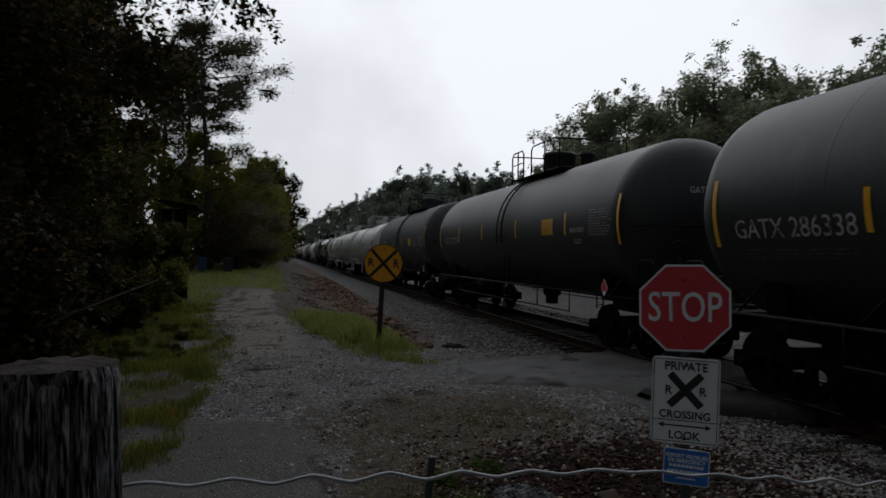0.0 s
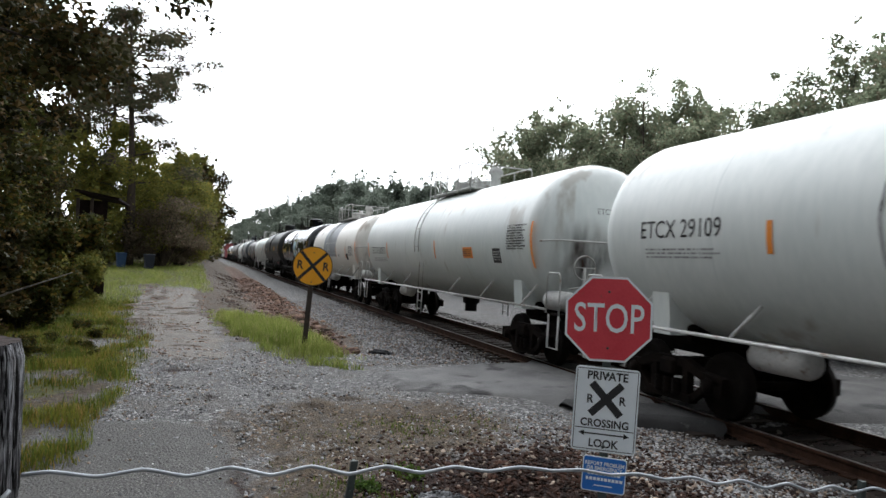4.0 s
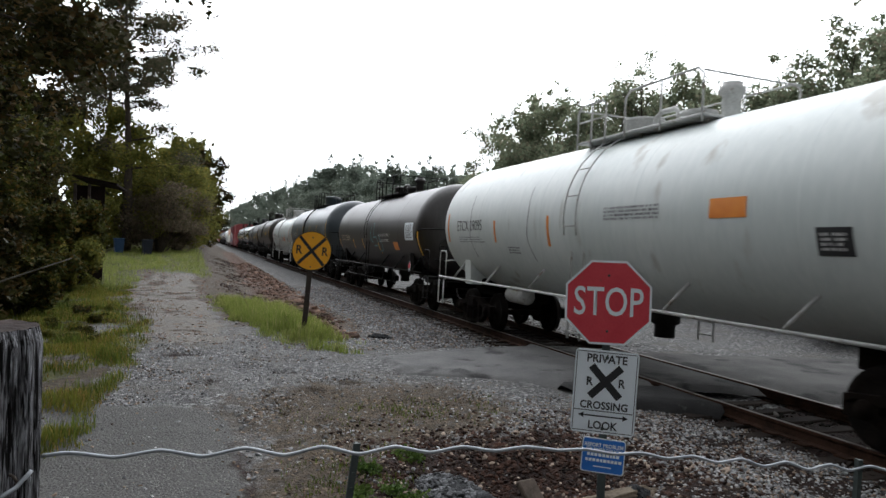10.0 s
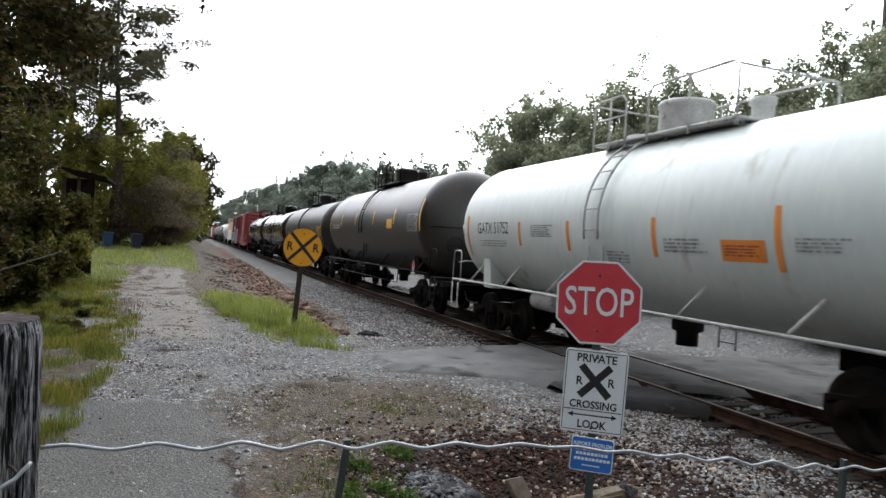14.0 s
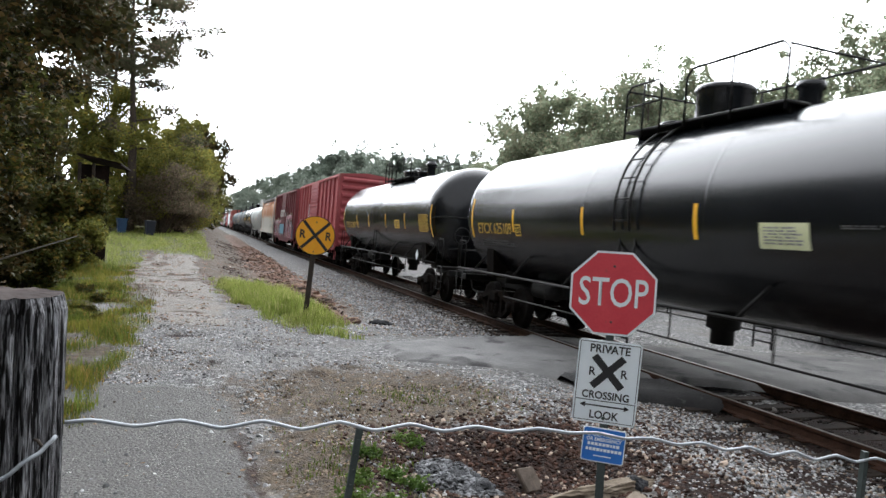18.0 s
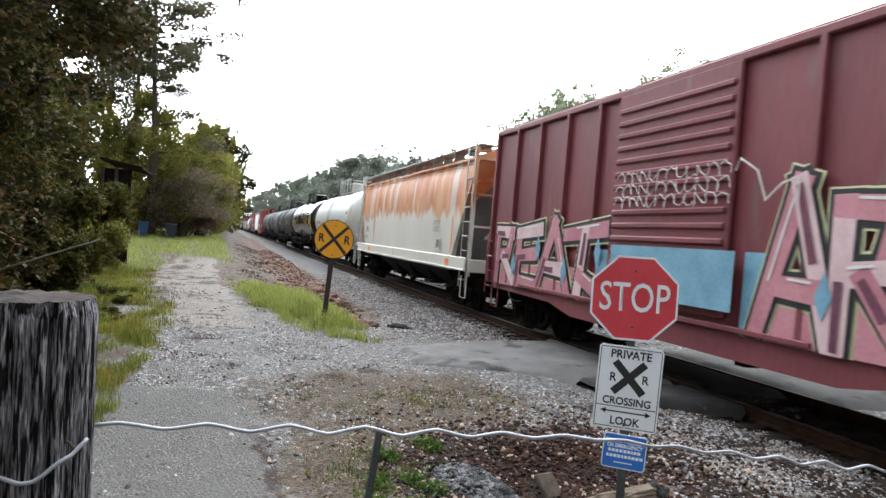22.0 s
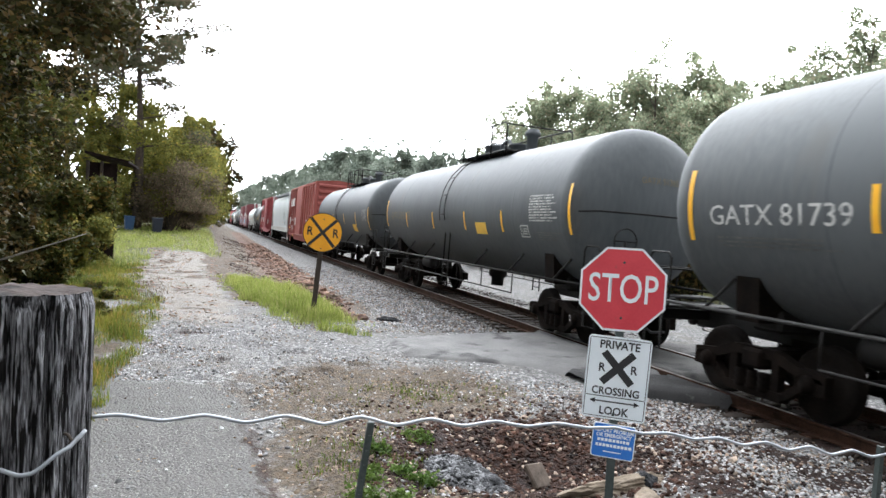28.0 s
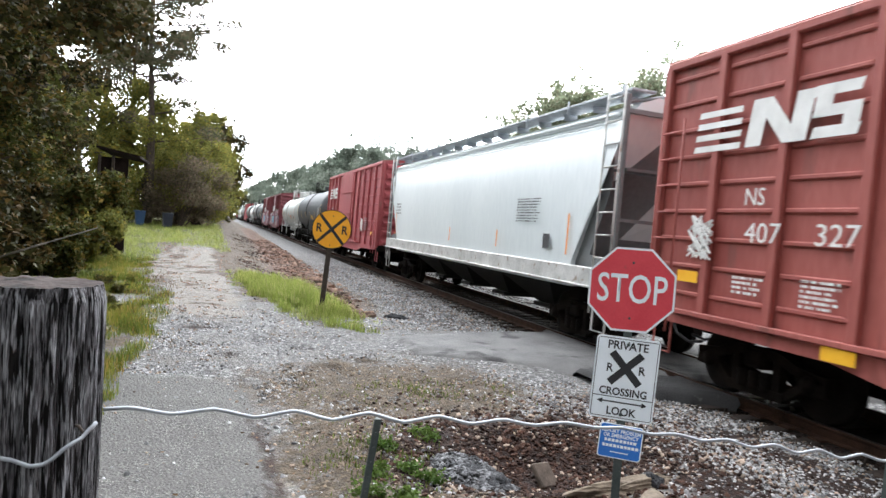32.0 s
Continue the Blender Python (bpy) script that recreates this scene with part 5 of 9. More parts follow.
    litter("lane_litter", "dry brown leaves and bark strewn on the lane", p, 0.06, material("red_brown_dead_leaves", (0.09, 0.045, 0.026), (0.24, 0.13, 0.08), 0.85, 0, 3, 20, 0, islands=0.6), 46)
    r = np.random.default_rng(31)
    tufts = []
    for cx, cy in [(1.52, 6.44), (1.62, 5.88), (1.75, 5.62), (1.3, 5.75), (1.15, 5.3), (1.42, 5.1), (2.05, 6.75)]:
        for stem in range(16):
            a, d, h = r.random() * 6.283, 0.13 * math.sqrt(r.random()), 0.03 + 0.09 * r.random()
            x, y = cx + d * math.cos(a), cy + d * math.sin(a)
            tufts += [(x + 0.035 * r.normal(), y + 0.035 * r.normal(), ground_at(x, y) + h * (0.25 + 0.75 * q / 11)) for q in range(12)]
    tagged(new("broad_weed", leaf_mesh("broad_weed", np.array(tufts), 0.03, WEED_LEAF, 33, 0.0, 1.5)), "bright green low weeds by the fence", "weed", "", "stuff")


build_grass()


# ---- freight train ----
CACHE = {}


def cached(key, make, name, mat):
    if (key, mat.name) not in CACHE:
        CACHE[key, mat.name] = make().mesh(name, mat)
    return CACHE[key, mat.name]


def wheel_shape():
    return Shape().lathe([(0.0, -0.075), (0.09, -0.075), (0.1, -0.055), (0.3, -0.03), (0.36, -0.06), (0.445, -0.065), (0.46, -0.055), (0.455, 0.05), (0.485, 0.055), (0.485, 0.075), (0.37, 0.075), (0.31, 0.0), (0.1, 0.03), (0.0, 0.03)], 28, "x")


def sideframe_shape():
    s = Shape()
    s.prism([(-1.12, 0.5), (-1.12, 0.6), (-0.72, 0.64), (-0.36, 0.77), (0.36, 0.77), (0.72, 0.64), (1.12, 0.6), (1.12, 0.5), (0.7, 0.52), (0.32, 0.64), (-0.32, 0.64), (-0.7, 0.52)], -0.07, 0.07)
    s.prism([(-0.5, 0.14), (-0.5, 0.26), (0.5, 0.26), (0.5, 0.14)], -0.075, 0.075)
    for a in (-1, 1):
        s.prism([(a * 0.48, 0.15), (a * 0.48, 0.27), (a * 0.74, 0.47), (a * 0.74, 0.33)][::a], -0.06, 0.06)
        s.prism([(a * 0.3, 0.25), (a * 0.3, 0.66), (a * 0.42, 0.62), (a * 0.42, 0.25)][::-a], -0.065, 0.065)
        s.prism([(a * 0.7, 0.34), (a * 0.7, 0.54), (a * 1.0, 0.56), (a * 1.12, 0.5), (a * 1.12, 0.36)][::-a], -0.07, 0.07)
    for a in (-0.86, 0.86):
        s.lathe([(0.0, -0.13), (0.1, -0.12), (0.12, -0.06), (0.12, 0.06)], 14, "x", (0, a, 0.46))
    for a in (-0.2, 0, 0.2):
        s.lathe([(0.07, 0.22), (0.085, 0.26), (0.07, 0.3), (0.085, 0.34), (0.07, 0.38), (0.085, 0.42), (0.07, 0.46)], 10, "z", (-0.06, a, 0))
    return s


def truck(parent, y):
    """A two-axle truck: wheels on axles between two cast side frames."""
    t = part("truck", cached("bolster", lambda: Shape().box((0, 0, 0.62), (2.3, 0.36, 0.26), 0.04).box((0, 0, 0.82), (0.5, 0.5, 0.16), 0.04), "truck", TRUCK), TRUCK, parent, "grimy two-axle cast steel truck", pose(0, y, 0))
    for dy in (-0.86, 0.86):
        part("axle", cached("axle", lambda: Shape().tube([(-0.95, 0, 0.46), (0.95, 0, 0.46)], 0.07, 10), "axle", TRUCK), TRUCK, t, "", pose(0, dy, 0))
        for side in (-1, 1):
            part("wheel", cached("wheel", wheel_shape, "wheel", WHEEL), WHEEL, t, "", pose(side * 0.752, dy, 0.46, 0, 0, 0 if side < 0 else 180))
    for side in (-1, 1):
        part("side_frame", cached("side_frame", sideframe_shape, "side_frame", TRUCK), TRUCK, t, "", pose(side * 1.02, 0, 0, 0, 0, 0 if side < 0 else 180))
    return t


def coupler(parent, y, way):
    s = lambda: Shape().box((0, 0.28, 0.86), (0.16, 0.6, 0.16), 0.03).box((0.03, 0.66, 0.86), (0.3, 0.26, 0.28), 0.06).box((-0.12, 0.8, 0.86), (0.1, 0.2, 0.26), 0.04).box((0, 0.0, 0.86), (0.46, 0.2, 0.42), 0.03)
    part("coupler", cached("coupler", s, "coupler", TRUCK), TRUCK, parent, "knuckle coupler", pose(0, y, 0, 0, 0, 0 if way > 0 else 180))
    h = lambda: Shape().tube([(0.3, 0.1, 0.8), (0.34, 0.35, 0.55), (0.28, 0.6, 0.45), (0.2, 0.85, 0.5)], 0.025, 8)
    part("air_hose", cached("air_hose", h, "air_hose", BLACK_PAINT), BLACK_PAINT, parent, "", pose(0, y, 0, 0, 0, 0 if way > 0 else 180))


def ladder_shape(low, high, rungs, wide=0.42, r=0.016):
    s = Shape()
    for a in (-wide / 2, wide / 2):
        s.tube([(0, a, low), (0, a, high)], r * 1.3, 6)
    for k in range(rungs):
        z = low + (high - low) * (k + 0.5) / rungs
        s.tube([(0, -wide / 2, z), (0, wide / 2, z)], r, 6)
    return s


TANK_R, TANK_Z, HEAD = 1.5, 2.58, 0.8


def wrap(me, lift):
    """Lays a flat mesh of x = 0 on the near flank of the tank."""
    for v in me.vertices:
        dz = v.co.z - TANK_Z
        r = TANK_R + lift
        a = dz / r
        v.co = (-r * math.cos(a), v.co.y, TANK_Z + r * math.sin(a))
    return me


def band(y, wide, z0, z1, n=8):
    """A curved strip on the tank's near flank."""
    s = Shape()
    v = []
    for k in range(n + 1):
        z = z0 + (z1 - z0) * k / n
        v += [(0, y - wide / 2, z), (0, y + wide / 2, z)]
    s.add(v, [(2 * k, 2 * k + 2, 2 * k + 3, 2 * k + 1) for k in range(n)], True)
    return s


def flank(name, shape, mat, parent, label="", lift=0.006):
    me = shape.mesh(name, mat)
    wrap(me, lift)
    return part(name, me, mat, parent, label)


def stencil(parent, text, y, z, size, mat, lift=0.007, squeeze=0.85, wide=None):
    """Letters on the tank's flank; wide gives the length of the line in metres."""
    me = lettering(text, size, mat, "lettering", squeeze, 0.0)
    if wide:
        ys = [v.co.y for v in me.vertices]
        k = wide / (max(ys) - min(ys))
        mid = (max(ys) + min(ys)) / 2
        for v in me.vertices:
            v.co.y = (v.co.y - mid) * k
    for v in me.vertices:
        v.co.y += y
        v.co.z += z
    return part("lettering", wrap(me, lift), mat, parent)


def blot(y, z, a, b, turn=0.0, wave=0.0, rings=6, n=26):
    """A rounded, wavy sprayed form in rings, fine enough to follow the tank."""
    c, q = math.cos(turn), math.sin(turn)
    v, f = [(0, y, z)], []
    for j in range(1, rings + 1):
        for k in range(n):
            t = 2 * math.pi * k / n
            w = (1 + wave * math.sin(3 * t + turn * 5)) * j / rings
            v.append((0, y + a * w * math.cos(t) * c - b * w * math.sin(t) * q, z + a * w * math.cos(t) * q + b * w * math.sin(t) * c))
    f += [(0, 1 + (k + 1) % n, 1 + k) for k in range(n)]
    f += [(1 + j * n + k, 1 + j * n + (k + 1) % n, 1 + (j + 1) * n + (k + 1) % n, 1 + (j + 1) * n + k) for j in range(rings - 1) for k in range(n)]
    return Shape().add(v, f, True)


def stroke(pts, wide, fine=6):
    """A brush line through points of (y, z), in short flat pieces."""
    line = []
    for p, q in zip(pts, pts[1:]):
        line += [Vector(p).lerp(Vector(q), k / fine) for k in range(fine)]
    line.append(Vector(pts[-1]))
    v = []
    for k, p in enumerate(line):
        d = (line[min(k + 1, len(line) - 1)] - line[max(k - 1, 0)]).normalized()
        v += [(0, p.x - d.y * wide / 2, p.y + d.x * wide / 2), (0, p.x + d.y * wide / 2, p.y - d.x * wide / 2)]
    return Shape().add(v, [(2 * k, 2 * k + 1, 2 * k + 3, 2 * k + 2) for k in range(len(line) - 1)], True)


def bars(y0, y1, z0, z1, rows, seed, gap=0.35):
    """Rows of short bars in place of writing too small to read."""
    r = random.Random(seed)
    s = Shape()
    rows = round(rows * 1.5)
    for k in range(rows):
        z = z1 - (z1 - z0) * (k + 0.5) / rows
        h = (z1 - z0) / rows * (0.9 - gap) / 2
        y = y1
        end = y0 + (y1 - y0) * 0.25 * r.random()
        while y > end:
            w = min(0.02 + 0.07 * r.random() ** 2, y - end + 0.01)
            s.add([(0, y, z - h), (0, y - w, z - h), (0, y - w, z + h), (0, y, z + h)], [(0, 1, 2, 3)])
            y -= w + 0.014 + 0.03 * (r.random() > 0.75)
    return s


def tank_shell(total):
    """A cylinder along y with dished ends."""
    half, dep = total / 2, HEAD
    prof = []
    for k in range(9):
        a = math.pi / 2 * k / 8
        prof.append((TANK_R * math.sin(a) if k else 0.0, -half + dep * (1 - math.cos(a))))
    body = [(TANK_R, -half + dep + (total - 2 * dep) * q) for q in (0.003, 0.2, 0.4, 0.6, 0.8, 0.997)]
    prof += body + [(r, -h) for r, h in prof[::-1]]
    s = Shape().lathe(prof, 56, "y", (0, 0, TANK_Z))
    return s


def tank_car(centre, total, paint, steel, label, spec, rails=True, dome="round"):
    car = thing("tank_car", label, "tank car", pose(XT, centre, RAIL_Z, 0, CANT, 0), "cars of the freight train")
    half = total / 2
    mark, ink, strip = spec["mark"], spec["ink"], spec["strip"]
    strike = half + 0.36
    # ladders and top gear sit off the middle on some cars
    off = spec.get("off", 0.0)
    gear = pose(0, off, 0)
    part("shell", cached(("shell", TANK_R, round(total, 2)), lambda: tank_shell(total), "shell", paint), paint, car)
    # weld seams round the shell
    for q in (-0.3, -0.1, 0.1, 0.3):
        part("weld_seam", cached(("seam", TANK_R), lambda: Shape().lathe([(TANK_R - 0.008, -0.03), (TANK_R + 0.0025, -0.012), (TANK_R + 0.0025, 0.012), (TANK_R - 0.008, 0.03)], 56, "y", (0, 0, TANK_Z)), "weld_seam", paint), paint, car, "", pose(0, q * total, 0))
    for way in (-1, 1):
        end = way * strike
        sill = Shape().box((0, way * (half - 1.5), 0.93), (0.5, 3.8, 0.34), 0.02).box((0, end - way * 0.1, 0.95), (2.3, 0.28, 0.16), 0.02)
        sill.box((0, way * (half - 1.75), 1.12), (1.9, 0.5, 0.3), 0.05)
        part("stub_sill", sill, STEEL_DARK if steel is not STEEL_WHITE else TRUCK, car)
        part("saddle", Shape().prism([(-1.25, 1.1), (1.25, 1.1), (1.32, 1.9), (1.05, 1.5), (0.6, 1.2), (0, 1.1), (-0.6, 1.2), (-1.05, 1.5), (-1.32, 1.9)], way * (half - 1.75) - 0.2, way * (half - 1.75) + 0.2, "y"), paint if steel is STEEL_WHITE else TRUCK, car)
        truck(car, way * (half - 1.75))
        coupler(car, end - way * 0.5, way)
        s = Shape().box((0, end - way * 0.32, 1.1), (2.7, 0.5, 0.05), 0.01)
        part("end_platform", s, steel if steel is not STEEL_WHITE else TRUCK, car)
        if steel is STEEL_WHITE and way < 0:
            part("brake_cylinder", Shape().lathe([(0, -0.45), (0.16, -0.44), (0.2, -0.36), (0.2, 0.36), (0.16, 0.44), (0, 0.45)], 18, "y", (-1.05, end + 0.62, 1.36)), STEEL_WHITE, car)
        for side in (-1, 1):
            h = Shape()
            x = side * 1.36
            h.tube([(x, end - way * 0.1, 1.12), (x, end - way * 0.1, 1.84), (x, end - way * 0.16, 1.92), (x, end - way * 0.55, 1.92), (x, end - way * 0.62, 1.84), (x, end - way * 0.62, 1.12)], 0.017, 8)
            h.tube([(x, end - way * 0.1, 1.1), (x, end - way * 0.1, 0.45), (x, end - way * 0.5, 0.45), (x, end - way * 0.5, 1.1)], 0.02, 8)
            part("end_handrail", h, steel, car, "bent pipe handrail")
        part("cross_rail", Shape().tube([(-1.2, end - way * 0.04, 1.62), (-1.0, end - way * 0.02, 1.66), (1.0, end - way * 0.02, 1.66), (1.2, end - way * 0.04, 1.62)], 0.016, 8), steel, car)
        grab = Shape().tube([(q * 1.0, way * (half - d), z) for q, d, z in ((-1.5, 0.72, 2.28), (-1.52, 0.66, 2.5), (-1.44, 0.45, 2.56), (-1.2, 0.12, 2.58), (-0.7, -0.06, 2.58), (0, -0.1, 2.58), (0.7, -0.06, 2.58), (1.2, 0.12, 2.58), (1.44, 0.45, 2.56), (1.52, 0.66, 2.5), (1.5, 0.72, 2.28))], 0.018, 6)
        part("head_grab_rail", grab, steel, car)
        if way < 0:
            b = Shape().lathe([(0.24, -0.015), (0.255, 0), (0.24, 0.015), (0.225, 0), (0.24, -0.015)], 20, "y", (-0.75, end + 0.25, 2.05))
            b.tube([(-0.75, end + 0.25, 1.12), (-0.75, end + 0.25, 2.05)], 0.03, 8).tube([(-0.98, end + 0.25, 2.05), (-0.52, end + 0.25, 2.05)], 0.012, 6)
            part("brake_wheel", b, steel, car)
    # running rail low on both sides with braces to the shell
    for side in (-1, 1):
        x = side * 1.47
        r = Shape().tube([(x, -half + 0.1, 1.2), (x, half - 0.1, 1.2)], 0.026, 8)
        for q in np.linspace(-half + 1.2, half - 1.2, 7):
            if abs(q) > 0.6:
                r.tube([(x, q, 1.2), (side * 1.24, q - 0.3, 1.66)], 0.026, 6)
        part("side_handrail", r, steel, car)
        if rails:
            low = Shape()
            low.tube([(x, -half + 3.1, 0.74), (x, half - 3.1, 0.74)], 0.016, 6)
            for q in np.linspace(-half + 3.1, half - 3.1, 6):
                low.tube([(x, q, 1.2), (x, q, 0.74)], 0.014, 6)
            part("step_rail", low, steel, car)
        lad = cached(("tank_ladder", TANK_Z), lambda: ladder_shape(0.45, 1.2, 3).tube([(0, -0.21, 1.2), (0.0, -0.21, TANK_Z)], 0.02, 6).tube([(0, 0.21, 1.2), (0, 0.21, TANK_Z)], 0.02, 6), "side_ladder", steel)
        part("side_ladder", lad, steel, car, "", pose(x, 0.25 + off, 0))
        up = Shape()
        for dy in (0.04, 0.46):
            up.tube([(side * (TANK_R + 0.08) * math.cos(a), dy, TANK_Z + (TANK_R + 0.08) * math.sin(a)) for a in np.linspace(-0.2, 1.3, 10)], 0.022 if dome == "round" else 0.013, 6)
        for a in np.linspace(-0.1, 1.2, 7 if dome == "round" else 5):
            up.tube([(side * (TANK_R + 0.08) * math.cos(a), 0.04, TANK_Z + (TANK_R + 0.08) * math.sin(a)), (side * (TANK_R + 0.08) * math.cos(a), 0.46, TANK_Z + (TANK_R + 0.08) * math.sin(a))], 0.012, 6)
        part("curved_ladder", up, steel, car, "", gear)
    # bottom outlet and brake gear
    part("outlet_valve", Shape().lathe([(0.26, 1.12), (0.26, 0.86), (0.18, 0.82), (0.18, 0.6), (0.0, 0.6)], 16, "z", (0, -0.4, 0)), STEEL_DARK, car)
    part("air_reservoir", Shape().lathe([(0, -0.5), (0.17, -0.48), (0.21, -0.4), (0.21, 0.4), (0.17, 0.48), (0, 0.5)], 16, "y", (-0.55, half - 3.4, 0.95)), steel if steel is STEEL_WHITE else STEEL_DARK, car)
    # top platform, housing and guard rails
    top = TANK_Z + TANK_R
    r0, r1 = spec.get("rail", (1.4, -2.2))
    deck = Shape()
    for side in (-1, 1):
        deck.box((side * 0.72, (r0 + r1) / 2, top - 0.08), (0.42, r0 - r1, 0.045), 0.01)
        for q in (r0 - 0.15, (r0 + r1) / 2, r1 + 0.15):
            deck.box((side * 0.7, q, top - 0.22), (0.06, 0.06, 0.26))
    part("top_platform", deck, steel, car, "", gear)
    metal = steel if steel is STEEL_WHITE else paint
    if dome == "round":
        d = Shape().lathe([(0.46, top - 0.12), (0.46, top + 0.5), (0.48, top + 0.52), (0.48, top + 0.58), (0.45, top + 0.62), (0.3, top + 0.64), (0, top + 0.65)], 26)
        m = Shape().lathe([(0.3, top - 0.1), (0.3, top + 0.1), (0.34, top + 0.12), (0.34, top + 0.17), (0, top + 0.22)], 20, "z", (0, 1.1, 0))
        v = Shape().lathe([(0.16, top - 0.1), (0.16, top + 0.3), (0.2, top + 0.32), (0.2, top + 0.42), (0, top + 0.44)], 14, "z", (0.1, -1.6, 0))
    else:
        d = Shape().lathe([(0.38, top - 0.1), (0.38, top + 0.3), (0.4, top + 0.31), (0.4, top + 0.36), (0.3, top + 0.39), (0, top + 0.4)], 22, "z", (0, 0.55, 0))
        m = Shape().lathe([(0.28, top - 0.1), (0.28, top + 0.18), (0.32, top + 0.2), (0.32, top + 0.26), (0, top + 0.3)], 20, "z", (0, -1.0, 0))
        v = Shape().lathe([(0.15, top - 0.1), (0.15, top + 0.4), (0.21, top + 0.42), (0.21, top + 0.52), (0.16, top + 0.54), (0.16, top + 0.6), (0, top + 0.62)], 16, "z", (0, -1.75, 0))
        part("valve_pipe", Shape().tube([(-0.1, 0.05, top - 0.1), (-0.1, 0.05, top + 0.3), (-0.1, -0.1, top + 0.4), (-0.1, -0.5, top + 0.4), (-0.1, -0.6, top + 0.3), (-0.1, -0.6, top - 0.1)], 0.05, 8), metal, car, "", gear)
    part("valve_housing", d, metal, car, "round valve housing", gear)
    part("manway", m, metal, car, "", gear)
    part("relief_valve", v, metal, car, "", gear)
    rise = 0.72 if dome == "round" else 0.64

    def loop(x, y0, y1, mids, bar):
        g = Shape().tube([(x, y0, top - 0.2), (x, y0, top + rise - 0.12), (x, y0 - 0.12, top + rise), (x, y1 + 0.12, top + rise), (x, y1, top + rise - 0.12), (x, y1, top - 0.2)], 0.021, 6)
        for q in mids:
            g.tube([(x, q, top - 0.2), (x, q, top + rise)], 0.02, 6)
        if bar:
            g.tube([(x, y0, top + rise * 0.5), (x, y1, top + rise * 0.5)], 0.016, 6)
        part("guard_rail", g, steel, car, "", gear)

    loop(-0.94, r0, 0.42, (0.9,), True)
    loop(-0.94, -0.2, r1, (-1.2,), False)
    loop(0.94, r0, r1, (0.2, -1.0), False)
    for y in (r0, r1):
        part("guard_rail", Shape().tube([(-0.94, y, top + rise - 0.06), (0.94, y, top + rise - 0.06)], 0.018, 6), steel, car, "", gear)
    # reflective strips, lettering, panels: places along the train, heights over the tank's axis
    at = lambda q: q - centre
    for q, high, tall in spec["stripes"]:
        flank("reflective_stripe", band(at(q), 0.09, TANK_Z + high - tall / 2, TANK_Z + high + tall / 2), strip, car)
    if mark:
        y0, y1, high = spec["at"]
        stencil(car, mark, at((y0 + y1) / 2), TANK_Z + high, 0.37, ink if ink is not WHITE_PAINT else WORN_WHITE, 0.007, 0.96, y0 - y1)
        flank("stencil_block", bars(at(y1 - 0.1), at(y0 - 0.1), TANK_Z + high - 0.42, TANK_Z + high - 0.25, 2, int(total * 100), 0.45), FAINT_PAINT if ink is not BLACK_PAINT else GREY_PAINT, car)
        # writing on the leading dished end
        e = lettering(mark, 0.17, ink if ink is not BLACK_PAINT else GREY_PAINT, "lettering", 0.9)
        e.transform(Matrix.Rotation(radians(90), 4, "Z"))
        for v in e.vertices:
            x = v.co.x + 0.02
            rr_ = math.hypot(x, 0.55 + v.co.z) / TANK_R
            v.co = (x, -half + HEAD - HEAD * math.sqrt(max(0.0, 1 - rr_ * rr_)) - 0.012, TANK_Z + 0.55 + v.co.z)
        part("lettering", e, None, car)
    if paint in (TANK_WHITE, TANK_CREAM):
        # road grime splashed up the leading dished end
        nx, nz = 18, 18
        v = []
        for j in range(nz + 1):
            for i in range(nx + 1):
                x, z = -1.35 + 1.5 * i / nx, -1.3 + 1.75 * j / nz
                k = min(1.0, math.hypot(x, z) / TANK_R)
                v.append((x, -half + HEAD - HEAD * math.sqrt(1 - k * k) - 0.01, TANK_Z + z))
        f = [(j * (nx + 1) + i, j * (nx + 1) + i + 1, (j + 1) * (nx + 1) + i + 1, (j + 1) * (nx + 1) + i) for j in range(nz) for i in range(nx)]
        part("head_grime", Shape().add(v, f, True), GRIME, car, "brown splashed grime")
    for kind, y0, y1, z0, z1, mat, *more in spec["marks"]:
        if kind == "panel":
            flank("placard", band(at((y0 + y1) / 2), y0 - y1, TANK_Z + z0, TANK_Z + z1), mat, car, *more)
        elif kind == "bars":
            flank("stencil_block", bars(at(y1), at(y0), TANK_Z + z0, TANK_Z + z1, more[0], int(y0 * 10), 0.3), mat, car, "", 0.009)
        elif kind == "text":
            stencil(car, more[0], at((y0 + y1) / 2), TANK_Z + z0, z1, mat, 0.008, 0.9, y0 - y1)
        elif kind == "frame":
            for u0, u1, w0, w1 in ((y0, y1, z1 - 0.03, z1), (y0, y1, z0, z0 + 0.03), (y0, y0 - 0.03, z0, z1), (y1 + 0.03, y1, z0, z1)):
                flank("label_frame", band(at((u0 + u1) / 2), u0 - u1, TANK_Z + w0, TANK_Z + w1), mat, car)
            flank("stencil_block", bars(at(y1 + 0.06), at(y0 - 0.06), TANK_Z + z0 + 0.06, TANK_Z + z1 - 0.06, 2, 7, 0.25), mat, car)
        elif kind == "diamond":
            d = Shape().add([(-1.5, at(y0), 1.36 + 0.18), (-1.5, at(y0) - 0.16, 1.36), (-1.5, at(y0), 1.36 - 0.18), (-1.5, at(y0) + 0.16, 1.36)], [(0, 1, 2, 3)])
            hd = part("hazard_diamond", d, SIGN_WHITE, car, "red and white hazard diamond")
            part("diamond_face", Shape().add([(-1.504, at(y0), 1.36 + 0.155), (-1.504, at(y0) - 0.138, 1.36), (-1.504, at(y0) - 0.08, 1.36 - 0.07), (-1.504, at(y0) + 0.08, 1.36 - 0.07), (-1.504, at(y0) + 0.138, 1.36)], [(0, 1, 2, 3, 4)]), mat, hd)
    if "extra" in spec:
        spec["extra"](car, at)
    return car


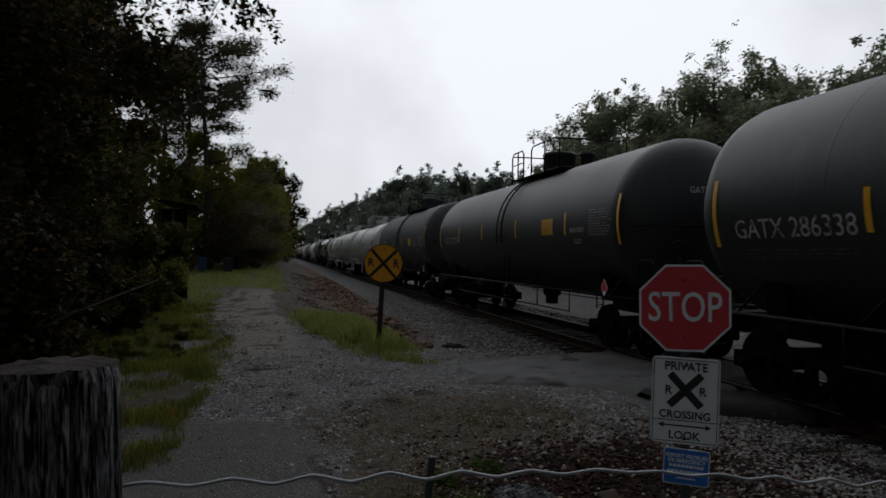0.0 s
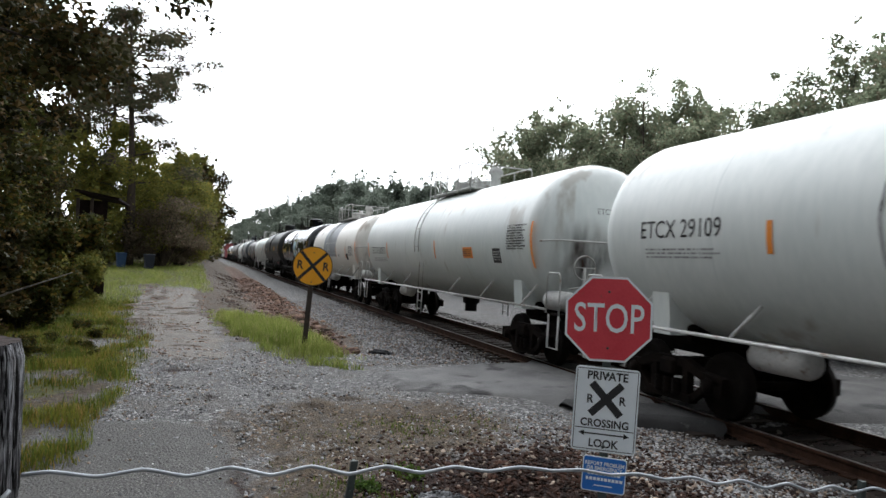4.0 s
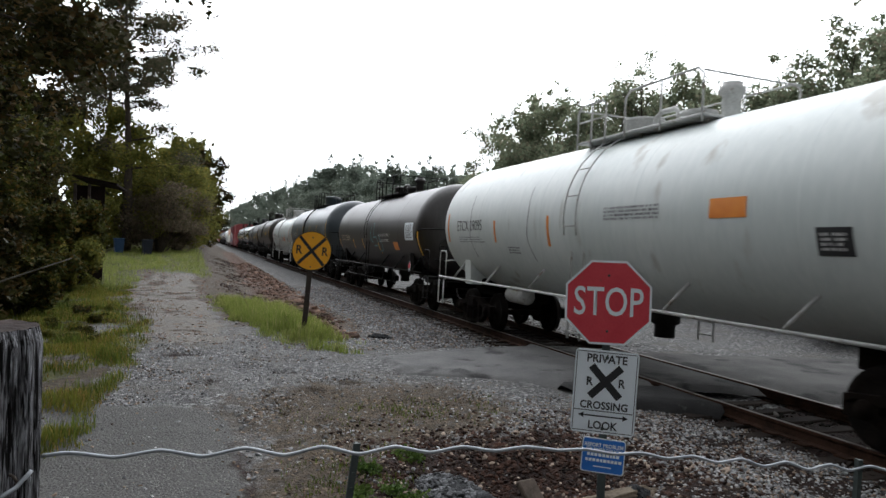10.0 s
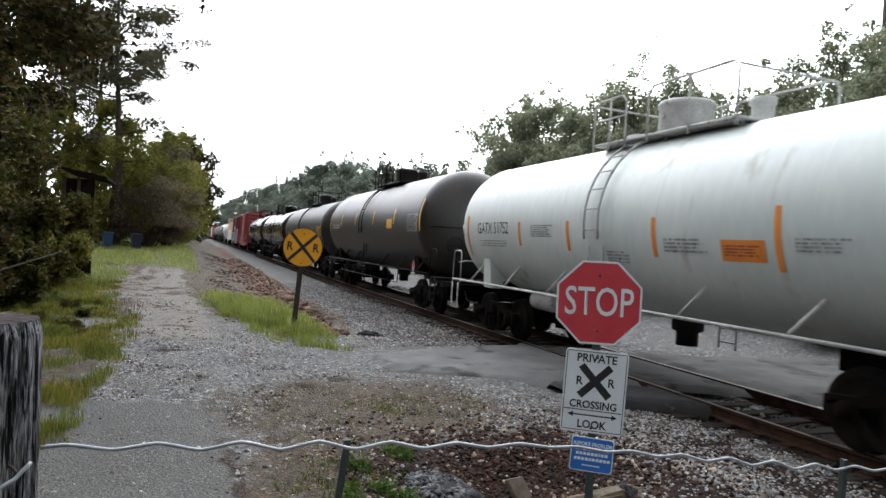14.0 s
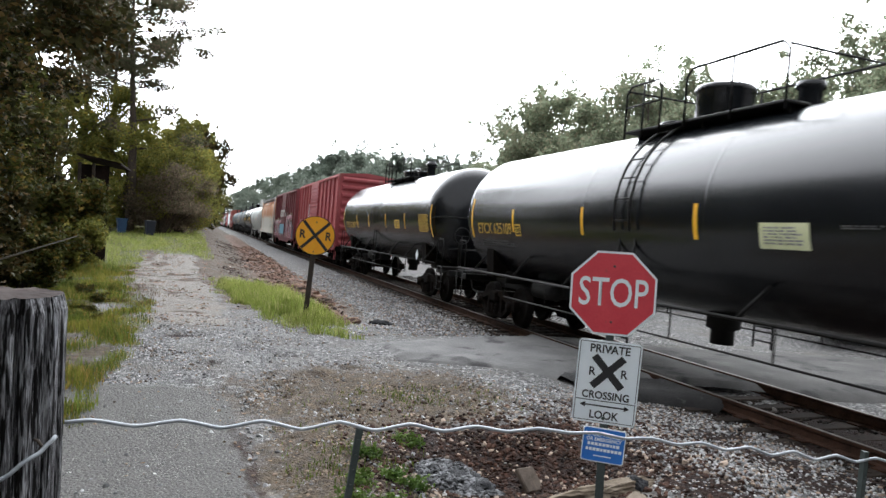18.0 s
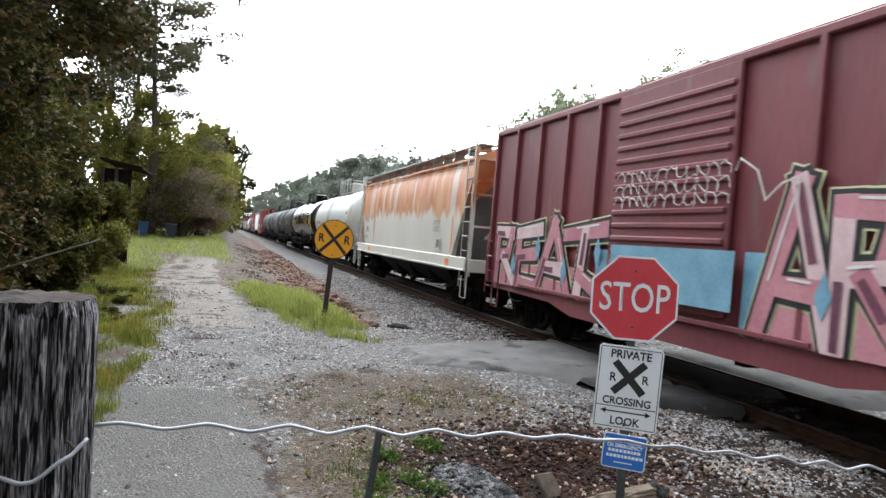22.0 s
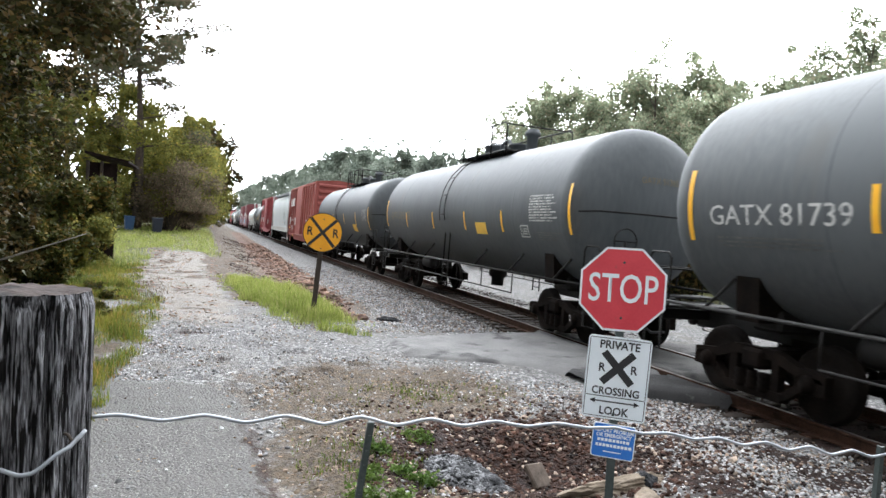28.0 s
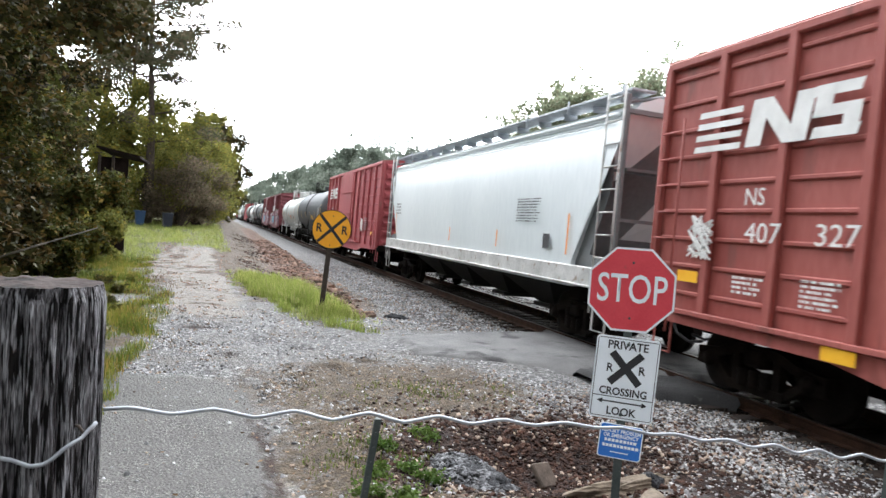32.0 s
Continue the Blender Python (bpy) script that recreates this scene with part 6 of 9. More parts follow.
def box_shell(length, tall, style):
    """A boxcar body: flat walls with posts and ribs, ribbed ends and a shallow roof."""
    s = Shape()
    h, w, z0 = length / 2, 1.47, 1.0
    s.box((0, 0, (z0 + tall) / 2), (2 * w, length, tall - z0), 0.02)
    s.prism([(-w - 0.03, tall - 0.05), (w + 0.03, tall - 0.05), (w + 0.03, tall + 0.03), (0, tall + 0.17), (-w - 0.03, tall + 0.03)], -h - 0.03, h + 0.03, "y")
    return s


def box_car(front, rear, tall, paint, style, label, mark="", decorate=None):
    length = rear - front
    car = thing("box_car", label, "boxcar", pose(XT, (front + rear) / 2, RAIL_Z, 0, CANT, 0), "cars of the freight train")
    h, w = length / 2, 1.47
    part("body", box_shell(length, tall, style), paint, car)
    door, mid = (length * 0.1, 0.3) if style == "rib" else (length * 0.124, 0.5)
    posts = [q for q in np.linspace(-h + 0.06, h - 0.06, 13) if abs(q - mid) > door + 0.12]
    for side in (-1, 1):
        for q in posts:
            part("side_post", cached(("post", round(tall, 2), style), lambda: Shape().box((0, 0, (1.0 + tall) / 2), (0.09, 0.11 if style == "rib" else 0.14, tall - 1.12), 0.015), "side_post", paint), paint, car, "", pose(side * (w + 0.04), q, 0))
        if style == "panel":
            for a, b in zip(posts, posts[1:]):
                if b - a > 1.3:
                    continue
                n = 9
                for k in range(n):
                    z = 1.35 + (tall - 1.65) * k / (n - 1)
                    part("side_rib", cached(("srib", round(b - a, 2)), lambda: Shape().box((0, 0, 0), (0.05, b - a - 0.2, 0.07), 0.018), "side_rib", paint), paint, car, "", pose(side * (w + 0.012), (a + b) / 2, z))
        d = part("door", Shape().box((side * (w + 0.055), mid, (1.08 + tall) / 2), (0.07, 2 * door, tall - 1.3), 0.02), paint, car, "closed sliding door")
        if style == "rib":
            for k in range(15):
                part("door_rib", cached("door_rib%.2f" % door, lambda: Shape().box((0, 0, 0), (0.06, 2 * door - 0.16, 0.1), 0.025), "door_rib", paint), paint, d, "", pose(side * (w + 0.1), mid, 1.35 + (tall - 1.75) * k / 14))
        else:
            for z in (1.7, 2.5, 3.6):
                part("door_bar", cached("door_bar", lambda: Shape().box((0, 0, 0), (0.05, 2 * door - 0.1, 0.05), 0.01), "door_bar", paint), paint, d, "", pose(side * (w + 0.1), mid, z))
            rod = Shape().tube([(side * (w + 0.12), mid - door + 0.3, 1.15), (side * (w + 0.12), mid - door + 0.3, tall - 0.15)], 0.022, 6)
            part("door_rod", rod, paint, d)
        sill = Shape().prism([(-h + 0.3, 1.02), (h - 0.3, 1.02), (h - 0.3, 0.9), (h - 3.4, 0.86), (h - 4.4, 0.68), (-h + 4.4, 0.68), (-h + 3.4, 0.86), (-h + 0.3, 0.9)], side * w - 0.03, side * w + 0.03)
        part("side_sill", sill, paint, car)
        track = Shape().box((side * (w + 0.07), mid + door * 0.7, 1.08), (0.1, door * 5.4, 0.07), 0.01)
        part("door_track", track, paint, car)
        part("top_chord", Shape().box((side * (w + 0.03), 0, tall - 0.07), (0.1, length, 0.13), 0.02), paint, car)
        for way in (-1, 1):
            lad = cached("box_ladder%.1f" % tall, lambda: ladder_shape(0.75, 2.2 if style == "rib" else 3.9, 4 if style == "rib" else 8, 0.5, 0.014), "ladder", paint)
            part("ladder", lad, paint, car, "", pose(side * (w + 0.14), way * (h - 0.38), 0))
    for way in (-1, 1):
        for k in range(9):
            z = 1.25 + (tall - 1.5) * k / 8
            part("end_rib", cached("end_rib", lambda: Shape().add([(-1.36, 0, -0.15), (1.36, 0, -0.15), (1.36, 0, 0.15), (-1.36, 0, 0.15), (-1.28, -0.1, -0.05), (1.28, -0.1, -0.05), (1.28, -0.1, 0.05), (-1.28, -0.1, 0.05)], [(0, 1, 5, 4), (1, 2, 6, 5), (2, 3, 7, 6), (3, 0, 4, 7), (4, 5, 6, 7)]), "end_rib", paint), paint, car, "", pose(0, way * (h + 0.01), z, 0, 0, 0 if way < 0 else 180))
        for side in (-1, 1):
            part("corner_post", Shape().box((side * (w + 0.01), way * (h - 0.02), (1.0 + tall) / 2), (0.09, 0.12, tall - 1.0), 0.02), paint, car)
        part("end_sill", Shape().box((0, way * (h + 0.05), 0.98), (2.9, 0.16, 0.26), 0.02), TRUCK, car)
        truck(car, way * (h - 1.9))
        coupler(car, way * (h + 0.15), way)
        for side in (-1, 1):
            part("step", Shape().tube([(side * 1.4, way * (h - 0.1), 1.0), (side * 1.4, way * (h - 0.1), 0.42), (side * 1.4, way * (h - 0.5), 0.42), (side * 1.4, way * (h - 0.5), 1.0)], 0.02, 6), paint, car)
    part("centre_sill", Shape().box((0, 0, 0.85), (0.5, length - 1, 0.35), 0.02).box((0, 1.2, 0.72), (2.4, 0.2, 0.3)).box((0, -1.2, 0.72), (2.4, 0.2, 0.3)), TRUCK, car)
    for k in range(12):
        part("roof_rib", cached("roof_rib%.2f" % tall, lambda: Shape().prism([(-1.3, tall + 0.04), (0, tall + 0.17), (1.3, tall + 0.04), (1.25, tall + 0.08), (0, tall + 0.22), (-1.25, tall + 0.08)], -0.04, 0.04, "y"), "roof_rib", paint), paint, car, "", pose(0, -h + length * (k + 0.5) / 12, 0))
    if decorate:
        decorate(car, length)
    return car


def plate(parent, name, pts, mat, x, label=""):
    """A flat painted shape on a side wall, from points of (y, z)."""
    s = Shape().add([(x, a, b) for a, b in pts], [tuple(range(len(pts)))])
    return part(name, s, mat, parent, label)


def side_text(parent, text, y, z, size, mat, x, squeeze=0.9, bold=0.0):
    return part("lettering", lettering(text, size, mat, "lettering", squeeze, bold), mat, parent, "", pose(x, y, z))


def hopper_section(t, tall):
    """Outline of a covered hopper, half width against height, for a share t of the way up."""
    return [(1.45, 1.1), (1.47, 1.6), (1.5, 2.4), (1.5, 3.3), (1.46, 3.9), (1.34, tall - 0.35), (1.12, tall - 0.12), (0.8, tall), (0, tall + 0.03)]


def hopper_car(front, rear, tall, paint, label, rusty=False, decorate=None):
    length = rear - front
    car = thing("hopper_car", label, "hopper car", pose(XT, (front + rear) / 2, RAIL_Z, 0, CANT, 0), "cars of the freight train")
    h = length / 2
    half = hopper_section(0, tall)
    ring = [(-x, z) for x, z in half] + [(x, z) for x, z in half[::-1][1:]]
    n = len(ring)
    # the body ends slope inwards towards the bottom
    s = Shape()
    v = []
    for way in (-1, 1):
        for x, z in ring:
            cut = 0.07 + 1.45 * float(ease(4.1, 1.2, z))
            v.append((x, way * (h - cut), z))
    f = [(k, k + 1, n + k + 1, n + k) for k in range(n - 1)]
    s.add(v, f, True)
    s.add(v, [tuple(range(n)), tuple(range(2 * n - 1, n - 1, -1)), (0, n, 2 * n - 1, n - 1)])
    part("body", s, paint, car)
    for k in range(4):
        a = -h + 3.0 + (length - 6.0) * (k + 0.5) / 4
        o = Shape()
        o.add([(-1.2, a - 1.5, 1.15), (1.2, a - 1.5, 1.15), (1.2, a + 1.5, 1.15), (-1.2, a + 1.5, 1.15), (-0.4, a - 0.4, 0.45), (0.4, a - 0.4, 0.45), (0.4, a + 0.4, 0.45), (-0.4, a + 0.4, 0.45)], [(0, 1, 5, 4), (1, 2, 6, 5), (2, 3, 7, 6), (3, 0, 4, 7), (4, 5, 6, 7)])
        hop = part("discharge_hopper", o, STEEL_DARK, car)
        part("outlet_gate", Shape().box((0, a, 0.42), (1.1, 0.9, 0.1), 0.02), STEEL_DARK, hop)
    for side in (-1, 1):
        part("side_sill", Shape().box((side * 1.49, 0, 1.34), (0.1, length - 0.2, 0.36), 0.02).box((side * 1.53, 0, 1.17), (0.12, length - 0.2, 0.04), 0.01), STEEL_WHITE if not rusty else paint, car, "pale side sill")
        part("roof_chord", Shape().box((side * 1.36, 0, tall - 0.3), (0.08, length - 0.7, 0.07), 0.02), paint, car)
        for k in range(3):
            part("roof_band", Shape().tube([(side * (1.42 - 0.05 * k), -h + 0.4, tall - 0.45 + 0.09 * k), (side * (1.42 - 0.05 * k), h - 0.4, tall - 0.45 + 0.09 * k)], 0.018, 6), paint, car)
        g = Shape().box((side * 1.12, 0, tall + 0.09), (0.5, length - 0.1, 0.05), 0.008)
        part("running_board", g, GALV, car, "perforated roof walkway")
        for k in range(14):
            part("walkway_bracket", cached("walkway_bracket", lambda: Shape().box((0, 0, 0), (0.3, 0.04, 0.14)), "walkway_bracket", GALV), GALV, car, "", pose(side * 1.0, -h + 0.5 + (length - 1.0) * k / 13, tall))
        for k in range(9):
            part("stanchion", cached("stanchion", lambda: Shape().tube([(0, 0, -0.12), (0, 0, 0.2)], 0.022, 6), "stanchion", GALV), GALV, car, "", pose(side * 1.38, -h + 0.3 + (length - 0.6) * k / 8, tall))
        for way in (-1, 1):
            part("ladder", cached("hop_ladder%.2f" % tall, lambda: ladder_shape(0.7, tall + 0.15, 10, 0.54, 0.016), "ladder", STEEL_WHITE), STEEL_WHITE, car, "", pose(side * 1.5, way * (h - 0.3), 0))
    for way in (-1, 1):
        e = Shape().box((0, way * (h - 0.22), 2.6), (0.16, 0.16, 3.0), 0.02)
        for side in (-1, 1):
            e.box((side * 1.42, way * (h - 0.06), (1.0 + tall) / 2), (0.08, 0.1, tall - 1.0), 0.01)
            e.tube([(side * 1.42, way * (h - 0.08), tall - 0.15), (side * 0.5, way * (h - 0.2), tall + 0.1)], 0.03, 6)
        e.box((0, way * (h - 0.05), tall - 0.3), (2.8, 0.08, 0.08)).box((0, way * (h - 0.05), 2.4), (2.8, 0.06, 0.06)).box((0, way * (h - 0.3), 3.3), (2.6, 0.4, 0.05))
        part("end_frame", e, HOP_DARK if not rusty else paint, car)
        sheet = Shape().add([(-1.38, way * (h - 0.33), 3.9), (1.38, way * (h - 0.33), 3.9), (1.38, way * (h - 1.5), 1.25), (-1.38, way * (h - 1.5), 1.25)], [(0, 1, 2, 3) if way < 0 else (3, 2, 1, 0)])
        part("slope_sheet", sheet, HOP_DARK, car, "dark sloping end sheet")
        web = Shape()
        for side in () if rusty else (-1, 1):
            web.prism([(way * (h - 0.45), 3.75), (way * (h - 0.75), 3.0), (way * (h - 1.2), 2.1), (way * (h - 1.6), 1.5), (way * (h - 0.2), 1.5), (way * (h - 0.2), 1.62), (way * (h - 0.95), 1.75), (way * (h - 0.4), 3.0)], side * 1.36 - 0.01, side * 1.36 + 0.01)
        if not rusty:
            part("end_web", web, HOP_DARK, car)
        part("end_sill", Shape().box((0, way * (h - 0.1), 1.3), (2.95, 0.3, 0.36), 0.02), STEEL_WHITE if not rusty else paint, car)
        part("draft_sill", Shape().box((0, way * (h - 1.4), 0.98), (0.6, 2.6, 0.3), 0.02).box((0, way * (h - 1.75), 0.95), (2.3, 0.5, 0.28), 0.04), TRUCK, car)
        truck(car, way * (h - 1.75))
        coupler(car, way * (h + 0.1), way)
        for side in (-1, 1):
            part("step", Shape().tube([(side * 1.45, way * (h - 0.08), 1.0), (side * 1.45, way * (h - 0.08), 0.4), (side * 1.45, way * (h - 0.52), 0.4), (side * 1.45, way * (h - 0.52), 1.0)], 0.02, 6), STEEL_WHITE if not rusty else paint, car)
    if decorate:
        decorate(car, length)
    return car


def rusty_hopper_paint():
    """Cream paint burnt through to orange rust in runs from the roof down."""
    m = HOP_CREAM.copy()
    m.name = "cream_paint_with_orange_rust_runs"
    nt = m.node_tree
    bs = nt.nodes["Principled BSDF"]
    base = bs.inputs["Base Color"].links[0].from_socket
    tc = nt.nodes.new("ShaderNodeTexCoord")
    sep = nt.nodes.new("ShaderNodeSeparateXYZ")
    nt.links.new(tc.outputs["Object"], sep.inputs["Vector"])
    mp = nt.nodes.new("ShaderNodeMapping")
    mp.inputs["Scale"].default_value = (0.4, 1.05, 0.34)
    nt.links.new(tc.outputs["Object"], mp.inputs["Vector"])
    n1 = nt.nodes.new("ShaderNodeTexNoise")
    n1.inputs["Scale"].default_value, n1.inputs["Detail"].default_value = 1.6, 7.0
    nt.links.new(mp.outputs["Vector"], n1.inputs["Vector"])
    mul = nt.nodes.new("ShaderNodeMath")
    mul.operation, mul.inputs[1].default_value = "MULTIPLY", 1.5
    nt.links.new(n1.outputs["Fac"], mul.inputs[0])
    add = nt.nodes.new("ShaderNodeMath")
    add.operation = "ADD"
    nt.links.new(sep.outputs["Z"], add.inputs[0])
    nt.links.new(mul.outputs[0], add.inputs[1])
    rp = nt.nodes.new("ShaderNodeMapRange")
    rp.inputs["From Min"].default_value, rp.inputs["From Max"].default_value = 3.45, 3.7
    nt.links.new(add.outputs[0], rp.inputs["Value"])
    # pale runs that part the rust into tall blotches
    mp2 = nt.nodes.new("ShaderNodeMapping")
    mp2.inputs["Scale"].default_value = (0.3, 1.7, 0.16)
    nt.links.new(tc.outputs["Object"], mp2.inputs["Vector"])
    n2 = nt.nodes.new("ShaderNodeTexNoise")
    n2.inputs["Scale"].default_value, n2.inputs["Detail"].default_value = 1.3, 5.0
    nt.links.new(mp2.outputs["Vector"], n2.inputs["Vector"])
    gap = nt.nodes.new("ShaderNodeMapRange")
    gap.inputs["From Min"].default_value, gap.inputs["From Max"].default_value = 0.6, 0.54
    gap.inputs["To Min"].default_value = 0.35
    nt.links.new(n2.outputs["Fac"], gap.inputs["Value"])
    both = nt.nodes.new("ShaderNodeMath")
    both.operation = "MULTIPLY"
    nt.links.new(rp.outputs["Result"], both.inputs[0])
    nt.links.new(gap.outputs["Result"], both.inputs[1])
    rust = nt.nodes.new("ShaderNodeValToRGB")
    rust.color_ramp.elements[0].color, rust.color_ramp.elements[1].color = (0.47, 0.14, 0.035, 1), (0.6, 0.31, 0.14, 1)
    rust.color_ramp.elements[0].position, rust.color_ramp.elements[1].position = 0.4, 0.62
    nt.links.new(n1.outputs["Fac"], rust.inputs["Fac"])
    mix = nt.nodes.new("ShaderNodeMix")
    mix.data_type = "RGBA"
    nt.links.new(both.outputs[0], mix.inputs["Factor"])
    nt.links.new(base, mix.inputs["A"])
    nt.links.new(rust.outputs["Color"], mix.inputs["B"])
    nt.links.new(mix.outputs["Result"], bs.inputs["Base Color"])
    return m


HOP_RUST = rusty_hopper_paint()
SIDE = -1.545


def lobe(y, z, a, b, turn, wave=0.0):
    """A rounded, slightly wavy outline."""
    c, s = math.cos(turn), math.sin(turn)
    pts = []
    for k in range(22):
        t = 2 * math.pi * k / 22
        q = 1 + wave * math.sin(3 * t + turn * 5)
        u, v = a * q * math.cos(t), b * q * math.sin(t)
        pts.append((y + u * c - v * s, z + u * s + v * c))
    return pts


CREAM_INK = material("cream_stencil_paint", (0.6, 0.52, 0.38), (0.72, 0.63, 0.48), 0.55, 0, 5, 60, 0.02)
OLD_YELLOW = material("faded_yellow_stencil_paint", (0.11, 0.085, 0.045), (0.17, 0.13, 0.06), 0.6, 0, 5, 60, 0.02)
FADED_ORANGE = material("faded_orange_sheeting", (0.66, 0.4, 0.24), (0.72, 0.5, 0.34), 0.5, 0, 5, 60, 0.02)
PALE_NOTICE = material("pale_yellow_notice_sheet", (0.6, 0.62, 0.36), (0.7, 0.72, 0.46), 0.5, 0, 4, 40, 0.02)
PALE_BLUE = material("pale_blue_spray_paint", (0.42, 0.6, 0.68), (0.6, 0.75, 0.8), 0.6, 0, 2.5, 20, 0.02)
LIME = material("yellow_green_spray_paint", (0.42, 0.46, 0.08), (0.55, 0.58, 0.16), 0.6, 0, 2.5, 20, 0.02)
NAVY_SPRAY = material("dark_blue_spray_paint", (0.012, 0.03, 0.07), (0.025, 0.055, 0.11), 0.6, 0, 2.5, 20, 0.02)


def graffiti_tank(car, at):
    """Pale blue bubble letters with a yellow-green glow, and loose white letters beside them."""
    fat = [(102.3, -0.02, 0.27, 0.42, 0.15), (101.85, 0.02, 0.27, 0.42, -0.1), (101.4, 0.0, 0.27, 0.44, 0.2), (102.15, -0.48, 0.27, 0.3, 0.5), (101.65, -0.42, 0.3, 0.26, -0.3), (101.3, -0.72, 0.2, 0.36, 0.35)]
    lift = 0.012
    for name, grow, mat in (("spray_halo", 0.13, LIME), ("spray_outline", 0.07, NAVY_SPRAY), ("spray_fill", 0.0, PALE_BLUE)):
        for y, z, a, b, t in fat:
            flank(name, blot(at(y), TANK_Z + z, a + grow, b + grow, t, 0.05), mat, car, "", lift)
            lift += 0.0009
    for y, z, a, b, t in fat:
        flank("spray_shade", blot(at(y - 0.06), TANK_Z + z - 0.12, a * 0.5, b * 0.42, t, 0.1), BLUE_SPRAY, car, "", lift)
        flank("spray_detail", blot(at(y + 0.12), TANK_Z + z - 0.1, 0.03, b * 0.5, -t * 0.8), NAVY_SPRAY, car, "", lift + 0.002)
        flank("spray_highlight", blot(at(y + 0.1), TANK_Z + z + b * 0.6, a * 0.4, 0.03, 0.4), WHITE_PAINT, car, "", lift + 0.004)
        lift += 0.0009
    for y, z in ((102.2, -0.2), (101.5, -0.3)):
        flank("spray_dot", blot(at(y), TANK_Z + z, 0.09, 0.1), YELLOW_PAINT, car, "", lift + 0.008)
    r = random.Random(9)
    for row, (y0, y1, z, n) in enumerate(((100.95, 100.25, 0.1, 5), (100.95, 100.3, -0.4, 5))):
        for k in range(n):
            y = y0 + (y1 - y0) * (k + 0.5) / n
            pts = [(at(y + 0.07 * math.cos(q * 1.9 + k)), TANK_Z + z + 0.2 * math.sin(q * 1.4 + 2 * k) + 0.03 * r.random()) for q in range(6)]
            flank("spray_scrawl", stroke(pts, 0.035), WHITE_PAINT, car, "", 0.012 + 0.002 * k)
    flank("spray_fill", blot(at(99.75), TANK_Z - 0.62, 0.3, 0.28), WHITE_PAINT, car, "", 0.012)
    flank("spray_outline", blot(at(99.55), TANK_Z - 0.72, 0.16, 0.12), GREY_PAINT, car, "", 0.016)
    part("grab_bar", Shape().tube([(-TANK_R - 0.05, at(104.5), TANK_Z - 0.36), (-TANK_R - 0.05, at(101.5), TANK_Z - 0.38)], 0.02, 6), STEEL_DARK, car)


def teal_tag(car, at):
    """Thin teal spray lines by the ladder."""
    for k, pts in enumerate(([(153.7, 0.15), (153.85, -0.2), (153.6, -0.5), (153.9, -0.35)], [(153.3, 0.3), (153.25, 0.0), (153.4, -0.3), (153.0, -0.25), (152.7, -0.5)], [(153.5, -0.62), (152.9, -0.62)], [(152.6, -0.2), (152.2, -0.5), (152.3, -0.8), (152.8, -0.85)])):
        flank("spray_line", stroke([(at(a), TANK_Z + b) for a, b in pts], 0.045), TEAL_SPRAY, car, "", 0.012 + 0.002 * k)


def old_repaint(car, at):
    """A newer, paler field of paint with dark drips along its seam."""
    for k, q in enumerate((139.75, 142.9)):
        flank("rust_drip", stroke([(at(q), TANK_Z + 0.7), (at(q - 0.05), TANK_Z + 0.1), (at(q + 0.03), TANK_Z - 0.4), (at(q - 0.12), TANK_Z - 0.9)], 0.03), GREY_PAINT, car)


def seam_drips(car, at):
    for q in (50.74, 55.66):
        flank("rust_drip", stroke([(at(q), TANK_Z + 0.5), (at(q + 0.05), TANK_Z + 0.0), (at(q), TANK_Z - 0.5), (at(q - 0.12), TANK_Z - 0.95)], 0.035), GREY_PAINT, car)


def stripes_of(front, rear, *inner, high=-0.1, low=-0.2):
    return [(front, high, 0.98), (rear, high, 0.98)] + [(q, low, 0.5) for q in inner]


def usual(front, high=-0.1):
    """The marks that the long black cars share near their leading end."""
    return [("bars", front + 1.25, front + 0.22, high - 0.3, high + 0.26, GREY_PAINT, 7), ("panel", front + 3.85, front + 3.15, high - 0.22, high + 0.16, YELLOW_PAINT, "yellow warning panel"), ("bars", front + 3.78, front + 3.22, high - 0.17, high + 0.1, ORANGE, 4), ("panel", front + 2.2, front + 1.5, high - 0.2, high - 0.1, GREY_PAINT, "worn grey label"), ("bars", front + 2.05, front + 1.65, high - 0.46, high - 0.34, WORN_WHITE, 1), ("bars", front + 2.2, front + 1.3, high - 0.7, high - 0.52, FAINT_PAINT, 3), ("diamond", front + 0.8, 0, 0, 0, SIGN_RED)]


def orange_marks(panel, block, black=None):
    out = [("panel", panel + 0.33, panel - 0.33, -0.5, -0.22, ORANGE, "orange warning panel"), ("bars", panel + 0.3, panel - 0.3, -0.46, -0.26, POST_BROWN, 3), ("bars", block + 0.5, block - 0.5, -0.3, 0.26, BLACK_PAINT, 7)]
    return out + ([("panel", black + 0.22, black - 0.22, -0.6, -0.26, BLACK_PAINT, "black label"), ("bars", black + 0.18, black - 0.18, -0.55, -0.31, WORN_WHITE, 3)] if black else [])


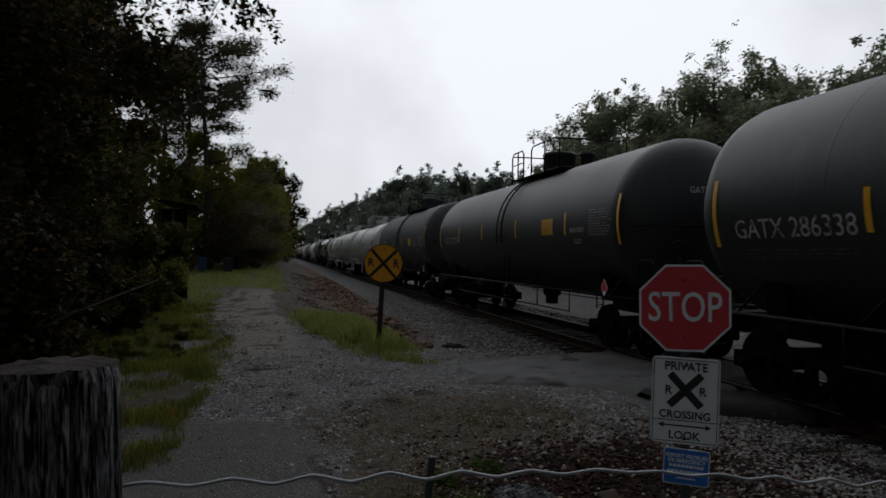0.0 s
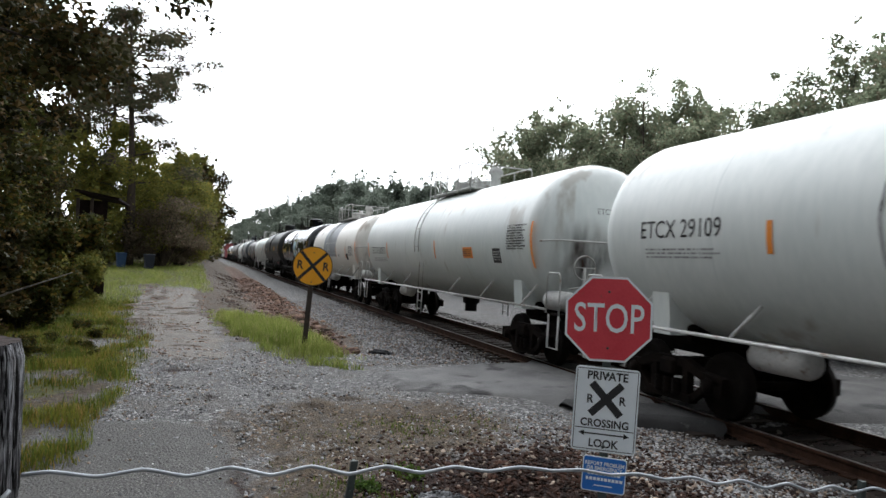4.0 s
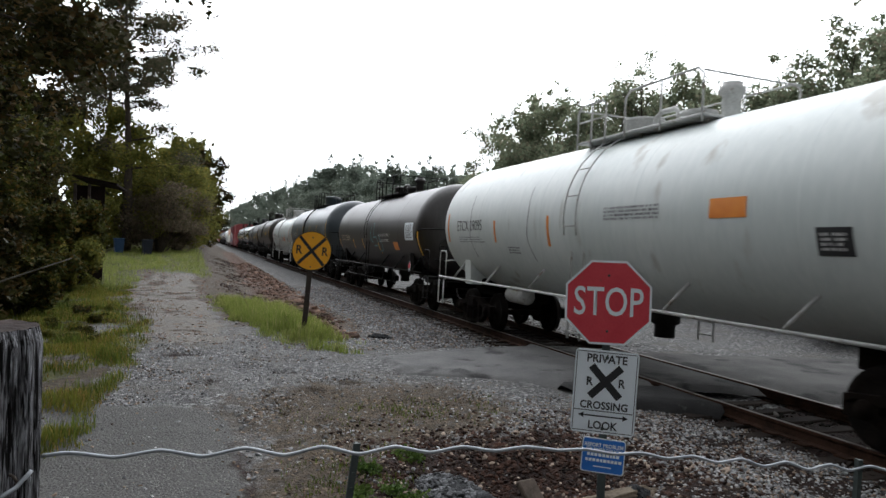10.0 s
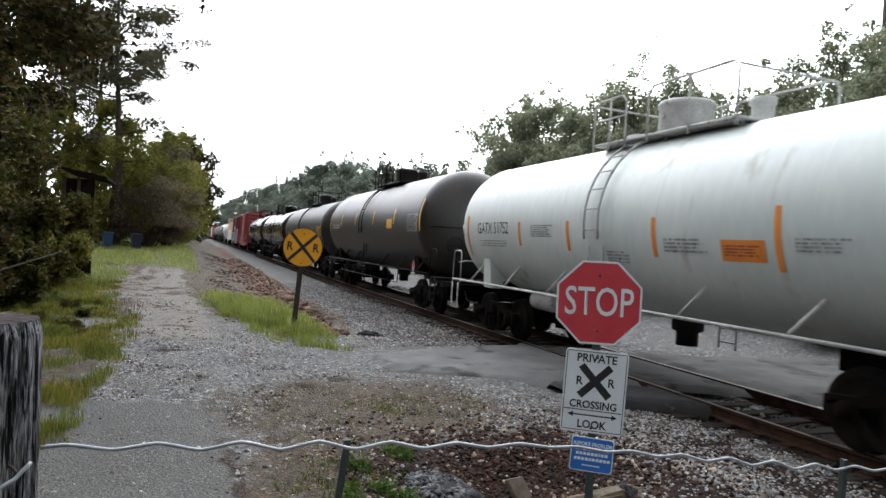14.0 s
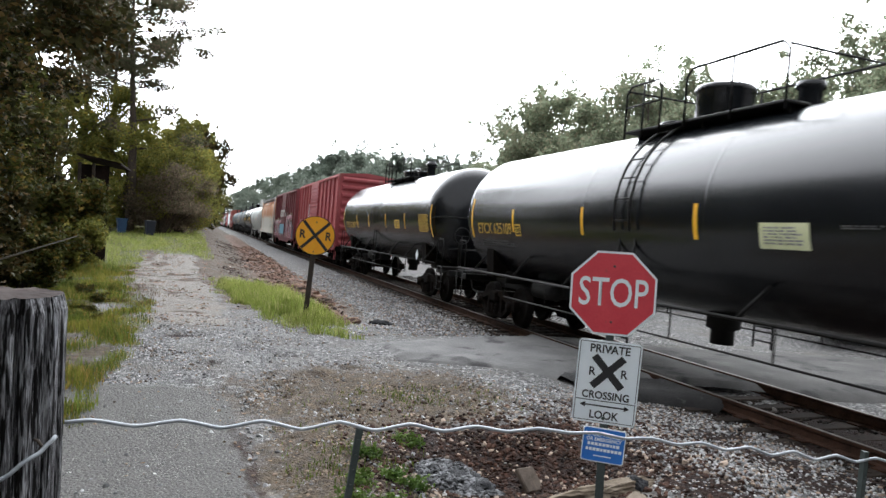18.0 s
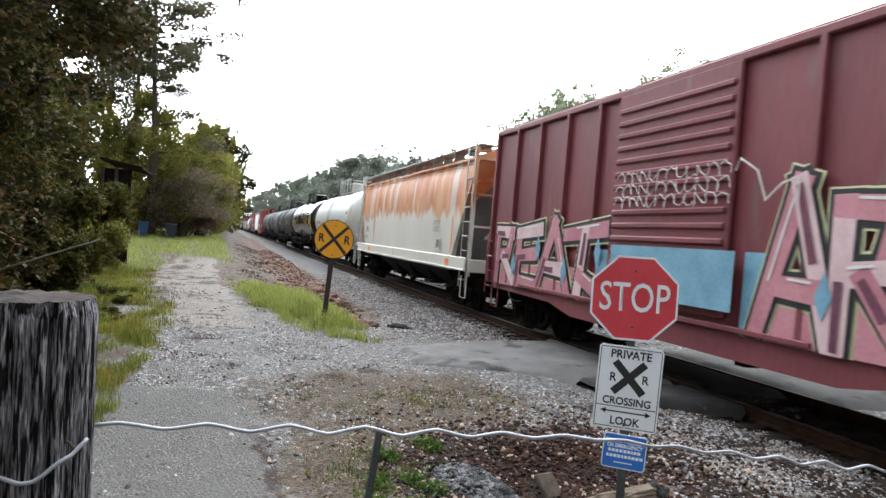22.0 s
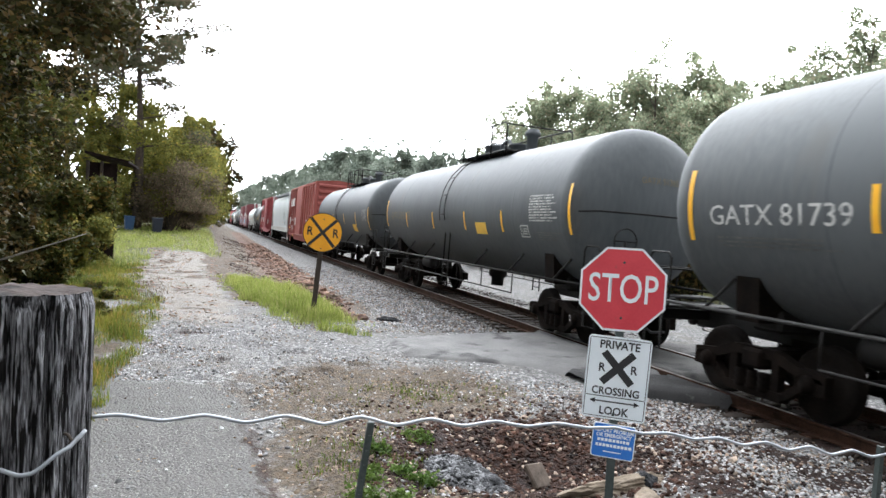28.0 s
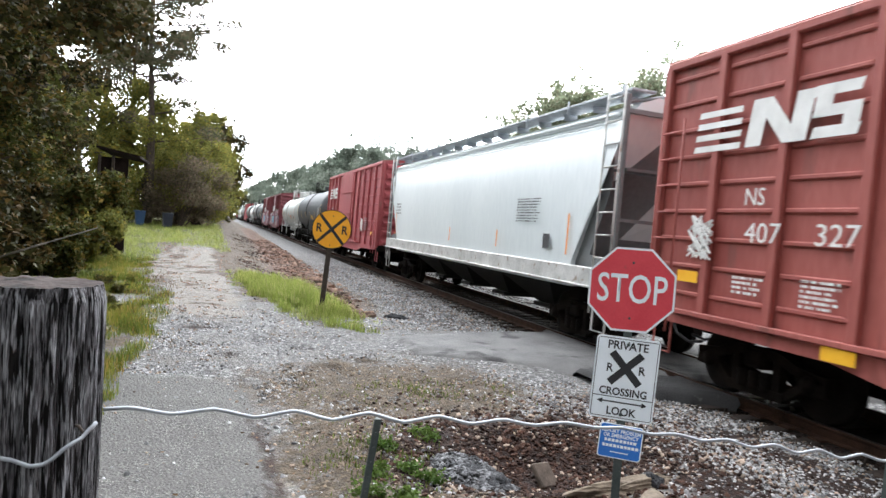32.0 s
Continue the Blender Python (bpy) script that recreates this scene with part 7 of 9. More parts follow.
# ends of the tanks along the train, in metres ahead of the camera at the start; paint, mark and its place, ink, strips, radius
BLACK, GLOSS, GREY, BLUE, BROWN, WHITE, CREAM = TANK_BLACK, TANK_GLOSS, TANK_GREY, TANK_BLUE, TANK_BROWN, TANK_WHITE, TANK_CREAM
W, K, Y = WHITE_PAINT, BLACK_PAINT, YELLOW_PAINT
TANKS = [
    (-5.3, 9.6, 1.67, BLACK, "GATX 286338", (8.23, 6.16, -0.36), W, YELLOW, stripes_of(-4.7, 8.67, 6.0, 3.3), usual(-4.7), "round", None),
    (11.1, 27.15, 1.65, BLACK, "GATX 220704", (25.42, 23.42, -0.22), W, YELLOW, stripes_of(11.65, 26.2, 23.35, 20.55, 17.4, 14.1, high=0.0, low=0.0), usual(11.65, 0.0), "round", None),
    (28.8, 43.9, 1.67, GREY, "GATX 215109", (42.5, 40.62, -0.22), W, YELLOW, stripes_of(29.3, 43.02, 40.5, 37.55, 35.02, 31.68, high=0.0), usual(29.3), "round", None),
    (45.7, 61.2, 1.6, WHITE, "ETCX 29109", (59.6, 57.9, -0.02), K, ORANGE, [(46.2, -0.2, 0.98), (57.1, -0.16, 0.4), (54.84, -0.27, 0.5), (52.09, -0.27, 0.55)], orange_marks(49.6, 47.1, 48.05) + [("bars", 52.75, 51.1, -0.12, 0.14, GREY_PAINT, 3), ("bars", 51.9, 51.4, -0.62, -0.5, GREY_PAINT, 2)], "valves", seam_drips),
    (62.7, 78.85, 1.61, WHITE, "ETCX 630531", (77.15, 75.22, -0.29), K, ORANGE, [(63.3, -0.2, 0.98), (77.87, -0.26, 0.55), (74.93, -0.28, 0.55), (69.5, -0.28, 0.5)], orange_marks(66.9, 64.0, 65.1), "valves", None),
    (80.2, 93.8, 1.56, CREAM, "ETCX 821051", (91.8, 89.95, -0.14), K, ORANGE, [(80.82, -0.33, 0.98), (85.47, -0.32, 0.55), (83.05, -0.33, 0.55)], [("panel", 89.15, 85.5, -0.52, 1.75, PATCH_GREY, "grey repainted patch"), ("panel", 82.95, 82.5, -0.66, -0.36, BLACK_PAINT, "black label"), ("bars", 82.3, 81.2, -0.48, 0.0, GREY_PAINT, 7), ("diamond", 84.78, 0, 0, 0, GREY_PAINT), ("bars", 85.0, 84.3, -0.5, -0.4, FAINT_PAINT, 2)], "valves", None),
    (95.25, 110.75, 1.62, GLOSS, "ETCX 430000", (109.3, 107.5, -0.22), Y, YELLOW, stripes_of(95.85, 109.8, 107.38, 104.99, low=-0.18), [("bars", 97.0, 95.98, -0.42, 0.1, WORN_WHITE, 7), ("panel", 99.7, 99.1, -0.36, -0.08, WHITE_PAINT, "white notice panel"), ("bars", 99.6, 99.2, -0.3, -0.14, GREY_PAINT, 3), ("diamond", 96.6, 0, 0, 0, SIGN_RED), ("bars", 97.2, 96.4, -0.8, -0.66, FAINT_PAINT, 2)], "round", graffiti_tank),
    (112.75, 128.1, 1.71, BLACK, "GATX 215094", (126.65, 124.5, -0.18), W, YELLOW, stripes_of(113.3, 127.13, 124.35, 121.9, 118.9, 115.74, high=0.02, low=-0.16), usual(113.3, -0.08) + [("frame", 114.3, 113.9, -0.88, -0.62, FAINT_PAINT)], "round", None),
    (129.85, 145.45, 1.61, WHITE, "ETCX 29095", (143.78, 142.15, -0.09), K, ORANGE, [(130.4, -0.15, 0.98), (144.46, -0.12, 0.75), (141.4, -0.24, 0.5), (138.86, -0.25, 0.6)], [("panel", 134.4, 133.75, -0.12, 0.14, ORANGE, "orange warning panel"), ("panel", 132.75, 132.3, -0.58, -0.26, BLACK_PAINT, "black label"), ("bars", 132.7, 132.35, -0.53, -0.31, WORN_WHITE, 3), ("bars", 131.55, 130.5, -0.3, 0.32, BLACK_PAINT, 7), ("bars", 140.8, 140.15, -0.75, -0.57, GREY_PAINT, 2), ("bars", 136.9, 135.2, -0.1, 0.14, GREY_PAINT, 3)], "valves", old_repaint),
    (147, 161.4, 1.53, BROWN, "ETCX 623044", (159.85, 157.9, -0.31), CREAM_INK, YELLOW, [(147.55, -0.5, 0.8), (160.28, -0.56, 0.4), (157.26, -0.58, 0.45), (155.44, -0.55, 0.45), (152.8, -0.7, 0.5)], [("text", 152.64, 150.99, -0.21, 0.15, WHITE_PAINT, "IN CASE OF EMERGENCY"), ("text", 152.5, 152.1, -0.4, 0.15, WHITE_PAINT, "CALL"), ("bars", 152.02, 151.1, -0.45, -0.35, WHITE_PAINT, 1), ("panel", 149.0, 148.05, -0.38, 0.2, SIGN_WHITE, "white data panel"), ("bars", 148.9, 148.15, -0.32, 0.14, GREY_PAINT, 5), ("panel", 150.6, 150.0, -0.75, -0.45, ORANGE, "faded orange panel"), ("diamond", 148.3, 0, 0, 0, SIGN_RED)], "valves", teal_tag),
    (163.3, 179.3, 1.67, BLUE, "GATX 220894", (177.35, 175.45, -0.2), W, YELLOW, stripes_of(163.8, 178.45, 175.2, 172.55, 169.58, 166.88, high=0.0, low=0.0), usual(163.8, 0.0)[:1] + [("panel", 168.34, 167.56, -0.4, -0.06, YELLOW_PAINT, "yellow warning panel"), ("bars", 168.28, 167.62, -0.36, -0.1, ORANGE, 4), ("bars", 166.64, 165.77, -0.8, -0.6, FAINT_PAINT, 3), ("bars", 166.0, 165.6, -0.5, -0.36, WORN_WHITE, 1), ("diamond", 164.7, 0, 0, 0, SIGN_RED), ("panel", 168.9, 168.4, -0.85, -0.6, FAINT_PAINT, "scraped patch")], "round", None),
    (180.8, 194.5, 1.54, WHITE, "GATX 51752", (192.88, 191.24, -0.12), K, ORANGE, [(181.35, -0.2, 0.98), (193.5, -0.28, 0.98), (190.72, -0.24, 0.5), (188.78, -0.27, 0.55), (186.33, -0.28, 0.6), (184.05, -0.29, 0.8)], [("panel", 184.98, 184.25, -0.58, -0.3, ORANGE, "orange warning panel"), ("bars", 184.92, 184.3, -0.52, -0.36, BOX_BROWN, 3), ("bars", 186.1, 185.2, -0.5, -0.28, GREY_PAINT, 3), ("bars", 183.8, 183.08, -0.44, -0.26, GREY_PAINT, 3), ("panel", 182.55, 182.1, -0.64, -0.32, BLACK_PAINT, "black label"), ("bars", 190.2, 189.33, -0.3, -0.05, GREY_PAINT, 4), ("bars", 187.6, 187.0, -0.72, -0.5, GREY_PAINT, 3)], "round", None),
    (196.4, 211.5, 1.66, BROWN, "", None, W, YELLOW, stripes_of(197.0, 210.65, 208.1, 205.4, 202.5, 199.74, high=0.2, low=0.2), [("bars", 210.0, 208.1, -0.18, 0.04, WORN_WHITE, 1), ("panel", 200.6, 199.95, -0.2, 0.12, YELLOW_PAINT, "yellow warning panel"), ("panel", 198.25, 197.2, -0.3, 0.24, GREY_PAINT, "grey data block"), ("bars", 198.2, 197.25, -0.26, 0.2, BLACK_PAINT, 7), ("diamond", 197.8, 0, 0, 0, SIGN_RED)], "round", None),
    (213.2, 228.75, 1.58, BLACK, "ETCX 223518", (226.97, 224.93, -0.35), Y, YELLOW, stripes_of(213.8, 227.85, 224.82, 222.54, 219.5, 216.5, high=-0.2), [("bars", 224.0, 223.5, -0.24, -0.2, YELLOW_PAINT, 1), ("bars", 222.9, 222.35, -0.58, -0.54, YELLOW_PAINT, 1), ("panel", 217.9, 217.2, -0.45, -0.15, YELLOW_PAINT, "yellow notice panel"), ("bars", 215.1, 214.0, -0.5, 0.1, YELLOW_PAINT, 7)], "round", None),
    (230.1, 245.9, 1.55, GLOSS, "ETCX 625109", (244.5, 242.6, -0.36), Y, YELLOW, stripes_of(230.5, 244.9, 242.5, 239.6, 236.6, 233.64, high=-0.1, low=-0.17), [("frame", 242.42, 242.15, -0.5, -0.24, YELLOW_PAINT), ("panel", 235.45, 234.71, -0.5, -0.18, PALE_NOTICE, "pale yellow notice panel"), ("bars", 235.38, 234.78, -0.45, -0.22, GREY_PAINT, 4), ("frame", 233.5, 233.05, -0.55, -0.18, WHITE_PAINT), ("bars", 232.49, 231.46, -0.62, -0.02, YELLOW_PAINT, 8), ("diamond", 231.5, 0, 0, 0, SIGN_RED), ("bars", 234.3, 233.75, -0.25, -0.2, FAINT_PAINT, 1)], "round", None),
    (247.7, 262.5, 1.57, GLOSS, "ETCX 623507", (260.97, 259.0, -0.4), Y, YELLOW, stripes_of(248.22, 261.57, 258.65, 256.37, 253.6, 251.04, high=-0.2), [("frame", 258.6, 258.33, -0.5, -0.25, YELLOW_PAINT), ("panel", 252.35, 251.7, -0.46, -0.16, YELLOW_PAINT, "yellow notice panel"), ("bars", 252.3, 251.75, -0.42, -0.2, BLACK_PAINT, 3), ("bars", 249.43, 248.43, -0.55, 0.02, YELLOW_PAINT, 8), ("diamond", 249.5, 0, 0, 0, SIGN_WHITE)], "valves", None),
    (314.9, 330, 1.71, WHITE, "DOWX 73427", (328.6, 326.5, -0.25), K, ORANGE, [(315.4, -0.25, 1.1), (329.2, -0.35, 0.98), (326.37, -0.24, 0.5), (324.11, -0.3, 0.6), (320.8, -0.15, 0.5), (318.33, -0.17, 0.5)], [("bars", 325.95, 325.6, -0.4, -0.12, GREY_PAINT, 4), ("bars", 324.0, 323.3, -0.9, -0.52, GREY_PAINT, 5), ("panel", 319.3, 318.65, -0.36, -0.04, FADED_ORANGE, "faded orange panel"), ("bars", 316.5, 315.8, -0.35, -0.1, GREY_PAINT, 3), ("bars", 316.4, 315.9, 0.62, 0.84, GREY_PAINT, 2), ("panel", 316.75, 316.2, 0.2, 0.36, GREY_PAINT, "grey label")], "round", None),
    (331.9, 347.5, 1.69, GLOSS, "ETCX 430002", (345.95, 343.7, -0.15), Y, YELLOW, stripes_of(332.38, 346.5, 343.45, 340.9, 337.4, 335.11, high=-0.25, low=-0.17) + [(332.58, -0.25, 0.98)], [("panel", 336.4, 335.7, -0.32, 0.0, YELLOW_PAINT, "yellow notice panel"), ("bars", 336.35, 335.75, -0.28, -0.04, BLACK_PAINT, 3), ("bars", 333.76, 332.72, -0.35, 0.2, YELLOW_PAINT, 8), ("diamond", 333.0, 0, 0, 0, SIGN_RED)], "round", None),
    (349.1, 364.9, 1.66, GREY, "GATX 81739", (363.55, 361.4, -0.27), W, YELLOW, stripes_of(349.7, 363.95, 361.15, 359.4, 357.86, 356.05, 352.8, high=-0.12, low=-0.2), usual(349.7, -0.12), "round", None),
    (366.9, 382.2, 1.63, GREY, "GATX 51365", (380.6, 378.85, -0.2), OLD_YELLOW, YELLOW, stripes_of(367.4, 381.3, 378.62, 375.75, 373.01, 370.57, high=-0.1, low=-0.35), [("frame", 378.5, 378.2, -0.32, -0.06, OLD_YELLOW), ("panel", 372.25, 371.55, -0.68, -0.38, YELLOW_PAINT, "yellow warning panel"), ("frame", 369.6, 369.2, -0.7, -0.42, WORN_WHITE), ("bars", 369.1, 367.9, -0.35, 0.22, WORN_WHITE, 7), ("bars", 368.8, 367.8, -0.75, -0.55, FAINT_PAINT, 3)], "valves", None),
    (384.2, 399.7, 1.62, GREY, "", None, W, YELLOW, [(384.77, -0.3, 0.98), (393.4, -0.31, 0.5), (390.37, -0.31, 0.5), (387.46, -0.32, 0.6), (396.4, -0.31, 0.5)], [("panel", 388.37, 387.55, -0.95, -0.58, YELLOW_PAINT, "yellow warning panel"), ("bars", 398.4, 396.6, -0.35, -0.15, FAINT_PAINT, 1), ("bars", 386.0, 385.0, -0.4, 0.1, GREY_PAINT, 7)], "valves", None),
]
LOOKS = {BLACK.name: "worn black tank car with yellow reflective strips", GLOSS.name: "glossy black tank car with yellow lettering", GREY.name: "faded dark grey tank car with yellow reflective strips", BLUE.name: "blue-black tank car with white lettering", BROWN.name: "rusty brown-black tank car", WHITE.name: "weathered white tank car with black lettering", CREAM.name: "dirty cream tank car with a grey repainted patch"}
TRAIN = []
for f0, e0, TANK_R, paint, mark, place, ink, strip, stripes, marks, dome, extra in TANKS:
    TANK_Z = 1.05 + TANK_R
    steel = STEEL_WHITE if paint in (WHITE, CREAM) else STEEL_DARK
    spec = {"mark": mark, "at": place, "ink": ink, "strip": strip, "stripes": stripes, "marks": marks, "off": {"GATX 286338": -0.8, "GATX 220704": -0.8, "GATX 215109": -0.8, "GATX 215094": -0.65, "GATX 51365": -0.2}.get(mark, 0.0)}
    if extra:
        spec["extra"] = extra
    TRAIN.append(tank_car((f0 + e0) / 2, e0 - f0, paint, steel, LOOKS[paint.name], spec, paint not in (WHITE, CREAM), dome))


RUSTY = material("flaking_rust_brown_paint", (0.11, 0.04, 0.025), (0.22, 0.1, 0.06), 0.85, 0, 4, 30, 0.15)


def red_box_marks(car, length):
    side_text(car, "BK  TY", 5.8, 2.43, 0.27, WHITE_PAINT, SIDE)
    side_text(car, "154  998", 5.75, 2.05, 0.27, WHITE_PAINT, SIDE)
    r = random.Random(8)
    for k in range(16):
        y, z = 5.2 - 0.78 * k, 1.5 + 0.25 * r.random()
        if abs(y - 0.35) < 1.8:
            continue
        s = 0.2 + 0.25 * r.random()
        pts = [(y + s * 0.5 * math.cos(a) * (0.7 + 0.6 * r.random()), z + s * 1.3 * math.sin(a)) for a in (0.2, 1.2, 2.0, 3.3, 4.3, 5.4)]
        plate(car, "spray_outline", pts, (GREY_PAINT, BOX_MAROON, WHITE_PAINT)[k % 3], SIDE - 0.001 * (k % 4))
        plate(car, "spray_fill", [(y + (a - y) * 0.6, z + (b - z) * 0.75) for a, b in pts], (BOX_BROWN, GREY_PAINT, BOX_RED)[k % 3], SIDE - 0.006)
    plate(car, "yellow_patch", [(2.35, 1.77), (1.95, 1.77), (1.95, 1.63), (2.35, 1.63)], YELLOW_PAINT, SIDE - 0.014)
    for k, (y, z, a, b, mat) in enumerate(((2.2, 1.95, 0.42, 0.2, BLACK_PAINT), (1.9, 1.55, 0.3, 0.24, BOX_BROWN), (2.5, 1.5, 0.2, 0.26, RUSTY), (3.3, 1.3, 0.75, 0.2, RUSTY), (3.5, 1.6, 0.07, 0.26, RUSTY), (3.05, 1.6, 0.05, 0.3, WORN_WHITE), (3.75, 1.75, 0.05, 0.3, BLACK_PAINT), (4.15, 1.9, 0.05, 0.32, GREY_PAINT), (1.75, 2.2, 0.14, 0.24, RUSTY))):
        plate(car, "spray_patch", lobe(y, z, a, b, 0.3 * math.sin(2.1 * k), 0.16), mat, SIDE - 0.0165 - 0.0007 * k)
    for z, a in ((3.35, 0.26), (2.42, 0.3)):
        plate(car, "spray_line", [(2.2 + a, z), (2.2 - a, z + 0.03), (2.2 - a, z + 0.1), (2.2 + a, z + 0.07)], WORN_WHITE, SIDE)
    for k in range(5):
        loop = [(SIDE - 0.004, 2.2 + 0.17 * math.cos(1.9 * q + k), 2.62 + 0.15 * k + 0.12 * math.sin(2.3 * q + 1.7 * k)) for q in range(7)]
        part("spray_scrawl", Shape().tube(loop, 0.014, 5), WORN_WHITE, car)
    part("stencil_block", bars(4.05, 4.45, 2.1, 2.45, 3, 5, 0.25), GREY_PAINT, car, "", pose(SIDE, 0, 0))
    part("lot_frame", Shape().tube([(SIDE, -5.2, 1.5), (SIDE, -5.75, 1.5), (SIDE, -5.75, 2.0), (SIDE, -5.2, 2.0), (SIDE, -5.2, 1.5)], 0.012, 4), WHITE_PAINT, car)
    part("lettering", lettering("BKTY", 0.2, WHITE_PAINT), WHITE_PAINT, car, "", pose(0.95, -length / 2 - 0.125, 4.35, 0, 0, 90))
    # rusty lower edge of the wall
    for k in range(18):
        y = -length / 2 + 0.4 + k * (length - 0.8) / 17
        w = 0.25 + 0.3 * r.random()
        plate(car, "rust_stain", [(y + w, 1.02), (y - w, 1.02), (y - w * 0.6, 1.18 + 0.25 * r.random()), (y + 0.1, 1.12 + 0.2 * r.random()), (y + w * 0.7, 1.2 + 0.25 * r.random())], GREY_PAINT if k % 3 == 0 else BOX_BROWN, -1.505)


# bars of angular letterforms, across and up, each in a unit square
FORMS = (((0.12, 0, 0.12, 0.95), (0.1, 0.95, 0.8, 0.92), (0.8, 0.92, 0.66, 0.5), (0.66, 0.5, 0.15, 0.46), (0.42, 0.46, 0.95, 0.0)), ((0.1, 0, 0.14, 0.92), (0.1, 0.92, 1.0, 1.0), (0.12, 0.5, 0.8, 0.56), (0.1, 0.05, 0.98, 0.0)), ((0.0, 0, 0.52, 1.12), (0.52, 1.12, 1.08, -0.05), (0.28, 0.36, 0.85, 0.34)), ((-0.06, 0.92, 1.1, 1.02), (0.55, 0.95, 0.42, 0.0), (0.42, 0.3, 0.9, 0.12)))


def wild_letters(car, y0, y1, z0, z1, order, x):
    """Sprayed angular forms that interlock: pale edge, black edge, pink fill, white glints, blue diamonds."""
    w, h = (y1 - y0) / len(order), z1 - z0
    count = [0]

    def bar(y, z, yy, zz, wide, mat, depth, name):
        count[0] += 1
        d = Vector((yy - y, zz - z)).normalized()
        t, e = Vector((-d.y, d.x)) * wide / 2, d * wide * 0.42
        pts = [(y - e.x + t.x, z - e.y + t.y), (y - e.x - t.x * 0.8, z - e.y - t.y * 0.8), (yy + e.x - t.x, zz + e.y - t.y), (yy + e.x + t.x * 1.15, zz + e.y + t.y * 1.15)]
        plate(car, name, [(a, max(b, 1.02)) for a, b in pts], mat, x - depth - 0.00012 * count[0])

    strokes = [(k, y1 - w * (k + a), z0 + h * b, y1 - w * (k + c), z0 + h * d) for k, i in enumerate(order) for a, b, c, d in FORMS[i]]
    for grow, mat, depth, name in ((0.2, PALE_NOTICE, 0.0, "spray_edge"), (0.14, BLACK_PAINT, 0.009, "spray_outline")):
        for k, *q in strokes:
            bar(*q, 0.28 + grow, mat, depth, name)
    for j, (k, *q) in enumerate(strokes):
        bar(*q, 0.28, (PINK, PALE_PINK, PINK)[(j + k) % 3], 0.018, "spray_fill")
    for j, (k, y, z, yy, zz) in enumerate(strokes):
        if j % 2:
            bar(y, z - 0.05, y + (yy - y) * 0.45, z + (zz - z) * 0.45 - 0.05, 0.11, PURPLE_SPRAY, 0.026, "spray_shade")
        else:
            bar(y + (yy - y) * 0.3, z + (zz - z) * 0.3 + 0.09, y + (yy - y) * 0.85, z + (zz - z) * 0.85 + 0.09, 0.035, WHITE_PAINT, 0.026, "spray_highlight")
    for k in range(len(order)):
        cy, cz = y1 - w * (k + 0.95), z0 + h * (0.3 + 0.35 * (k % 2))
        plate(car, "spray_diamond", [(cy, cz + 0.3), (cy - 0.12, cz), (cy, cz - 0.26), (cy + 0.12, cz)], BLUE_SPRAY, x - 0.034)


def graffiti_box(car, length):
    for y0, y1, top in ((2.15, 1.55, 2.0), (-1.5, -1.9, 2.1), (-5.85, -6.84, 2.1), (-2.2, -5.5, 1.5), (6.7, 2.2, 1.5)):
        plate(car, "spray_field", [(y0, 1.03), (y1, 1.03), (y1, top), (y0, top)], BLUE_SPRAY, SIDE + 0.006)
    plate(car, "spray_field", [(1.5, 1.3), (-1.45, 1.3), (-1.45, 2.1), (1.5, 2.1)], BLUE_SPRAY, -1.66)
    for y0, y1, top in ((6.85, 1.9, 1.75), (-1.9, -5.9, 2.0)):
        plate(car, "spray_field", [(y0, 1.03), (y1, 1.03), (y1, top - 0.2), (y0 - 0.4 * (y0 - y1), top), (y0, top - 0.1)], PINK, SIDE - 0.002)
    wild_letters(car, 2.0, 6.85, 1.15, 2.35, (0, 1, 2, 3), SIDE - 0.004)
    wild_letters(car, -5.9, -1.8, 1.15, 2.75, (2, 0, 3, 1), SIDE - 0.004)
    r = random.Random(12)
    # three rows of tight unreadable loops, and a tail that runs off the door
    for row in range(3):
        pts = []
        for k in range(120):
            a = k * 0.62
            pts.append((-1.672 - 0.002 * row, 1.42 - 0.0225 * k + 0.06 * math.cos(a) + 0.03 * (r.random() - 0.5), 3.2 - 0.2 * row + 0.085 * math.sin(a * (1.0 + 0.07 * (k // 17 % 3))) + 0.05 * (r.random() - 0.5)))
        part("spray_scrawl", Shape().tube(pts, 0.009, 4), WHITE_PAINT, car)
    part("spray_scrawl", Shape().tube([(-1.67, -1.35 - 0.16 * k + 0.1 * math.sin(k * 1.9), 3.15 + 0.22 * math.sin(k * 1.35) - 0.06 * k) for k in range(8)], 0.013, 5), WHITE_PAINT, car)


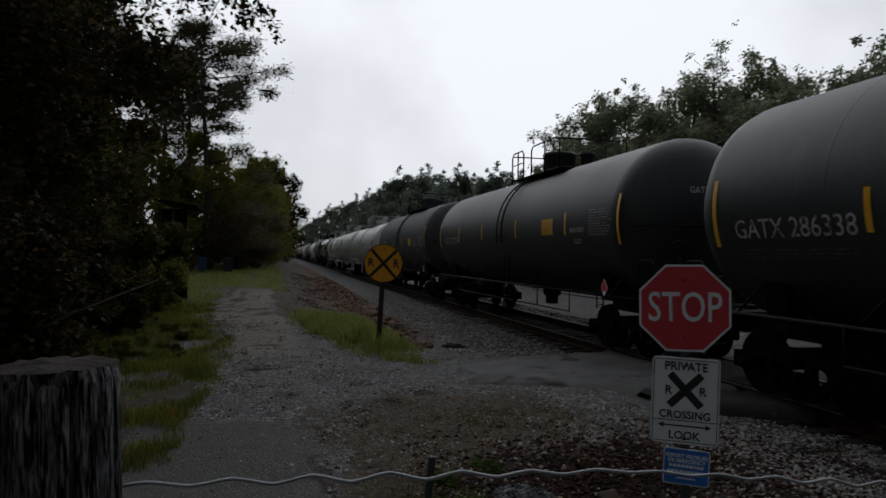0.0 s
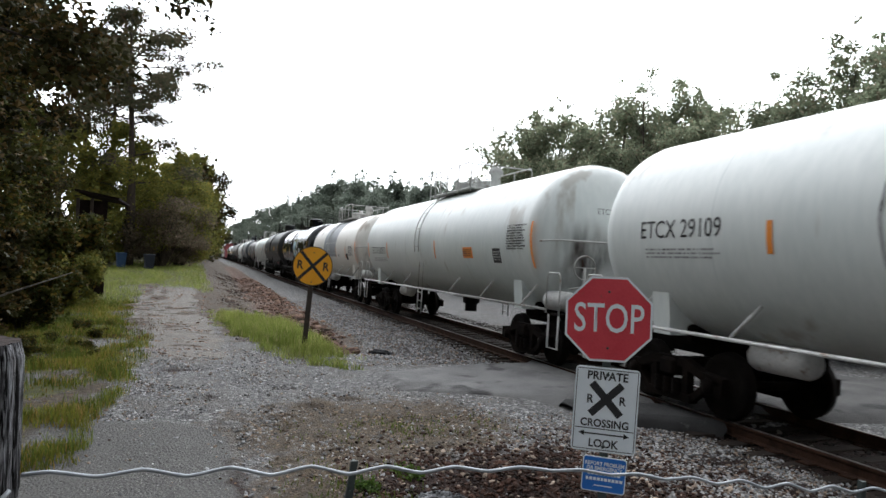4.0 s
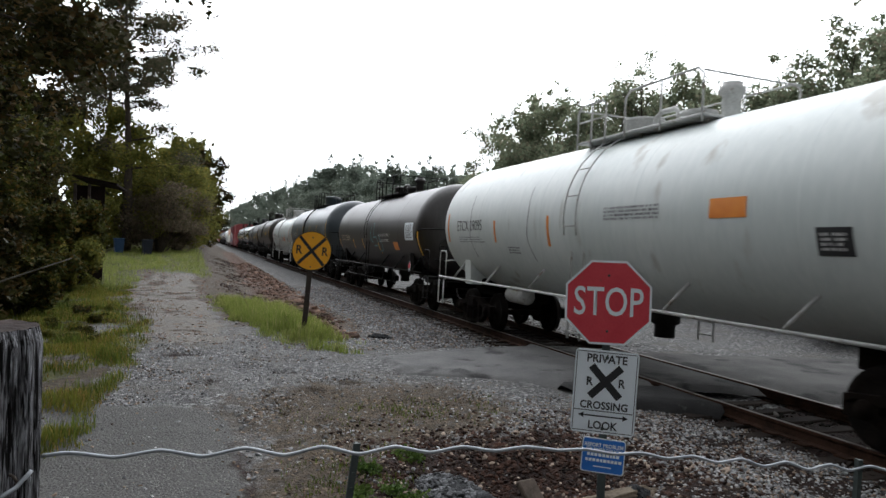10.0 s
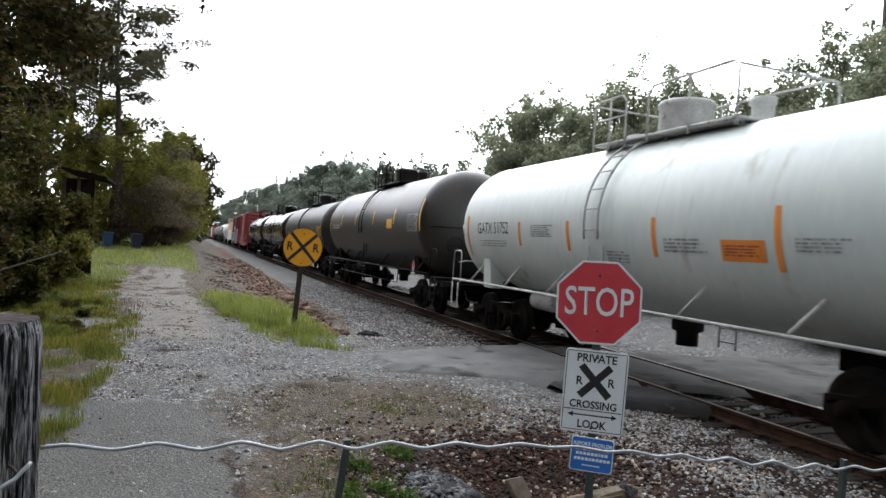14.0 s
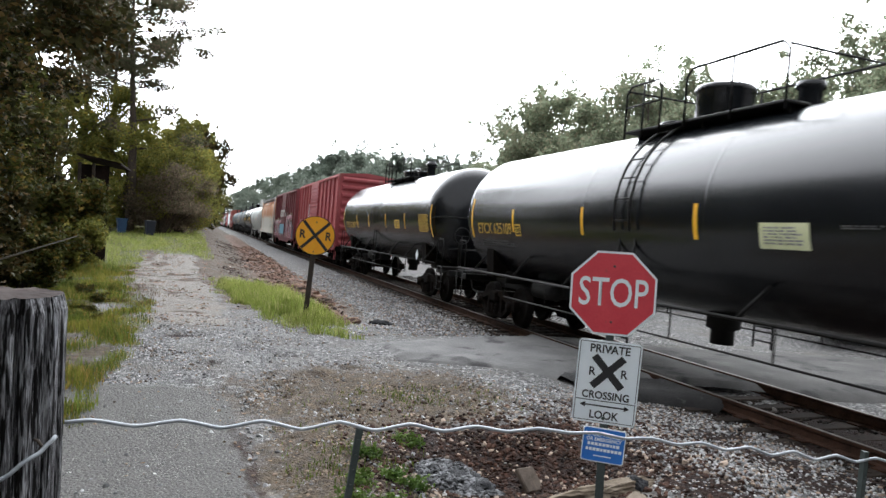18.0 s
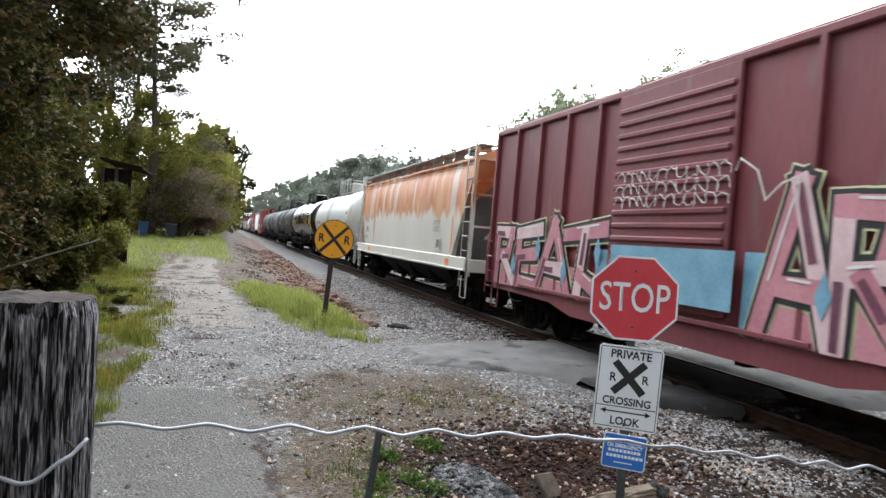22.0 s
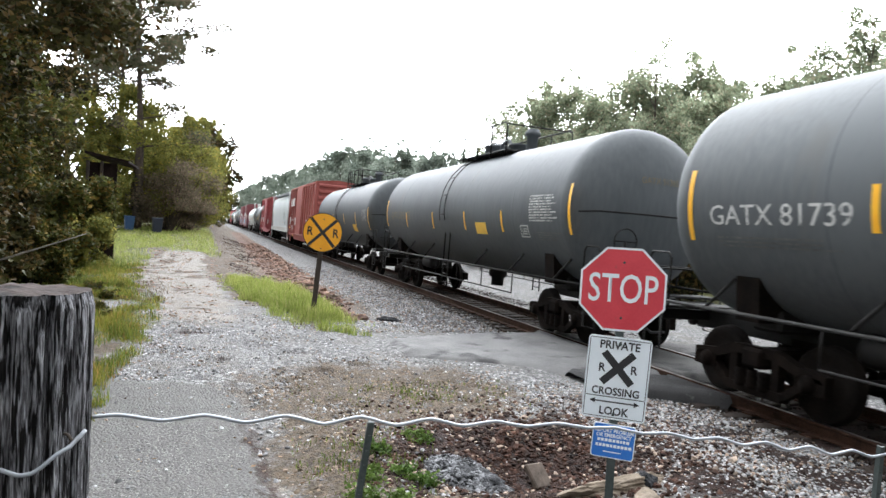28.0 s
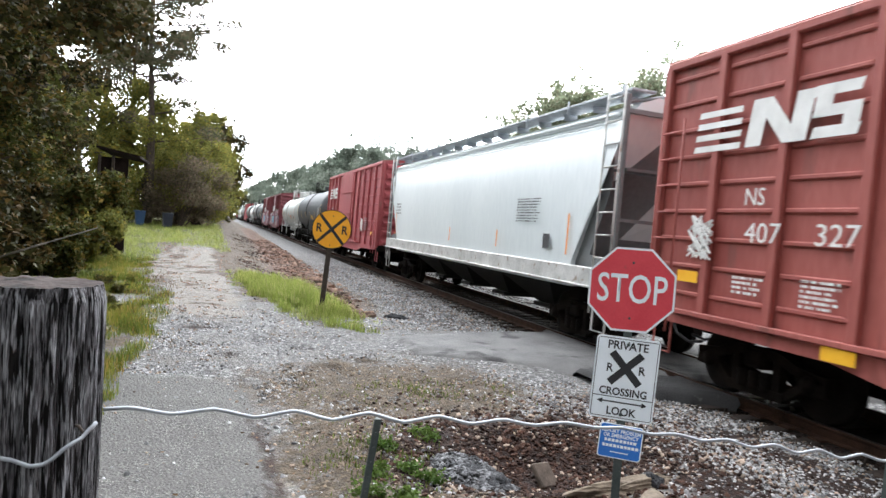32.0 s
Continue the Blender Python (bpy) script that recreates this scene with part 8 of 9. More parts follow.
def ns_marks(car, length):
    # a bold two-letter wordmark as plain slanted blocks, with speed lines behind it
    x = SIDE - 0.02
    for k in range(4):
        z = 3.36 + 0.16 * k
        plate(car, "mark_stripe", [(6.42 - 0.02 * k, z), (5.52, z), (5.5, z + 0.085), (6.4 - 0.02 * k, z + 0.085)], WHITE_PAINT, x)
    for y0 in (5.42, 4.72):
        plate(car, "mark_block", [(y0, 3.36), (y0 - 0.27, 3.36), (y0 - 0.37, 3.96), (y0 - 0.1, 3.96)], WHITE_PAINT, x)
    plate(car, "mark_block", [(5.3, 3.96), (5.0, 3.96), (4.5, 3.36), (4.8, 3.36)], WHITE_PAINT, x - 0.004)
    for z in (3.36, 3.6, 3.84):
        plate(car, "mark_block", [(4.38, z), (3.76, z), (3.72, z + 0.13), (4.34, z + 0.13)], WHITE_PAINT, x - 0.004)
    plate(car, "mark_block", [(4.36, 3.62), (4.12, 3.62), (4.08, 3.96), (4.32, 3.96)], WHITE_PAINT, x - 0.008)
    plate(car, "mark_block", [(3.98, 3.36), (3.76, 3.36), (3.72, 3.7), (3.94, 3.7)], WHITE_PAINT, x - 0.008)
    side_text(car, "NS", 5.15, 2.7, 0.32, WHITE_PAINT, x)
    side_text(car, "407", 4.97, 2.24, 0.36, WHITE_PAINT, x, 1.1)
    side_text(car, "327", 3.89, 2.24, 0.36, WHITE_PAINT, x, 1.1)
    part("stencil_block", bars(4.85, 5.4, 1.45, 1.7, 3, 3), WHITE_PAINT, car, "", pose(x, 0, 0))
    part("stencil_block", bars(3.75, 4.3, 1.4, 1.75, 4, 4), WHITE_PAINT, car, "", pose(x, 0, 0))
    part("stencil_block", bars(-5.4, -4.7, 1.7, 2.3, 4, 6), GREY_PAINT, car, "", pose(x, 0, 0))
    for y, z in ((6.3, 1.6), (3.72, 0.96), (-6.5, 1.6)):
        plate(car, "reflective_stripe", [(y + 0.22, z - 0.08), (y - 0.22, z - 0.08), (y - 0.22, z + 0.08), (y + 0.22, z + 0.08)], YELLOW, x - 0.001)
    r = random.Random(2)
    for c, z0 in ((6.1, 2.16), (-4.12, 1.95), (2.65, 2.1)):
        for k in range(4):
            pts = [(x - 0.01, c + 0.25 * math.sin(q * (1.7 + 0.3 * k) + k), z0 + 0.3 * math.cos(q * (1.3 + 0.2 * k) + 2 * k)) for q in range(9)]
            part("spray_scrawl", Shape().tube(pts, 0.016, 5), WHITE_PAINT, car)


def rusty_marks(car, length):
    side_text(car, "ACFX", 5.89, 2.67, 0.36, BLACK_PAINT, -1.53, 0.7, 0.006)
    side_text(car, "59213", 5.82, 2.2, 0.36, BLACK_PAINT, -1.53, 0.7, 0.006)
    part("stencil_block", bars(5.4, 6.3, 1.75, 1.95, 2, 3), GREY_PAINT, car, "", pose(-1.53, 0, 0))
    part("stencil_block", bars(-5.4, -4.6, 2.2, 2.6, 5, 4), GREY_PAINT, car, "", pose(-1.53, 0, 0))
    part("stencil_block", bars(7.0, 7.3, 1.9, 2.5, 5, 9), GREY_PAINT, car, "", pose(-1.53, 0, 0))
    part("lot_frame", Shape().tube([(-1.53, -5.0, 1.68), (-1.53, -5.4, 1.68), (-1.53, -5.4, 2.0), (-1.53, -5.0, 2.0), (-1.53, -5.0, 1.68)], 0.014, 4), WHITE_PAINT, car)
    plate(car, "black_panel", [(-5.05, 1.72), (-5.35, 1.72), (-5.35, 1.96), (-5.05, 1.96)], GREY_PAINT, -1.53)
    for y in (-6.55, 6.68):
        plate(car, "orange_strip", [(y + 0.05, 1.6), (y - 0.05, 1.6), (y - 0.05, 2.7), (y + 0.05, 2.7)], ORANGE, -1.535)
    for y in (-6.3, 5.1):
        plate(car, "orange_strip", [(y + 0.16, 1.22), (y - 0.16, 1.22), (y - 0.16, 1.42), (y + 0.16, 1.42)], ORANGE, -1.548)


def grey_marks(car, length):
    part("stencil_block", bars(-5.5, -4.25, 2.3, 2.85, 6, 3, 0.5), BLACK_PAINT, car, "", pose(-1.53, 0, 0))
    part("stencil_block", bars(6.2, 7.0, 2.45, 2.9, 3, 6), GREY_PAINT, car, "", pose(-1.53, 0, 0))
    plate(car, "black_panel", [(-5.7, 1.78), (-6.0, 1.78), (-6.0, 2.08), (-5.7, 2.08)], BLACK_PAINT, -1.53)
    for y in (-6.75, 6.9, -3.2, 0.4):
        plate(car, "orange_strip", [(y + 0.03, 1.7), (y - 0.03, 1.7), (y - 0.03, 2.5 if abs(y) > 5 else 2.1), (y + 0.03, 2.5 if abs(y) > 5 else 2.1)], ORANGE, -1.535)


TRAIN.append(box_car(263.94, 278.89, 4.84, BOX_RED, "rib", "faded red ribbed boxcar with a closed door", decorate=red_box_marks))
TRAIN.append(box_car(281.01, 295.79, 4.78, BOX_MAROON, "rib", "maroon boxcar with pink and blue graffiti", decorate=graffiti_box))
TRAIN.append(hopper_car(297.4, 313.35, 4.6, HOP_RUST, "cream covered hopper car streaked with orange rust", True, rusty_marks))
TRAIN.append(box_car(401.53, 416.05, 4.82, BOX_BROWN, "panel", "brown-red boxcar with white speed-line emblem", decorate=ns_marks))
TRAIN.append(hopper_car(417.22, 433.86, 4.6, HOP_GREY, "light grey covered hopper car with dark ends", False, grey_marks))
TRAIN.append(box_car(435.66, 450.50, 4.75, BOX_RED, "panel", "red boxcar with white lettering", decorate=ns_marks))


def build_far_cars():
    """The rest of the train, far down the line: copies of the cars before."""
    s = 451.56
    for look in ("grey", "white", "brown", "yellow", "grey", "black", "white", "black", "box", "black", "grey", "white", "hopper", "black", "box", "grey"):
        pick = {"grey": TRAIN[19], "white": TRAIN[11], "black": TRAIN[7], "brown": TRAIN[22], "box": TRAIN[21], "hopper": TRAIN[25], "yellow": TRAIN[22]}[look]
        copy = copy_thing(pick, pose(XT, s + 8.6, RAIL_Z, 0, CANT, 0))
        TRAIN.append(copy)
        s += 17.3


build_far_cars()


# ---- signs ----
def sign_material_flat(parent, name, pts, mat, y, label="", thick=0.0):
    """A polygon of (x, z) facing -y; with thickness where given."""
    s = Shape()
    if thick:
        s.prism(pts, y, y + thick, "y")
    else:
        s.add([(a, y, b) for a, b in pts], [tuple(range(len(pts)))])
    return part(name, s, mat, parent, label)


def rounded(w, h, r, cx=0.0, cz=0.0, n=5):
    out = []
    for sx, sz, a0 in ((1, -1, -90), (1, 1, 0), (-1, 1, 90), (-1, -1, 180)):
        for k in range(n + 1):
            a = radians(a0 + 90 * k / n)
            out.append((cx + sx * (w / 2 - r) + r * math.cos(a), cz + sz * (h / 2 - r) + r * math.sin(a)))
    return out


def front_text(parent, text, x, z, size, mat, y, squeeze=0.85, bold=0.0):
    me = lettering(text, size, mat, "lettering", squeeze, bold)
    me.transform(Matrix.Rotation(radians(90), 4, "Z"))
    return part("lettering", me, mat, parent, "", pose(x, y, z))


def build_stop_sign():
    sign = thing("stop_sign", "red stop sign above a white crossing plate and blue notice", "road sign", pose(2.735, 4.2, ground_at(2.735, 4.2), 0, 0, -30))
    g = ground_at(2.735, 4.2)
    post = Shape().prism([(-0.03, 0.02), (-0.03, 0.032), (-0.02, 0.032), (-0.02, 0.06), (0.02, 0.06), (0.02, 0.032), (0.03, 0.032), (0.03, 0.02)], -0.35, 1.95 - g, "z")
    part("post", post, GREEN_STEEL, sign, "dark green steel channel post")
    zc, R = 1.768 - g, 0.618 / 2 / math.cos(math.pi / 8)
    oct_ = lambda r: [(r * math.cos(a), zc + r * math.sin(a)) for a in (math.pi / 8 + k * math.pi / 4 for k in range(8))]
    plate1 = sign_material_flat(sign, "stop_plate", oct_(R), SIGN_WHITE, 0.0, "red octagon with a white border", 0.004)
    sign_material_flat(plate1, "red_face", oct_(R * 0.95), SIGN_RED, -0.002)
    front_text(plate1, "STOP", 0, zc - 0.003, 0.3, SIGN_WHITE, -0.005, 0.7, 0.002)
    for z in (zc + 0.2, zc - 0.21):
        part("bolt", Shape().lathe([(0, -0.012), (0.008, -0.011), (0.01, -0.002), (0.01, 0.0)], 8, "y", (0, 0, z)), GREEN_STEEL, plate1)
    zc2 = 1.108 - g
    p2 = sign_material_flat(sign, "crossing_plate", rounded(0.457, 0.615, 0.03, 0.0, zc2), SIGN_WHITE, 0.0, "white private crossing plate with a black cross", 0.004)
    # border
    for x0, x1, z0, z1 in ((-0.213, 0.213, 0.289, 0.294), (-0.213, 0.213, -0.294, -0.289), (-0.218, -0.213, -0.289, 0.289), (0.213, 0.218, -0.289, 0.289), (-0.21, 0.21, -0.144, -0.138)):
        sign_material_flat(p2, "border_line", [(x0, zc2 + z0), (x1, zc2 + z0), (x1, zc2 + z1), (x0, zc2 + z1)], SIGN_BLACK, -0.003)
    front_text(p2, "PRIVATE", 0, zc2 + 0.242, 0.085, SIGN_BLACK, -0.003, 0.92, 0.0018)
    front_text(p2, "R", -0.115, zc2 + 0.07, 0.088, SIGN_BLACK, -0.003, 0.92, 0.0018)
    front_text(p2, "R", 0.115, zc2 + 0.07, 0.088, SIGN_BLACK, -0.003, 0.92, 0.0018)
    front_text(p2, "CROSSING", 0, zc2 - 0.102, 0.078, SIGN_BLACK, -0.003, 0.92, 0.0018)
    front_text(p2, "LOOK", 0, zc2 - 0.248, 0.082, SIGN_BLACK, -0.003, 0.92, 0.0018)
    for way in (-1, 1):
        d = Vector((0.1, 0.105 * way)).normalized() * 0.155
        n = Vector((-d.y, d.x)).normalized() * 0.027
        sign_material_flat(p2, "cross_bar", [(d.x + n.x, zc2 + 0.076 + d.y + n.y), (-d.x + n.x, zc2 + 0.076 - d.y + n.y), (-d.x - n.x, zc2 + 0.076 - d.y - n.y), (d.x - n.x, zc2 + 0.076 + d.y - n.y)][::-1 if way > 0 else 1], SIGN_BLACK, -0.003 - 0.001 * (way > 0))
    a = zc2 - 0.178
    sign_material_flat(p2, "arrow_shaft", [(-0.14, a - 0.005), (0.14, a - 0.005), (0.14, a + 0.005), (-0.14, a + 0.005)], SIGN_BLACK, -0.003)
    for way in (-1, 1):
        sign_material_flat(p2, "arrow_head", [(way * 0.18, a), (way * 0.14, a + 0.02 * way), (way * 0.14, a - 0.02 * way)], SIGN_BLACK, -0.003)
    for z in (0.255, -0.268):
        part("bolt", Shape().lathe([(0, -0.014), (0.01, -0.013), (0.013, -0.003), (0.013, 0.0)], 8, "y", (0, 0, zc2 + z)), GREEN_STEEL, p2)
    zc3 = 0.64 - g
    p3 = sign_material_flat(sign, "notice_plate", rounded(0.31, 0.255, 0.02, 0.005, zc3), SIGN_WHITE, 0.0, "small blue emergency notice plate", 0.004)
    sign_material_flat(p3, "blue_face", rounded(0.296, 0.241, 0.017, 0.005, zc3), SIGN_BLUE, -0.002)
    front_text(p3, "REPORT PROBLEM", 0.005, zc3 + 0.075, 0.038, SIGN_WHITE, -0.004, 0.9, 0.0012)
    front_text(p3, "OR EMERGENCY", 0.005, zc3 + 0.04, 0.038, SIGN_WHITE, -0.004, 0.9, 0.0012)
    for z, w in ((0.005, 0.22), (-0.035, 0.24)):
        x = -w / 2
        r = random.Random(int(z * 1000))
        while x < w / 2:
            q = 0.012 + 0.012 * r.random()
            sign_material_flat(p3, "number_bar", [(x, zc3 + z - 0.011), (x + q, zc3 + z - 0.011), (x + q, zc3 + z + 0.011), (x, zc3 + z + 0.011)], SIGN_WHITE, -0.004)
            x += q + 0.006
    sign_material_flat(p3, "number_bar", [(-0.06, zc3 - 0.085), (0.07, zc3 - 0.085), (0.07, zc3 - 0.077), (-0.06, zc3 - 0.077)], SIGN_WHITE, -0.004)
    # the lower plates hang a little askew
    for ob, z, turn in ((p2, zc2, 2.2), (p3, zc3, 3.2)):
        ob.matrix_basis = Matrix.Translation((0, 0, z)) @ Matrix.Rotation(radians(turn), 4, "Y") @ Matrix.Translation((0, 0, -z))
    return sign


build_stop_sign()


def build_rail_sign():
    x, y = 2.12, 15.3
    g = ground_at(x, y)
    sign = thing("railway_warning_sign", "round amber railway crossing sign on a leaning dark post", "road sign", pose(x, y, g, 0, 3.6, -8))
    part("post", Shape().box((0, 0.05, (1.55) / 2 - 0.1), (0.115, 0.07, 1.75), 0.01), POST_BROWN, sign, "dark weathered timber post")
    zc, R = 1.93 - g, 0.44
    ring = lambda r, n=40: [(r * math.cos(2 * math.pi * k / n), zc + r * math.sin(2 * math.pi * k / n)) for k in range(n)]
    p = sign_material_flat(sign, "disc", ring(R), SIGN_BLACK, 0.0, "amber disc with black border", 0.004)
    sign_material_flat(p, "amber_face", ring(R * 0.965), SIGN_AMBER, -0.003)
    for way in (-1, 1):
        a = radians(47 * way)
        d, n = Vector((math.cos(a), math.sin(a))) * R * 0.95, Vector((-math.sin(a), math.cos(a))) * 0.034
        sign_material_flat(p, "cross_bar", [(-d.x - n.x, zc - d.y - n.y), (d.x - n.x, zc + d.y - n.y), (d.x + n.x, zc + d.y + n.y), (-d.x + n.x, zc - d.y + n.y)], SIGN_BLACK, -0.006 - 0.002 * (way > 0))
    for side in (-1, 1):
        front_text(p, "R", side * 0.285, zc, 0.26, SIGN_BLACK, -0.006, 0.85, 0.007)
    for z in (0.3, -0.36):
        part("bolt", Shape().lathe([(0, -0.02), (0.014, -0.018), (0.016, -0.008)], 8, "y", (0, 0, zc + z)), GREEN_STEEL, p)


build_rail_sign()


# ---- fence ----
def build_fence():
    x, y, r = -0.43, 1.19, 0.104
    top = 1.978
    g = ground_at(x, y)
    s = Shape()
    n, m = 144, 64
    v = []
    for j in range(m + 1):
        z = g - 0.3 + (top - g + 0.3) * j / m
        for k in range(n):
            a = 2 * math.pi * k / n
            crack = 0.0
            for c, w, d in ((4.3, 0.05, 0.012), (4.75, 0.035, 0.01), (5.3, 0.05, 0.014), (5.75, 0.03, 0.009), (3.7, 0.05, 0.012), (3.1, 0.04, 0.01), (0.4, 0.05, 0.012), (6.1, 0.03, 0.008)):
                crack += d * math.exp(-((a - c - 0.03 * math.sin(3 * z + c)) / w) ** 2)
            q = r * (1 + 0.035 * noise.noise((math.cos(a) * 3, math.sin(a) * 3, z * 0.6)) + 0.02 * noise.noise((math.cos(a) * 9, math.sin(a) * 9, z * 1.5))) - crack
            # many fine splits that run down the grain
            rid = abs(noise.noise((math.cos(a) * 7, math.sin(a) * 7, z * 0.9 + 3))) + 0.6 * abs(noise.noise((math.cos(a) * 15, math.sin(a) * 15, z * 1.6)))
            q -= 0.007 * max(0.0, 1 - rid / 0.16)
            if j == m:
                q = q * 0.97 - 0.003
            v.append((q * math.cos(a), q * math.sin(a), z - g))
    f = [(j * n + k, j * n + (k + 1) % n, (j + 1) * n + (k + 1) % n, (j + 1) * n + k) for j in range(m) for k in range(n)]
    s.add(v, f, True)
    post = thing("fence_post", "weathered grey split round timber fence post", "fence post", pose(x, y, g, 0, -0.6, 0))
    part("timber", s, OLD_WOOD, post)
    c = Shape()
    rim = v[-n:]
    rows = [[(px * q, py * q, pz + 0.006 * (1 - q) + 0.006 * noise.noise((px * q * 40, py * q * 40, 1))) for px, py, pz in rim] for q in (1.0, 0.8, 0.55, 0.3, 0.08)]
    vv = [p for row in rows for p in row]
    c.add(vv, [(j * n + k, j * n + (k + 1) % n, (j + 1) * n + (k + 1) % n, (j + 1) * n + k) for j in range(4) for k in range(n)] + [tuple(range(4 * n, 5 * n))], True)
    part("post_top", c, END_WOOD, post, "weathered cut end grain")
    # staple
    part("staple", Shape().tube([(0.075, -0.066, 1.752 - g), (0.083, -0.076, 1.752 - g), (0.091, -0.07, 1.736 - g), (0.082, -0.062, 1.735 - g)], 0.0026, 6), POST_BROWN, post, "rusty staple")
    # crimped top wire
    wire = thing("fence_wire", "crimped galvanised fence wire stapled to the post", "wire", None, "")
    pts = []
    for k in range(420):
        q = k / 419
        wx = -0.336 + 2.5 * q
        sag = np.interp(wx, [-0.35, 0.12, 0.64, 1.4, 2.2], [1.758, 1.735, 1.705, 1.607, 1.53])
        pts.append((wx, 1.2 + 0.02 * q, sag + 0.0072 * (0.55 * math.asin(math.sin(2 * math.pi * (wx + 0.335) / 0.147)) * 0.637 + 0.4 * math.sin(2 * math.pi * (wx + 0.335) / 0.147)) * (0.8 + 0.35 * math.sin(5.1 * wx + 1))))
    part("wire_strand", Shape().tube(pts, 0.0035, 8), GALV, wire)
    turn = []
    for k in range(48):
        deg = 34 + 150 * k / 47
        zz = float(np.interp(deg, [34, 40, 46, 54, 61, 68, 75, 84, 90, 97, 112, 140, 184], [1.756, 1.746, 1.735, 1.730, 1.723, 1.711, 1.703, 1.701, 1.706, 1.712, 1.716, 1.72, 1.73]))
        q = r + 0.006 + 0.004 * float(ease(44, 34, deg))
        turn.append((x + q * math.cos(radians(-deg)), y + q * math.sin(radians(-deg)), zz))
    part("wire_wrap", Shape().tube(turn, 0.0035, 8), GALV, wire)
    # slim stay on the wire, and a steel post that leans in the yard behind it
    def steel_post(bx, by, zt, lean, k, name, label):
        gg = ground_at(bx, by)
        h = zt - gg
        st = thing(name, label, "fence post", Matrix.Translation((bx - lean * h, by, gg)), "steel posts of the fence")
        sh = Shape().prism([(-0.0075 * k, -0.003 * k), (0.0075 * k, -0.003 * k), (0.0075 * k, 0.003 * k), (0.003 * k, 0.004 * k), (0.003 * k, 0.014 * k), (-0.003 * k, 0.014 * k), (-0.003 * k, 0.004 * k), (-0.0075 * k, 0.003 * k)], -0.2, h, "z")
        for z in np.arange(0.12, h - 0.05, 0.055 * k ** 0.5):
            sh.box((0, -0.004 * k, z), (0.005 * k, 0.004 * k, 0.006 * k))
        me = sh.mesh("steel_bar", GREEN_STEEL)
        me.transform(Matrix.Shear("XY", 4, (lean, 0)))
        part("steel_bar", me, GREEN_STEEL, st)

    steel_post(1.58, 1.22, 1.61, 0.04, 1.0, "fence_stay", "slim dark green steel fence stay on the wire")
    steel_post(0.884, 4.15, 0.862, 0.115, 3.0, "steel_post", "dark green steel post leaning in the dirt")


build_fence()


